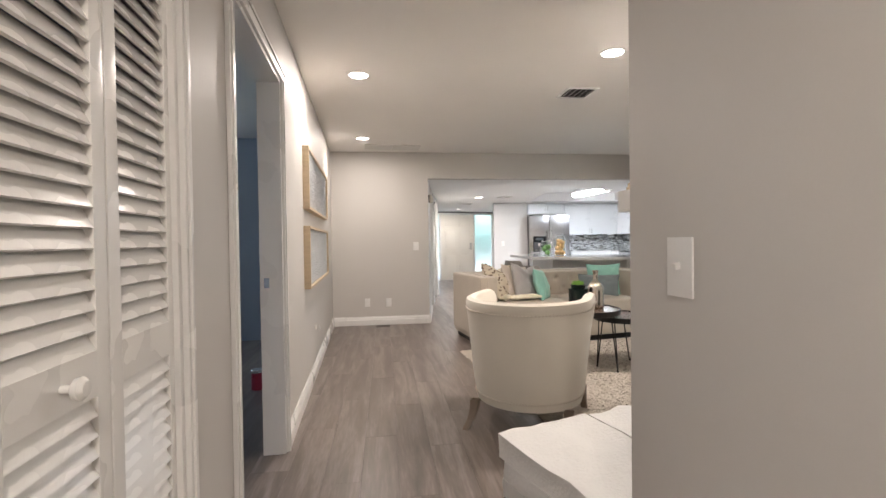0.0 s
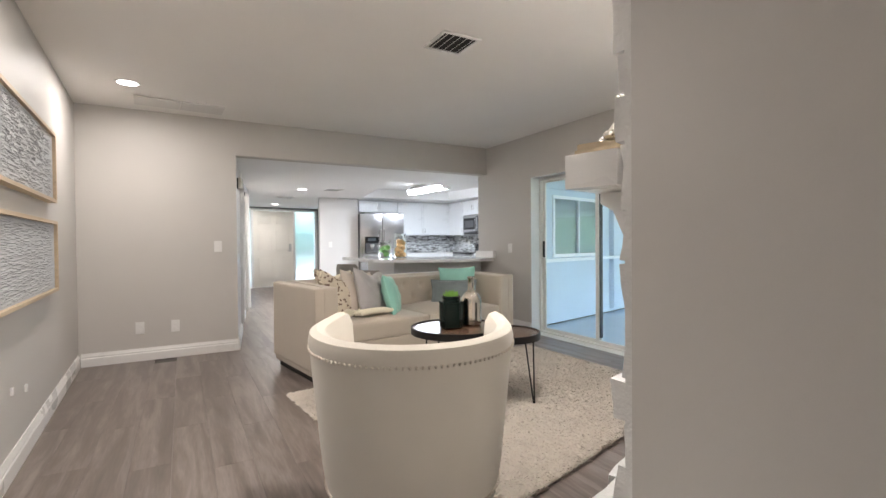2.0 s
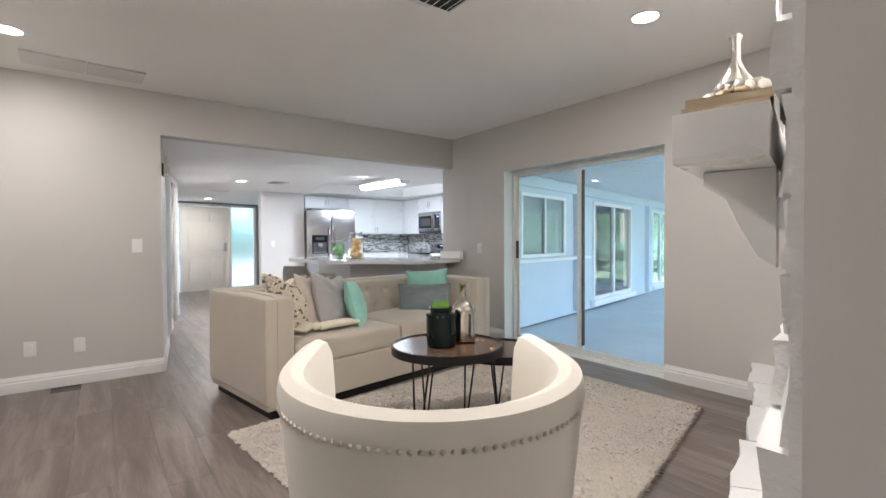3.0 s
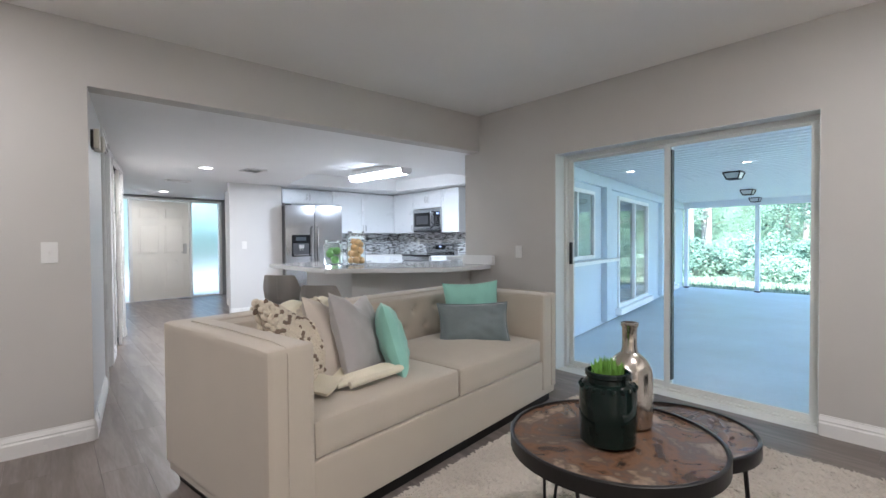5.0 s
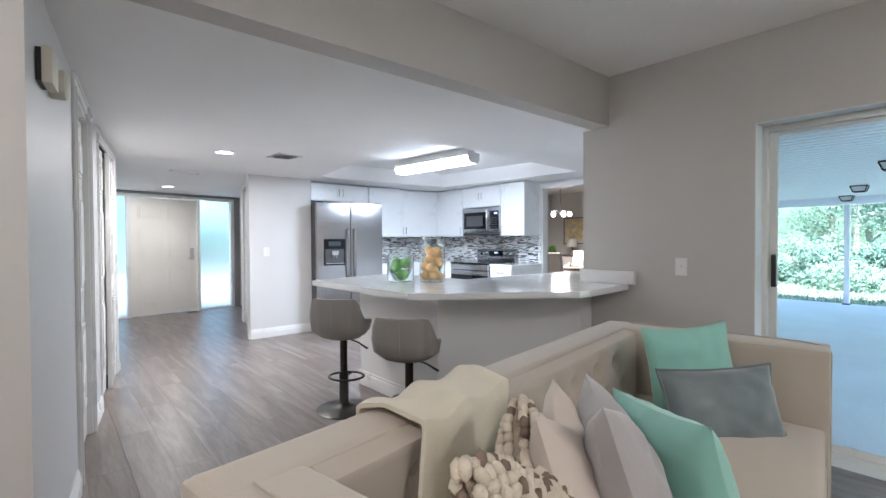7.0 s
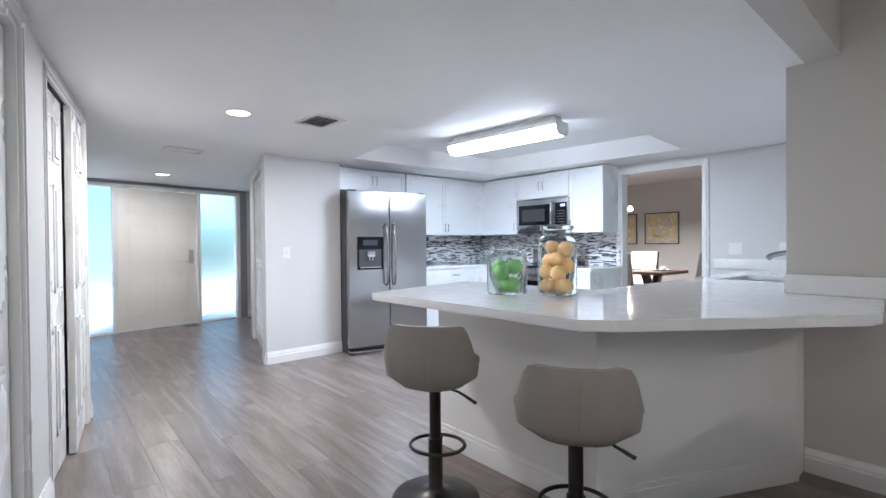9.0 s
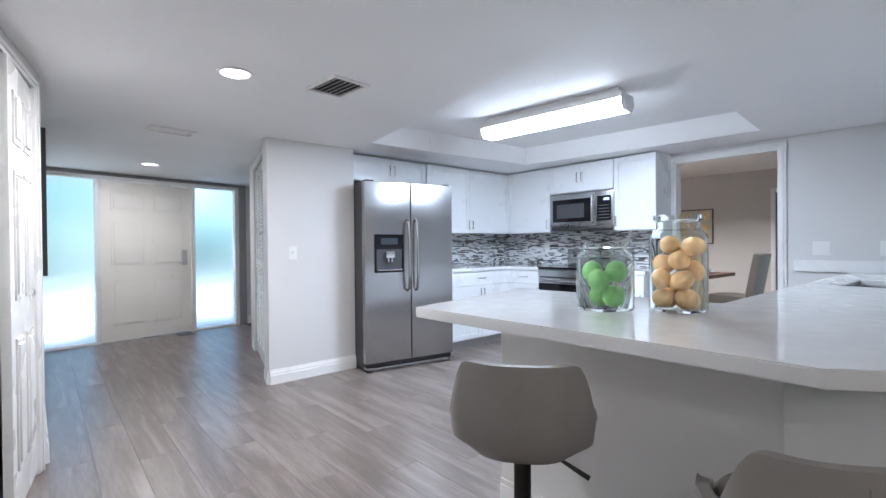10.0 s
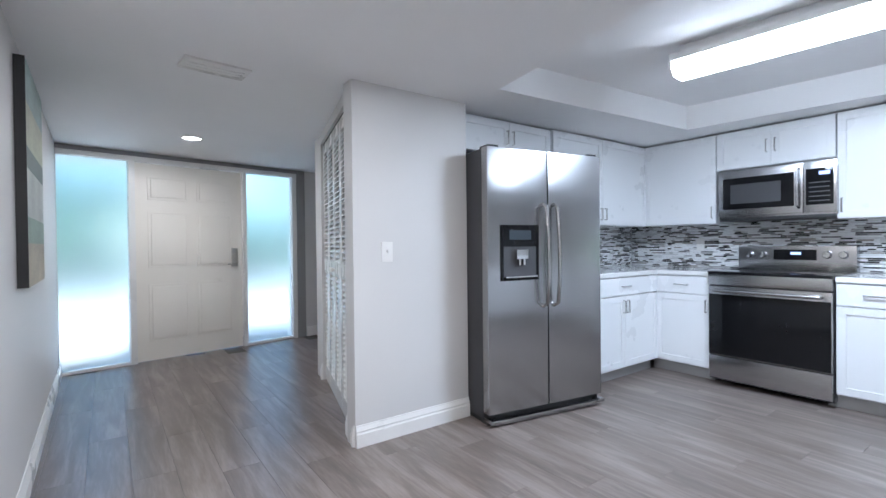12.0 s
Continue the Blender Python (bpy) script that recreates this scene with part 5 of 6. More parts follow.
def shaker(parent, x0, z0, x1, z1, name="door", frame=0.052):
    """A shaker front proud of the cabinet's face at y = 0."""
    g = 0.0015
    bm = bmesh.new()
    x0, x1, z0, z1 = x0 + g, x1 - g, z0 + g, z1 - g
    f = frame if z1 - z0 > 0.2 else 0.0
    rings = [(0.0, -0.001), (0.0, -0.0175), (0.0015, -0.019)]
    if f:
        rings += [(f - 0.001, -0.019), (f, -0.018), (f, -0.0115)]
    loops = [[bm.verts.new((a, y, c)) for a, c in ((x0 + e, z0 + e), (x1 - e, z0 + e), (x1 - e, z1 - e), (x0 + e, z1 - e))] for e, y in rings]
    for a, b in zip(loops, loops[1:]):
        for k in range(4):
            bm.faces.new((a[k], a[(k + 1) % 4], b[(k + 1) % 4], b[k]))
    bm.faces.new(loops[0][::-1]), bm.faces.new(loops[-1])
    return part(name, bm, CAB, parent)


def upper(m, w, h, d, doors, label, handles):
    t = thing("wall_cabinet", m, label, "wall cabinet", "upper kitchen cabinets")
    boxpart("body", (0.001, 0, 0, w - 0.001, d, h), CAB, t)
    for k in range(doors):
        a, b = w * k / doors, w * (k + 1) / doors
        dr = shaker(t, a, 0.003, b, h - 0.012)
        hx = handles[k]
        pull(dr, a + 0.03 if hx < 0 else b - 0.03, -0.019, 0.10 if h > 0.4 else h / 2, 0.1, True)
    return t


def base(m, w, d, doors, label, drawers=1):
    t = thing("base_cabinet", m, label, "base cabinet", "lower kitchen cabinets")
    boxpart("body", (0.001, 0, 0.1, w - 0.001, d, 0.872), CAB, t)
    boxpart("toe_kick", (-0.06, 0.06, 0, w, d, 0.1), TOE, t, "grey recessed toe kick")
    for k in range(drawers):
        a, b = w * k / drawers, w * (k + 1) / drawers
        dr = shaker(t, a, 0.715, b, 0.865, "drawer")
        pull(dr, (a + b) / 2, -0.019, 0.79, 0.11, False)
    for k in range(doors):
        a, b = w * k / doors, w * (k + 1) / doors
        dr = shaker(t, a, 0.11, b, 0.71)
        pull(dr, (b - 0.028) if (doors == 2 and k == 0) or doors == 1 else a + 0.028, -0.019, 0.62, 0.1, True)
    return t


EAST = -90
upper(pose(3.84, 11.16, 1.83), 0.93, 0.262, 0.33, 2, "white over-fridge cabinet with two small doors", (1, -1))
upper(pose(4.77, 11.13, 1.315), 0.66, 0.777, 0.36, 1, "white shaker wall cabinet beside the refrigerator", (1,))
upper(pose(5.43, 11.13, 1.315), 0.72, 0.777, 0.36, 1, "white shaker corner wall cabinet", (-1,))
upper(pose(6.15, 11.13, 1.315, 0, 0, EAST), 0.672, 0.777, 0.34, 1, "white shaker wall cabinet next to the microwave", (1,))
upper(pose(6.15, 10.452, 1.768, 0, 0, EAST), 0.816, 0.324, 0.34, 2, "white two-door cabinet above the microwave", (1, -1))
upper(pose(6.15, 9.63, 1.315, 0, 0, EAST), 0.45, 0.777, 0.34, 1, "white shaker end wall cabinet", (-1,))
base(pose(4.82, 10.85, 0), 1.03, 0.64, 2, "white shaker base cabinet with one drawer")
base(pose(5.85, 10.85, 0, 0, 0, EAST), 0.47, 0.64, 1, "white shaker corner base cabinet with a drawer")
base(pose(5.85, 9.565, 0, 0, 0, EAST), 0.40, 0.64, 1, "white shaker end base cabinet with a drawer")
ct = thing("worktop", pose(0, 0, 0), "white quartz worktop along the kitchen walls", "worktop")
bm = bmesh.new()
prism(bm, [(4.80, 10.82), (5.82, 10.82), (5.82, 10.385), (6.496, 10.385), (6.496, 11.496), (4.80, 11.496)], 0.873, 0.91, 0.003)
part("slab", bm, QUARTZ, ct)
bm = bmesh.new()
box(bm, 5.82, 9.15, 0.873, 6.496, 9.565, 0.91, bevel=0.003)
part("slab", bm, QUARTZ, ct)

# mosaic backsplash
def mosaic():
    m, nt, p = shader("glass_mosaic")
    geo = node(nt, "NewGeometry")
    r = node(nt, "ValToRGB")
    cr = r.color_ramp
    cr.interpolation = "CONSTANT"
    cr.elements[0].position, cr.elements[0].color = 0.0, (0.012, 0.012, 0.014, 1)
    cr.elements[1].position, cr.elements[1].color = 0.24, (0.15, 0.15, 0.16, 1)
    for pos, c in ((0.33, (0.40, 0.40, 0.40)), (0.42, (0.33, 0.30, 0.27)), (0.47, (0.68, 0.69, 0.70)), (0.62, (0.86, 0.87, 0.88))):
        e = cr.elements.new(pos)
        e.color = (*c, 1)
    nt.links.new(geo.outputs["Random Per Island"], r.inputs["Fac"])
    nt.links.new(r.outputs["Color"], p.inputs["Base Color"])
    p.inputs["Roughness"].default_value = 0.12
    return m


MOSAIC = mosaic()
GROUT = surface("pale_grout", (0.74, 0.74, 0.73), 0.8, var=0.06, scale=20)
rm = random.Random(6)


def tile_run(m, length, z0, z1):
    vs, fs = [], []
    z = z0 + 0.002
    while z < z1 - 0.012:
        s = rm.uniform(-0.06, 0)
        while s < length:
            w = rm.choice((0.035, 0.05, 0.075, 0.1))
            a, b = max(0.001, s), min(length - 0.001, s + w)
            if b - a > 0.008:
                i = len(vs)
                d = rm.uniform(0.006, 0.0085)
                vs += [m @ Vector((x, y, zz)) for y, e in ((0, 0), (-d, 0.001)) for x, zz in ((a + e, z + e), (b - e, z + e), (b - e, z + 0.012 - e), (a + e, z + 0.012 - e))]
                fs += [(i + 4, i + 5, i + 6, i + 7)] + [(i + k, i + (k + 1) % 4, i + 4 + (k + 1) % 4, i + 4 + k) for k in range(4)]
            s += w + 0.002
        z += 0.014
    return vs, fs


bs = thing("backsplash", pose(0, 0, 0), "grey black and white glass mosaic backsplash", "backsplash")
for m, ln in ((pose(4.80, 11.493, 0), 1.69), (pose(6.492, 11.48, 0, 0, 0, EAST), 2.32)):
    v, f = tile_run(m, ln, 0.911, 1.345)
    me = bpy.data.meshes.new("mosaic_tiles")
    me.from_pydata(v, [], f)
    me.materials.append(MOSAIC)
    o = new("mosaic_tiles", me)
    o.parent = bs
    o["kind"] = "stuff"
    boxpart("grout", (0, -0.0035, 0.911, ln, 0.002, 1.345), GROUT, bs, "", m=m)
plate(pose(6.483, 10.75, 1.13, 0, 0, EAST), "white outlet plate on the mosaic backsplash", "outlet")

# refrigerator
FR = pose(3.742, 10.768, 0, 0, 0, -9.5)
fr = thing("refrigerator", FR, "stainless side-by-side refrigerator with water dispenser", "refrigerator")
FW = 0.952
DKSTEEL = surface("dark_grey_side", (0.07, 0.07, 0.075), 0.45, metal=0.3, var=0.08)
boxpart("body", (0.004, 0.075, 0.03, FW - 0.004, 0.745, 1.77), DKSTEEL, fr, "dark grey cabinet side", bevel=0.006)
boxpart("kick_grille", (0.01, 0.03, 0.0, FW - 0.01, 0.4, 0.075), BLACKP, fr, "black base grille", bevel=0.006)
bm = bmesh.new()
box(bm, 0.0, -0.035, 0.025, 0.06, 0.06, 0.05, bevel=0.008)
box(bm, FW - 0.06, -0.03, 0.025, FW, 0.06, 0.05, bevel=0.008)
box(bm, 0.06, -0.02, 0.012, FW - 0.06, 0.02, 0.04, bevel=0.008)
part("foot_rail", bm, STEEL, fr, "", True)
SP = 0.478
dl = boxpart("freezer_door", (0.0, 0.0, 0.075, SP - 0.004, 0.07, 1.775), STEEL, fr, bevel=0.012)
dr = boxpart("fridge_door", (SP + 0.004, 0.0, 0.075, FW, 0.07, 1.775), STEEL, fr, bevel=0.012)
for x, o in ((SP - 0.045, dl), (SP + 0.045, dr)):
    bm = bmesh.new()
    tube(bm, [(x, 0.0, 1.42), (x, -0.045, 1.40), (x, -0.062, 1.2), (x, -0.066, 1.05), (x, -0.062, 0.9), (x, -0.045, 0.76), (x, 0.0, 0.74)], 0.013, 10)
    part("handle", bm, STEEL, o, "curved bar handle", True)
bm = bmesh.new()
for a, b, c, d in ((0.095, 0.115, 0.92, 1.28), (0.375, 0.395, 0.92, 1.28), (0.115, 0.375, 0.92, 0.94), (0.115, 0.375, 1.14, 1.28)):
    box(bm, a, -0.008, c, b, 0.002, d, bevel=0.003)
dsp = part("dispenser", bm, BLACKG, dl, "black dispenser surround", True)
boxpart("recess", (0.115, -0.003, 0.94, 0.375, 0.0005, 1.14), DKSTEEL, dl, "dark dispenser recess")
boxpart("display", (0.16, -0.0095, 1.185, 0.33, -0.0075, 1.245), surface("dim_display", (0.035, 0.045, 0.055), 0.35, var=0.05), dl, "dim display")
bm = bmesh.new()
box(bm, 0.20, -0.035, 1.06, 0.29, -0.003, 1.12, bevel=0.006)
box(bm, 0.22, -0.028, 1.02, 0.235, -0.01, 1.07)
box(bm, 0.255, -0.028, 1.02, 0.27, -0.01, 1.07)
box(bm, 0.12, -0.03, 0.94, 0.37, -0.002, 0.95, bevel=0.003)
part("spout", bm, CHROME, dl, "chrome spout and tray", True)
boxpart("hinge_cover", (0.02, 0.02, 1.775, 0.10, 0.12, 1.79), BLACKP, fr, bevel=0.004)
boxpart("hinge_cover", (FW - 0.10, 0.02, 1.775, FW - 0.02, 0.12, 1.79), BLACKP, fr, bevel=0.004)

# range
RG = pose(5.80, 10.378, 0, 0, 0, EAST)
rg_ = thing("range_cooker", RG, "stainless electric range with black oven door", "range")
RWD = 0.806
boxpart("body", (0.002, 0.03, 0.04, RWD - 0.002, 0.66, 0.90), DKSTEEL, rg_)
boxpart("drawer", (0.004, 0.0, 0.055, RWD - 0.004, 0.05, 0.235), STEEL, rg_, "stainless storage drawer", bevel=0.005)
od = boxpart("oven_door", (0.004, -0.004, 0.245, RWD - 0.004, 0.05, 0.80), STEEL, rg_, "stainless oven door", bevel=0.005)
boxpart("oven_glass", (0.01, -0.009, 0.25, RWD - 0.01, -0.003, 0.735), BLACKG, od, "black oven glass", bevel=0.002)
bm = bmesh.new()
tube(bm, [(0.06, 0.0, 0.765), (0.06, -0.05, 0.765), (RWD - 0.06, -0.05, 0.765), (RWD - 0.06, 0.0, 0.765)], 0.012, 10)
part("handle", bm, STEEL, od, "bar handle", True)
boxpart("front_lip", (0.004, -0.01, 0.81, RWD - 0.004, 0.06, 0.895), STEEL, rg_, bevel=0.006)
boxpart("cooktop", (0.0, -0.008, 0.895, RWD, 0.58, 0.918), BLACKG, rg_, "black glass cooktop", bevel=0.003)
bg = boxpart("backguard", (0.0, 0.58, 0.90, RWD, 0.67, 1.115), STEEL, rg_, "stainless control panel", bevel=0.006)
boxpart("display", (0.27, 0.575, 1.0, 0.56, 0.581, 1.085), BLACKG, bg, "black clock panel")
boxpart("digits", (0.39, 0.573, 1.045, 0.46, 0.576, 1.065), glow("blue_digits", (0.25, 0.4, 1.0), 0.4), bg, "blue digits")
for x in (0.09, 0.19, 0.63, 0.73):
    bm = bmesh.new()
    lathe(bm, [(0.03, 0), (0.028, 0.02), (0.022, 0.032), (0.001, 0.033)], 20)
    box(bm, -0.006, -0.026, 0.02, 0.006, 0.026, 0.04, bevel=0.002)
    part("knob", bm, CHROME, bg, "", True, pose(x, 0.58, 1.045, 90))
# microwave
MWV = pose(6.10, 10.425, 1.352, 0, 0, EAST)
mv = thing("microwave", MWV, "stainless over-range microwave with black window", "microwave")
boxpart("body", (0.0, 0.02, 0.0, 0.806, 0.39, 0.405), STEEL, mv, bevel=0.004)
boxpart("underside", (0.01, 0.0, -0.022, 0.796, 0.38, 0.002), BLACKP, mv, "black underside grille", bevel=0.003)
md = boxpart("door", (0.002, -0.006, 0.02, 0.60, 0.03, 0.40), STEEL, mv, "stainless door", bevel=0.005)
boxpart("window", (0.04, -0.010, 0.075, 0.545, -0.004, 0.335), BLACKG, md, "black glass window", bevel=0.004)
boxpart("screen", (0.10, -0.0115, 0.12, 0.46, -0.0095, 0.28), DKSTEEL, md, "grey mesh screen")
bm = bmesh.new()
tube(bm, [(0.575, -0.004, 0.36), (0.575, -0.04, 0.345), (0.575, -0.045, 0.21), (0.575, -0.04, 0.075), (0.575, -0.004, 0.06)], 0.011, 10)
part("handle", bm, STEEL, md, "curved bar handle", True)
cp = boxpart("control_panel", (0.604, -0.006, 0.02, 0.804, 0.03, 0.40), STEEL, mv, bevel=0.005)
boxpart("keypad", (0.62, -0.010, 0.075, 0.785, -0.004, 0.345), BLACKG, cp, "black keypad", bevel=0.003)
boxpart("digits", (0.70, -0.0115, 0.295, 0.765, -0.0095, 0.32), glow("blue_clock", (0.2, 0.35, 1.0), 0.4), cp, "blue clock digits")
KEYG = surface("grey_key_print", (0.09, 0.09, 0.095), 0.5)
for i in range(5):
    boxpart("key_row", (0.64, -0.0112, 0.10 + 0.034 * i, 0.765, -0.0098, 0.107 + 0.034 * i), KEYG, cp)

# tray light
fx = thing("ceiling_light", FIX, "long white fluorescent wraparound ceiling light, lit", "ceiling light")
bm = bmesh.new()
prof = [(-0.098, -0.088), (-0.094, -0.132), (-0.062, -0.168), (0.062, -0.168), (0.094, -0.132), (0.098, -0.088)]
ends = [[bm.verts.new((s, y, z)) for y, z in prof] for s in (-0.63, 0.63)]
for i in range(5):
    bm.faces.new((ends[0][i], ends[0][i + 1], ends[1][i + 1], ends[1][i]))
part("diffuser", bm, glow("tube_diffuser", (0.86, 0.94, 1.0), 3.2), fx, "glowing ribbed diffuser")
boxpart("pan", (-0.64, -0.106, -0.09, 0.64, 0.106, -0.05), TRIM, fx, bevel=0.003)
boxpart("spine", (-0.60, -0.06, -0.052, 0.60, 0.06, 0.0), TRIM, fx, bevel=0.003)
for s in (-0.645, 0.632):
    bm = bmesh.new()
    a = [bm.verts.new((s, y * 1.04, z * 1.02)) for y, z in prof]
    b = [bm.verts.new((s + 0.013, y * 1.04, z * 1.02)) for y, z in prof]
    bm.faces.new(a), bm.faces.new(b[::-1])
    for i in range(6):
        bm.faces.new((a[i], a[(i + 1) % 6], b[(i + 1) % 6], b[i]))
    part("end_cap", bm, TRIM, fx)

# peninsula
BEAD = surface("white_beadboard", (0.78, 0.77, 0.75), 0.45, var=0.02, scale=2, fine=100, bump=0.01)
pen = thing("peninsula_cabinet", pose(0, 0, 0), "smooth white painted peninsula base under the quartz bar", "kitchen peninsula")
bm = bmesh.new()
prism(bm, [(3.07, 8.5), (3.07, 7.45), (4.1, 6.965), (4.245, 6.965), (4.245, 7.74), (3.62, 7.74), (3.62, 8.5)], 0.0, 0.872)
part("body", bm, BEAD, pen)
for p0, p1 in (((3.07, 8.5), (3.07, 7.45)), ((3.07, 7.45), (4.1, 6.965))):
    m, L = along(p0, p1)
    bm = bmesh.new()
    box(bm, 0.0, -0.014, 0.0, L, 0.0, 0.10, bevel=0.003)
    box(bm, 0.0, -0.008, 0.10, L, 0.0, 0.125, bevel=0.003)
    o = part("skirting", bm, TRIM, pen, "white moulded skirting", True, m)
run = thing("sink_cabinet", pose(4.25, 7.74, 0), "white base cabinets below the sink counter", "base cabinet")
boxpart("body", (0.0, -0.74, 0.1, 2.24, 0.0, 0.68), CAB, run)
boxpart("rail", (0.0, -0.03, 0.68, 2.24, 0.0, 0.872), CAB, run)
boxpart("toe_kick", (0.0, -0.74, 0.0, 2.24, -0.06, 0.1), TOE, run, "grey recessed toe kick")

bar = thing("quartz_bar_top", pose(0, 0, 0), "white quartz bar counter with an angled overhang", "countertop")
bm = bmesh.new()
OUT = [(2.68, 8.62), (2.70, 7.30), (2.78, 7.20), (3.56, 6.63), (3.64, 6.61), (4.246, 6.66), (4.246, 7.044), (4.454, 7.044), (4.454, 6.963), (6.496, 6.963), (6.496, 7.77), (3.68, 7.80), (3.62, 8.84)]
SINK = [(5.0, 7.22), (5.62, 7.22), (5.62, 7.60), (5.0, 7.60)]
loops = []
for pts in (OUT, SINK):
    vs = [bm.verts.new((x, y, 0.92)) for x, y in pts]
    loops.append(vs)
    for i in range(len(vs)):
        bm.edges.new((vs[i], vs[(i + 1) % len(vs)]))
bmesh.ops.triangle_fill(bm, use_beauty=True, use_dissolve=False, edges=bm.edges[:])
ext = bmesh.ops.extrude_face_region(bm, geom=bm.faces[:])
for v in [g for g in ext["geom"] if isinstance(g, bmesh.types.BMVert)]:
    v.co.z = 0.878
bmesh.ops.recalc_face_normals(bm, faces=bm.faces)
rimedges = [e for e in bm.edges if len(e.link_faces) == 2 and e.calc_face_angle(0) > 1.0 and abs(e.verts[0].co.z - e.verts[1].co.z) < 1e-4]
bmesh.ops.bevel(bm, geom=rimedges, offset=0.004, segments=2, affect="EDGES")
part("slab", bm, QUARTZ, bar)
boxpart("backsplash_block", (4.20, 6.60, 0.921, 4.244, 7.04, 1.02), QUARTZ, bar, "short quartz upstand", bevel=0.003)
boxpart("upstand", (6.478, 6.97, 0.921, 6.497, 8.14, 1.02), QUARTZ, bar, "low quartz upstand", bevel=0.002)
SINKM = surface("sink_steel", (0.38, 0.38, 0.39), 0.3, metal=1.0, var=0.05)
sk = thing("sink", pose(0, 0, 0), "undermount stainless steel sink in the quartz counter", "sink")
bm = bmesh.new()
a = [bm.verts.new((x, y, 0.877)) for x, y in SINK]
b = [bm.verts.new((x + (0.01 if x < 5.3 else -0.01), y + (0.01 if y < 7.4 else -0.01), 0.70)) for x, y in SINK]
for i in range(4):
    bm.faces.new((a[i], a[(i + 1) % 4], b[(i + 1) % 4], b[i]))
bm.faces.new(b)
part("basin", bm, SINKM, sk)
fa = thing("faucet", pose(5.30, 7.14, 0.92), "brushed steel pull-out kitchen faucet", "faucet")
bm = bmesh.new()
lathe(bm, [(0.028, 0), (0.03, 0.008), (0.024, 0.02), (0.022, 0.10), (0.026, 0.14), (0.022, 0.17), (0.005, 0.18)], 20)
part("body", bm, HANDLE, fa, "", True)
bm = bmesh.new()
tube(bm, [(0, 0.0, 0.13), (-0.02, 0.05, 0.17), (-0.05, 0.12, 0.19), (-0.08, 0.19, 0.175), (-0.09, 0.225, 0.15)], [0.016, 0.017, 0.017, 0.019, 0.021], 12)
part("spout", bm, HANDLE, fa, "", True)
bm = bmesh.new()
tube(bm, [(0, 0, 0.17), (-0.02, 0.05, 0.215), (-0.04, 0.11, 0.235)], [0.012, 0.009, 0.007], 8)
part("lever", bm, HANDLE, fa, "", True)

# jars on the bar
JARG = glass("jar_glass", (0.97, 1.0, 0.99), 0.0, 1.3)
LIME = surface("lime_moss", (0.22, 0.48, 0.16), 0.75, var=0.2, scale=12, fine=90, bump=0.4, depth=0.004)
PEACH = surface("peach_plaster", (0.84, 0.54, 0.26), 0.55, var=0.15, scale=10, fine=80, bump=0.15)


def glass_jar(x, y, r, h, balls, ball_r, mat, label, ball_label, egg, seed):
    j = thing("glass_jar", pose(x, y, 0.92), label, "glass jar", "jars on the bar")
    bm = bmesh.new()
    sh, nk = h * 0.76, r * 0.74
    outer = [(0.001, 0), (r * 0.95, 0), (r, 0.008), (r, sh), (r * 0.93, sh + 0.02), (nk, sh + 0.035), (nk, h - 0.022), (nk * 1.14, h - 0.018), (nk * 1.14, h)]
    inner = [(nk * 0.97, h), (nk * 0.97, sh + 0.033), (r * 0.92, sh + 0.017), (r * 0.98, sh - 0.002), (r * 0.98, 0.01), (0.001, 0.008)]
    lathe(bm, outer + inner, 40, cap=False)
    part("glass", bm, JARG, j, "", True).visible_shadow = False
    rb = random.Random(seed)
    placed = []
    for _ in range(9000):
        if len(placed) >= balls:
            break
        a, q = rb.random() * 6.283, (r * 0.955 - ball_r) * rb.random() ** 0.4
        c = Vector((q * math.cos(a), q * math.sin(a), 0.014 + ball_r))
        while any((c - p).length < ball_r * 1.9 for p in placed) and c.z < sh:
            c.z += 0.004
        if c.z < sh - ball_r * 0.6:
            placed.append(c)
    for c in placed:
        bm = bmesh.new()
        bmesh.ops.create_uvsphere(bm, u_segments=18, v_segments=12, radius=ball_r * 0.97)
        e = part("egg" if egg else "moss_ball", bm, mat, j, ball_label, True, Matrix.Translation(c) @ pose(0, 0, 0, rb.uniform(0, 180), rb.uniform(0, 180), 0) @ Matrix.Diagonal((1, 1, 1.18 if egg else 1.0, 1)))
    return j


glass_jar(3.185, 8.055, 0.108, 0.262, 9, 0.043, LIME, "clear glass jar filled with lime green moss balls", "lime green moss ball", False, 1)
glass_jar(3.35, 7.845, 0.102, 0.362, 22, 0.037, PEACH, "tall clear glass jar filled with peach eggs", "peach plaster egg", True, 2)

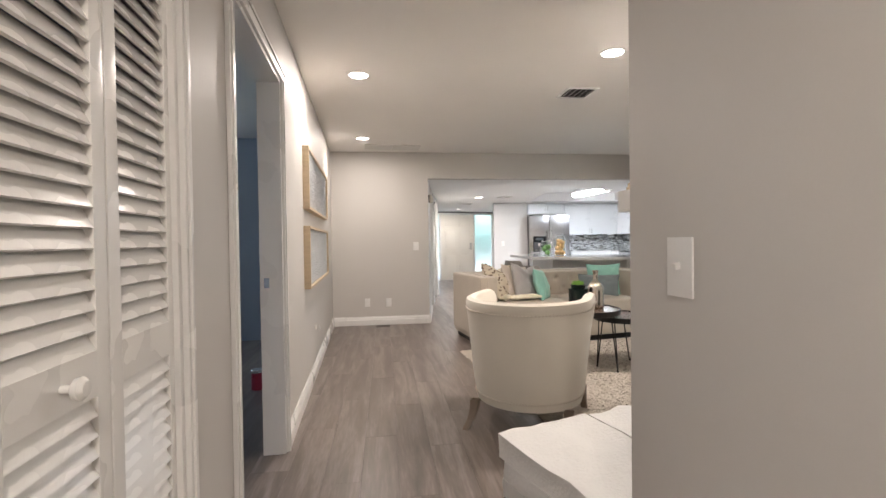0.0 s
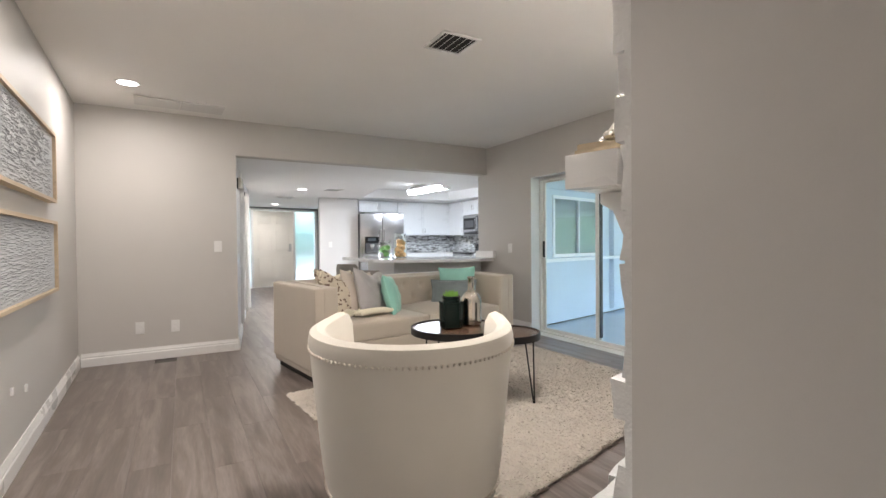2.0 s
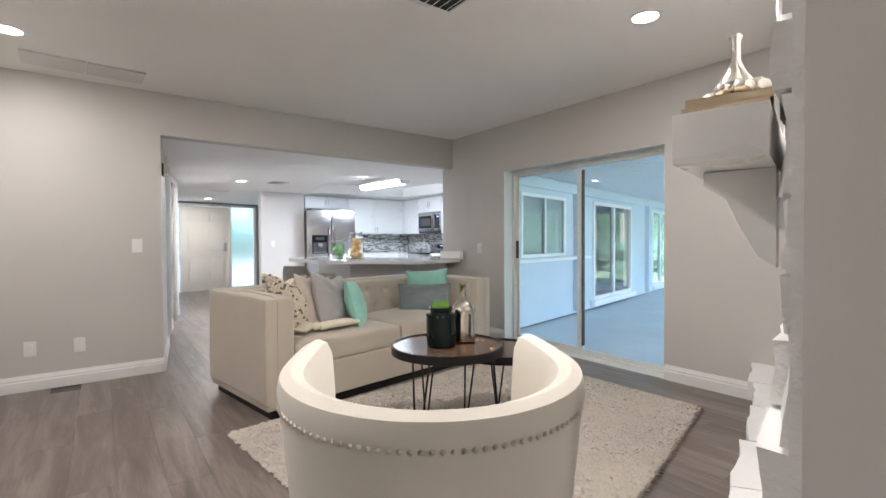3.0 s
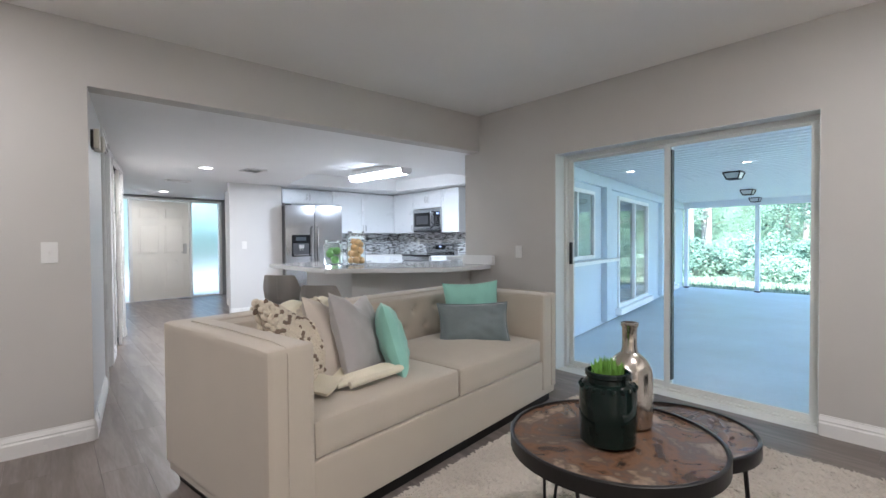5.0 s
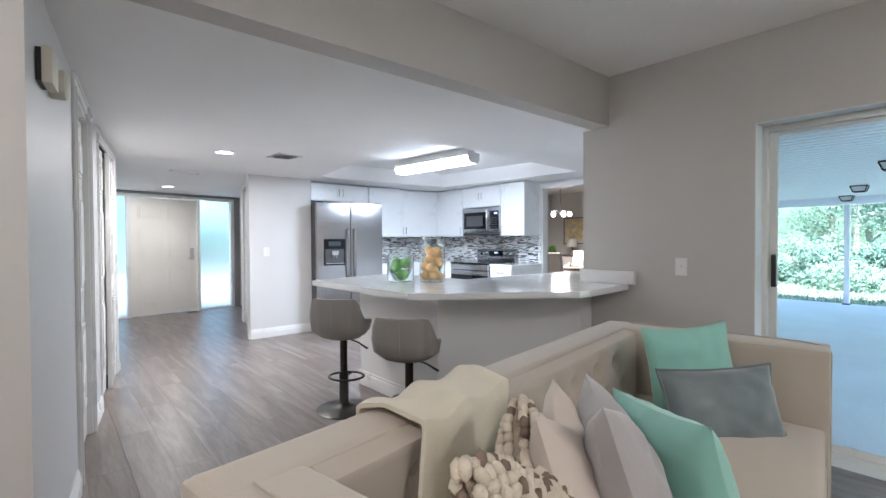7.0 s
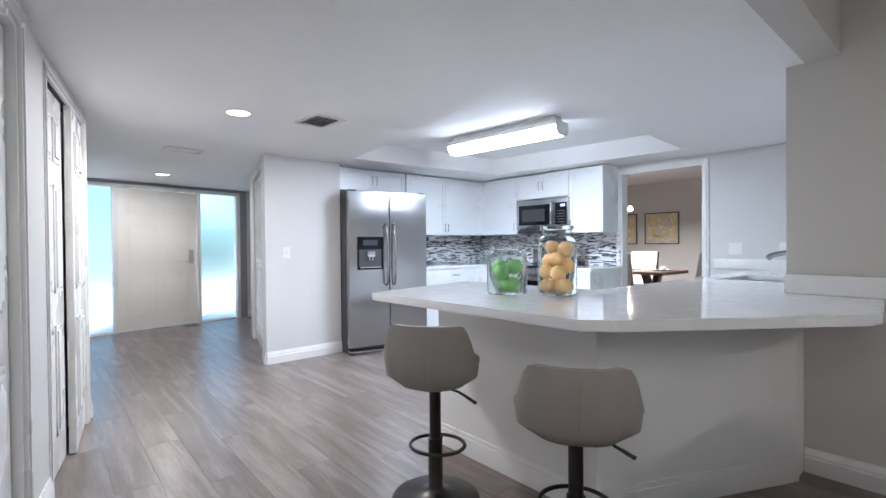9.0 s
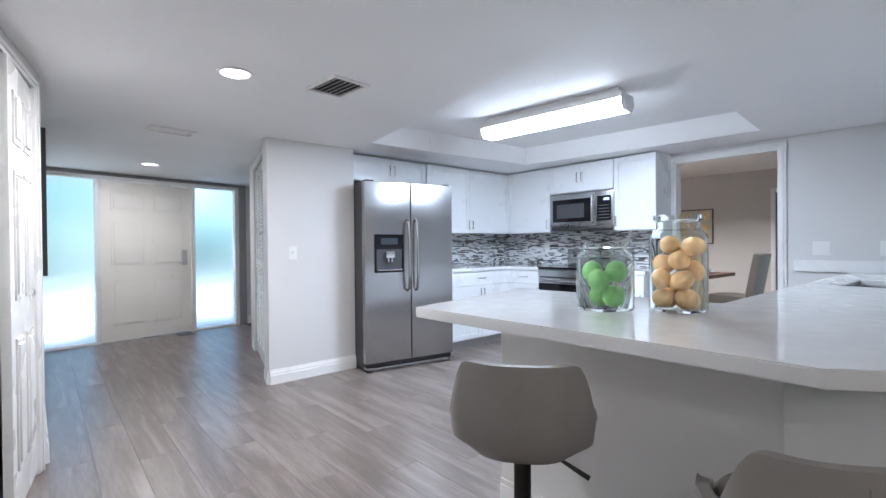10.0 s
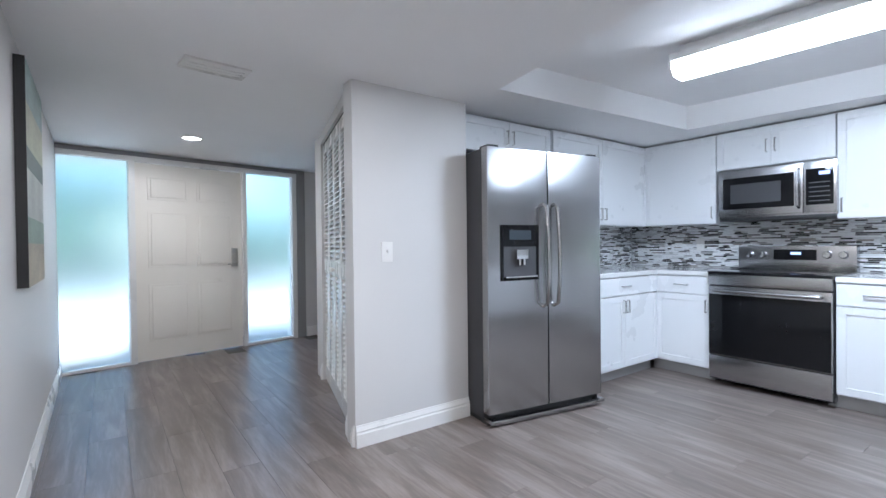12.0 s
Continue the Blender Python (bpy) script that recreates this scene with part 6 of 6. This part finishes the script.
# bar stools
TAUPE = surface("taupe_leatherette", (0.285, 0.262, 0.238), 0.5, var=0.08, scale=4, fine=220, bump=0.08, depth=0.001)
STL = surface("gunmetal", (0.06, 0.055, 0.05), 0.35, metal=0.9, var=0.15)
stool = thing("bar_stool", pose(2.655, 8.04, 0, 0, 0, -53) @ Matrix.Diagonal((1, 1, 0.955, 1)), "taupe bucket bar stool on a dark pedestal", "bar stool", "stools at the bar")
bm = bmesh.new()
cols = []
for i in range(49):
    s = -1 + 2 * i / 48
    a = s * radians(118)
    k = abs(s)
    top = 0.885 if k < 0.40 else 0.885 - 0.145 * min(1, (k - 0.40) / 0.16) ** 1.5 - 0.05 * max(0, (k - 0.56) / 0.44)
    flare = 0.035 * max(0, math.sin(min(1, max(0, (k - 0.35) / 0.5)) * math.pi))
    col = []
    for side, off in (("o", 0.0), ("i", -0.035)):
        zs = (0.565, 0.58, 0.63, 0.70, top - 0.03, top - 0.006) if side == "o" else (top - 0.006, top - 0.03, 0.70, 0.66)
        rs_ = (0.13, 0.175, 0.215, 0.225, 0.228, 0.224)
        for q, z in enumerate(zs):
            r = (rs_[q] + (flare if q >= 2 else 0)) if side == "o" else (0.19 + flare * 0.8 + (0.005 if q == 0 else 0))
            z = min(z, top)
            sx_, cy_ = math.sin(a), math.cos(a)
            col.append(bm.verts.new((r * 0.86 * math.copysign(abs(sx_) ** 0.75, sx_), -r * 0.9 * math.copysign(abs(cy_) ** 0.8, cy_), z)))
    cols.append(col)
for a, b in zip(cols, cols[1:]):
    for j in range(len(a) - 1):
        bm.faces.new((a[j], a[j + 1], b[j + 1], b[j]))
bm.faces.new(cols[0]), bm.faces.new(cols[-1][::-1])
bk = part("backrest", bm, TAUPE, stool, "", True)
bm = bmesh.new()
tube(bm, [(0, -0.194, 0.63), (0, -0.203, 0.70), (0, -0.206, 0.78), (0, -0.206, 0.85)], 0.0025, 6)
part("seam", bm, TAUPE, bk)
bm = bmesh.new()
lathe(bm, [(0.05, 0.56), (0.12, 0.562), (0.16, 0.59), (0.165, 0.655), (0.15, 0.675), (0.001, 0.68)], 36)
for v in bm.verts:
    v.co.y = v.co.y * 1.0 + (0.03 if v.co.y > 0 else 0)
part("seat", bm, TAUPE, stool, "", True)
bm = bmesh.new()
lathe(bm, [(0.20, 0.0), (0.205, 0.008), (0.19, 0.016), (0.10, 0.03), (0.045, 0.045), (0.034, 0.06), (0.034, 0.30), (0.027, 0.302), (0.027, 0.555), (0.06, 0.562)], 40)
part("pedestal", bm, STL, stool, "", True)
bm = bmesh.new()
pts = [(0.13 * math.sin(2 * math.pi * k / 28), 0.045 + 0.115 * math.cos(2 * math.pi * k / 28), 0.245) for k in range(29)]
tube(bm, pts, 0.009, 8)
tube(bm, [(0, 0.03, 0.245), (0, 0.16, 0.245)], 0.008, 6)
part("footrest", bm, STL, stool, "", True)
bm = bmesh.new()
tube(bm, [(0.03, 0, 0.555), (0.12, -0.02, 0.535), (0.20, -0.03, 0.49)], [0.006, 0.006, 0.009], 8)
part("lever", bm, BLACKP, stool, "", True)
copy_thing(stool, pose(2.74, 7.34, 0, 0, 0, -53) @ Matrix.Diagonal((1, 1, 0.93, 1)))

# entry wall art: abstract bands
art = thing("canvas_print", pose(1.494, 11.34, 0.985, 0, 0, 91.1), "abstract canvas with grey green and tan bands", "picture")
ARTS = [surface("art_%d" % i, c, 0.6, var=0.3, scale=3, fine=30, bump=0.05, stretch=(1, 1, 3)) for i, c in enumerate(((0.42, 0.37, 0.28), (0.28, 0.36, 0.30), (0.50, 0.52, 0.48), (0.16, 0.20, 0.18), (0.42, 0.44, 0.32), (0.28, 0.38, 0.36)))]
zz = 0.0
for i, hh in enumerate((0.2, 0.12, 0.22, 0.1, 0.2, 0.19)):
    boxpart("band", (0, -0.0385, zz, 0.80, 0.0, zz + hh), ARTS[i], art, "painted colour band")
    zz += hh
boxpart("edge", (-0.006, -0.04, 0, 0, 0, zz), BLACKP, art, "dark canvas edge")

# ---- dining room ----
DARKW = surface("dark_walnut", (0.09, 0.05, 0.032), 0.4, var=0.25, scale=5, fine=60, stretch=(0.3, 1, 1))
dt = thing("dining_table", pose(8.4, 10.25, 0), "dark walnut trestle dining table", "dining table")
boxpart("tabletop", (-0.45, -0.95, 0.71, 0.45, 0.95, 0.755), DARKW, dt, bevel=0.005)
for y in (-0.6, 0.6):
    bm = bmesh.new()
    for s in (-1, 1):
        box(bm, -0.05, -0.05, 0, 0.05, 0.05, 0.76, m=pose(-0.02, y, 0.0) @ Matrix(((1, 0, 0.55 * s, -0.2 * s), (0, 1, 0, 0), (0, 0, 0.93, 0), (0, 0, 0, 1))))
    part("trestle", bm, DARKW, dt)
boxpart("stretcher", (-0.03, -0.6, 0.3, 0.03, 0.6, 0.36), DARKW, dt)
OATM = surface("oatmeal_linen", (0.42, 0.38, 0.33), 0.85, var=0.06, scale=5, fine=400, bump=0.2, sheen=0.3)
dc = thing("dining_chair", pose(8.45, 9.22, 0), "oatmeal upholstered high-back dining chair", "dining chair", "dining chairs")
part("seat", cushion_bm(-0.23, -0.22, 0.36, 0.23, 0.25, 0.48, 0.02, 0.03, 4), OATM, dc, "", True)
bm = cushion_bm(-0.23, -0.045, 0.0, 0.23, 0.045, 0.66, 0.0, 0.025, 5)
part("backrest", bm, OATM, dc, "", True, pose(0, -0.235, 0.38, 10))
for x in (-0.19, 0.19):
    for y in (-0.19, 0.2):
        boxpart("leg", (x - 0.02, y - 0.02, 0, x + 0.02, y + 0.02, 0.37), DARKW, dc, "dark wooden leg")
for x, y, r in ((8.02, 9.88, -90), (8.82, 10.13, 90)):
    copy_thing(dc, pose(x, y, 0, 0, 0, r))
CHINA = surface("white_china", (0.8, 0.8, 0.78), 0.15, var=0.02, bump=0)
pl0 = thing("place_setting", pose(8.55, 9.55, 0.755), "white cup and saucer on a dark mat", "tableware", "place settings")
boxpart("mat", (-0.14, -0.1, 0.0, 0.14, 0.1, 0.006), BLACKP, pl0)
bm = bmesh.new()
lathe(bm, [(0.04, 0.006), (0.085, 0.014), (0.088, 0.018), (0.03, 0.012)], 24)
part("saucer", bm, CHINA, pl0, "", True)
bm = bmesh.new()
lathe(bm, [(0.022, 0.014), (0.038, 0.03), (0.043, 0.065), (0.04, 0.065), (0.03, 0.03)], 24)
part("cup", bm, CHINA, pl0, "", True)
copy_thing(pl0, pose(8.5, 10.0, 0.755))
GOLD = surface("gold_abstract", (0.80, 0.60, 0.22), 0.4, metal=0.0, var=0.5, scale=9, fine=30, bump=0.3)
PALE = surface("pale_canvas", (0.55, 0.52, 0.46), 0.6, var=0.2, scale=7, fine=40)
rgold = random.Random(14)
for y in (10.30, 11.17):
    pc = thing("gold_painting", pose(11.0, y + 0.70, 1.15, 0, 0, EAST) @ Matrix.Diagonal((1.13, 1, 1.18, 1)), "abstract gold and grey painting in a dark frame", "picture", "dining pictures")
    bm = bmesh.new()
    for a, b, c, d in ((0, 0.018, 0, 0.56), (0.602, 0.62, 0, 0.56), (0.018, 0.602, 0, 0.018), (0.018, 0.602, 0.542, 0.56)):
        box(bm, a, -0.03, c, b, 0, d)
    part("frame", bm, DARKW, pc)
    boxpart("canvas", (0.016, -0.02, 0.016, 0.604, -0.004, 0.544), PALE, pc)
    bm = bmesh.new()
    for k in range(190):
        x, z = rgold.uniform(0.05, 0.55), rgold.choice((0.12, 0.27, 0.42)) + rgold.gauss(0, 0.035)
        z = min(0.5, max(0.04, z))
        box(bm, x, -0.0235, z, x + rgold.uniform(0.012, 0.04), -0.0195, z + rgold.uniform(0.015, 0.04))
    part("gold_strokes", bm, GOLD, pc, "gold paint strokes")
    pc.children[-1]["kind"] = "stuff"
sb = thing("sideboard", pose(10.65, 11.75, 0), "cream sideboard with a dark top", "sideboard")
boxpart("body", (-0.3, -0.55, 0.06, 0.3, 0.55, 0.86), PALE, sb, bevel=0.006)
boxpart("top", (-0.32, -0.57, 0.86, 0.32, 0.57, 0.89), DARKW, sb, "dark walnut top", bevel=0.004)
for y in (-0.27, 0.27):
    boxpart("door", (-0.315, y - 0.25, 0.1, -0.3, y + 0.25, 0.82), PALE, sb, bevel=0.004)
lp = thing("table_lamp", pose(10.65, 11.42, 0.89), "table lamp with a pale drum shade", "lamp")
bm = bmesh.new()
lathe(bm, [(0.06, 0), (0.07, 0.01), (0.05, 0.08), (0.03, 0.16), (0.012, 0.2)], 20)
part("base", bm, MERC, lp, "", True)
bm = bmesh.new()
lathe(bm, [(0.13, 0.2), (0.11, 0.38)], 28, cap=False)
part("shade", bm, PALE, lp, "pale fabric shade", True)
fp = thing("green_plant", pose(10.6, 11.95, 0.89), "bowl of bright green leaves on the sideboard", "plant")
bm = bmesh.new()
lathe(bm, [(0.06, 0), (0.1, 0.05), (0.11, 0.08), (0.09, 0.07)], 20)
part("bowl", bm, DARKW, fp, "", True)
v, f = leaf_cloud([(0, 0, 0.14, 0.1), (0.05, 0.04, 0.13, 0.08)], 260, 0.035, random.Random(3))
me = bpy.data.meshes.new("leaves")
me.from_pydata(v, [], f)
me.materials.append(SPROUT)
o = new("leaves", me)
o.parent = fp
chd = thing("chandelier", pose(8.6, 10.3, -0.13), "chrome chandelier with lit globe shades", "chandelier")
bm = bmesh.new()
tube(bm, [(0, 0, 2.57), (0, 0, 1.92)], 0.01, 8)
lathe(bm, [(0.001, 1.86), (0.03, 1.88), (0.02, 1.95), (0.001, 1.97)], 16)
part("stem", bm, CHROME, chd, "", True)
for k in range(5):
    a = 6.283 * k / 5 + 0.3
    bm = bmesh.new()
    tube(bm, [(0.02 * math.cos(a), 0.02 * math.sin(a), 1.9), (0.1 * math.cos(a), 0.1 * math.sin(a), 1.96), (0.17 * math.cos(a), 0.17 * math.sin(a), 1.93)], 0.007, 6)
    arm = part("arm", bm, CHROME, chd, "", True)
    bm = bmesh.new()
    lathe(bm, [(0.015, 0.04), (0.035, 0.025), (0.045, -0.005), (0.038, -0.035), (0.02, -0.05), (0.001, -0.053)], 18)
    part("globe", bm, glow("globe_glow%d" % k, (1.0, 0.92, 0.8), 1.5), arm, "glowing glass globe", True, pose(0.17 * math.cos(a), 0.17 * math.sin(a), 1.89))
dmo = thing("door_3", pose(10.998, 9.4, 0, 0, 0, EAST), "dark slate doorway with white casing beyond the dining table", "door", kind="structure")
boxpart("slab", (0.07, -0.012, 0.0, 0.85, 0.0, 2.03), surface("slate_door_paint", (0.09, 0.11, 0.14), 0.5), dmo, bevel=0.003)
bm = bmesh.new()
for a, b, c, d in ((0, 0.07, 0, 2.1), (0.85, 0.92, 0, 2.1), (0.07, 0.85, 2.03, 2.1)):
    box(bm, a, -0.02, c, b, 0, d, bevel=0.003)
part("frame", bm, TRIM, dmo)
mke, _ = along((6.5, 11.5), (6.5, 6.96))
casing(mke, 11.5 - 9.16, 11.5 - 8.24, 2.02, w=0.05)

# ---- plank floor ----


def plank_material():
    m, nt, p = shader("grey_oak_plank")
    co = node(nt, "TexCoord")
    info = node(nt, "ObjectInfo")
    geo = node(nt, "NewGeometry")
    rnd = node(nt, "Math")
    rnd.operation = "ADD"
    nt.links.new(info.outputs["Random"], rnd.inputs[0])
    nt.links.new(geo.outputs["Random Per Island"], rnd.inputs[1])
    fr_ = node(nt, "Math")
    fr_.operation = "FRACT"
    nt.links.new(rnd.outputs[0], fr_.inputs[0])
    cmb = node(nt, "CombineXYZ")
    for k in range(3):
        nt.links.new(rnd.outputs[0], cmb.inputs[k])
    off = nt.nodes.new("ShaderNodeVectorMath")
    off.operation = "MULTIPLY_ADD"
    off.inputs[1].default_value = (31.0, 47.0, 11.0)
    nt.links.new(cmb.outputs[0], off.inputs[0])
    nt.links.new(co.outputs["Object"], off.inputs[2])
    mp = node(nt, "Mapping", Scale=(9.0, 0.9, 1.0))
    nt.links.new(off.outputs[0], mp.inputs["Vector"])
    a = node(nt, "TexNoise", Scale=1.2, Detail=5.0, Distortion=0.9)
    b = node(nt, "TexNoise", Scale=9.0, Detail=6.0, Distortion=0.4)
    nt.links.new(mp.outputs["Vector"], a.inputs["Vector"])
    nt.links.new(mp.outputs["Vector"], b.inputs["Vector"])
    s = node(nt, "Math")
    s.operation = "MULTIPLY_ADD"
    s.inputs[1].default_value = 0.45
    nt.links.new(b.outputs["Fac"], s.inputs[0])
    nt.links.new(a.outputs["Fac"], s.inputs[2])
    s2 = node(nt, "Math")
    s2.operation = "MULTIPLY_ADD"
    s2.inputs[1].default_value = 0.10
    nt.links.new(fr_.outputs[0], s2.inputs[0])
    nt.links.new(s.outputs[0], s2.inputs[2])
    r = node(nt, "ValToRGB")
    cr = r.color_ramp
    cr.elements[0].position, cr.elements[0].color = 0.43, (0.098, 0.078, 0.067, 1)
    cr.elements[1].position, cr.elements[1].color = 1.0, (0.275, 0.23, 0.207, 1)
    e = cr.elements.new(0.74)
    e.color = (0.17, 0.138, 0.121, 1)
    nt.links.new(s2.outputs[0], r.inputs["Fac"])
    nt.links.new(r.outputs["Color"], p.inputs["Base Color"])
    rr_ = node(nt, "MapRange")
    rr_.inputs["To Min"].default_value, rr_.inputs["To Max"].default_value = 0.24, 0.42
    nt.links.new(b.outputs["Fac"], rr_.inputs["Value"])
    nt.links.new(rr_.outputs[0], p.inputs["Roughness"])
    bp = node(nt, "Bump", Strength=0.12, Distance=0.001)
    nt.links.new(b.outputs["Fac"], bp.inputs["Height"])
    nt.links.new(bp.outputs["Normal"], p.inputs["Normal"])
    return m


PLANK = plank_material()
floor = tagged(new("floor"), "grey-brown wood-look plank flooring", "floor", kind="structure")
PWID, PLEN = 0.19, 1.22
pm = bpy.data.meshes.new("plank")
g = 0.0003
pm_v = [(x, y, z) for z, e in ((-0.012, 0.0), (-0.0008, 0.0), (0.0, 0.0005)) for x, y in ((g + e, g + e), (PWID - g - e, g + e), (PWID - g - e, PLEN - g - e), (g + e, PLEN - g - e))]
pm_f = [(8, 9, 10, 11)] + [(4 * q + k, 4 * q + (k + 1) % 4, 4 * q + 4 + (k + 1) % 4, 4 * q + 4 + k) for q in range(2) for k in range(4)]
pm.from_pydata(pm_v, [], pm_f)
pm.materials.append(PLANK)
count = 0
restv, restf = [], []
for i in range(-20, 60):
    x = i * PWID
    shift = (i * 0.43) % 1.0 * PLEN
    for j in range(-3, 13):
        y = j * PLEN + shift
        if y > 13.9 or y + PLEN < -1.6 or (x > 1.2 and y + PLEN < 1.6) or (x < -0.3 and y + PLEN < 0.9) or (x < 0.4 and y > 6.6) or x < -3.7:
            continue
        if y < 6.9 and x > 4.33 and y + PLEN < 6.9:
            continue
        if x > 4.2 and y < 6.47 + 0.2219 * max(0.0, x + PWID - 4.452):
            continue
        near = -0.6 < x < 4.2 and 1.0 < y < 13.6 and not (x < 0.8 and y > 7.2)
        if near and count < 300:
            o = new("plank", pm)
            o.parent = floor
            o.matrix_basis = Matrix.Translation((x, y, 0))
            count += 1
        else:
            k0 = len(restv)
            restv += [(vx + x, vy + y, vz) for vx, vy, vz in pm_v]
            restf += [tuple(k0 + q for q in f) for f in pm_f]
me = bpy.data.meshes.new("plank_rest")
me.from_pydata(restv, [], restf)
me.materials.append(PLANK)
o = new("plank_rest", me)
o.parent = floor
o["kind"] = "stuff"
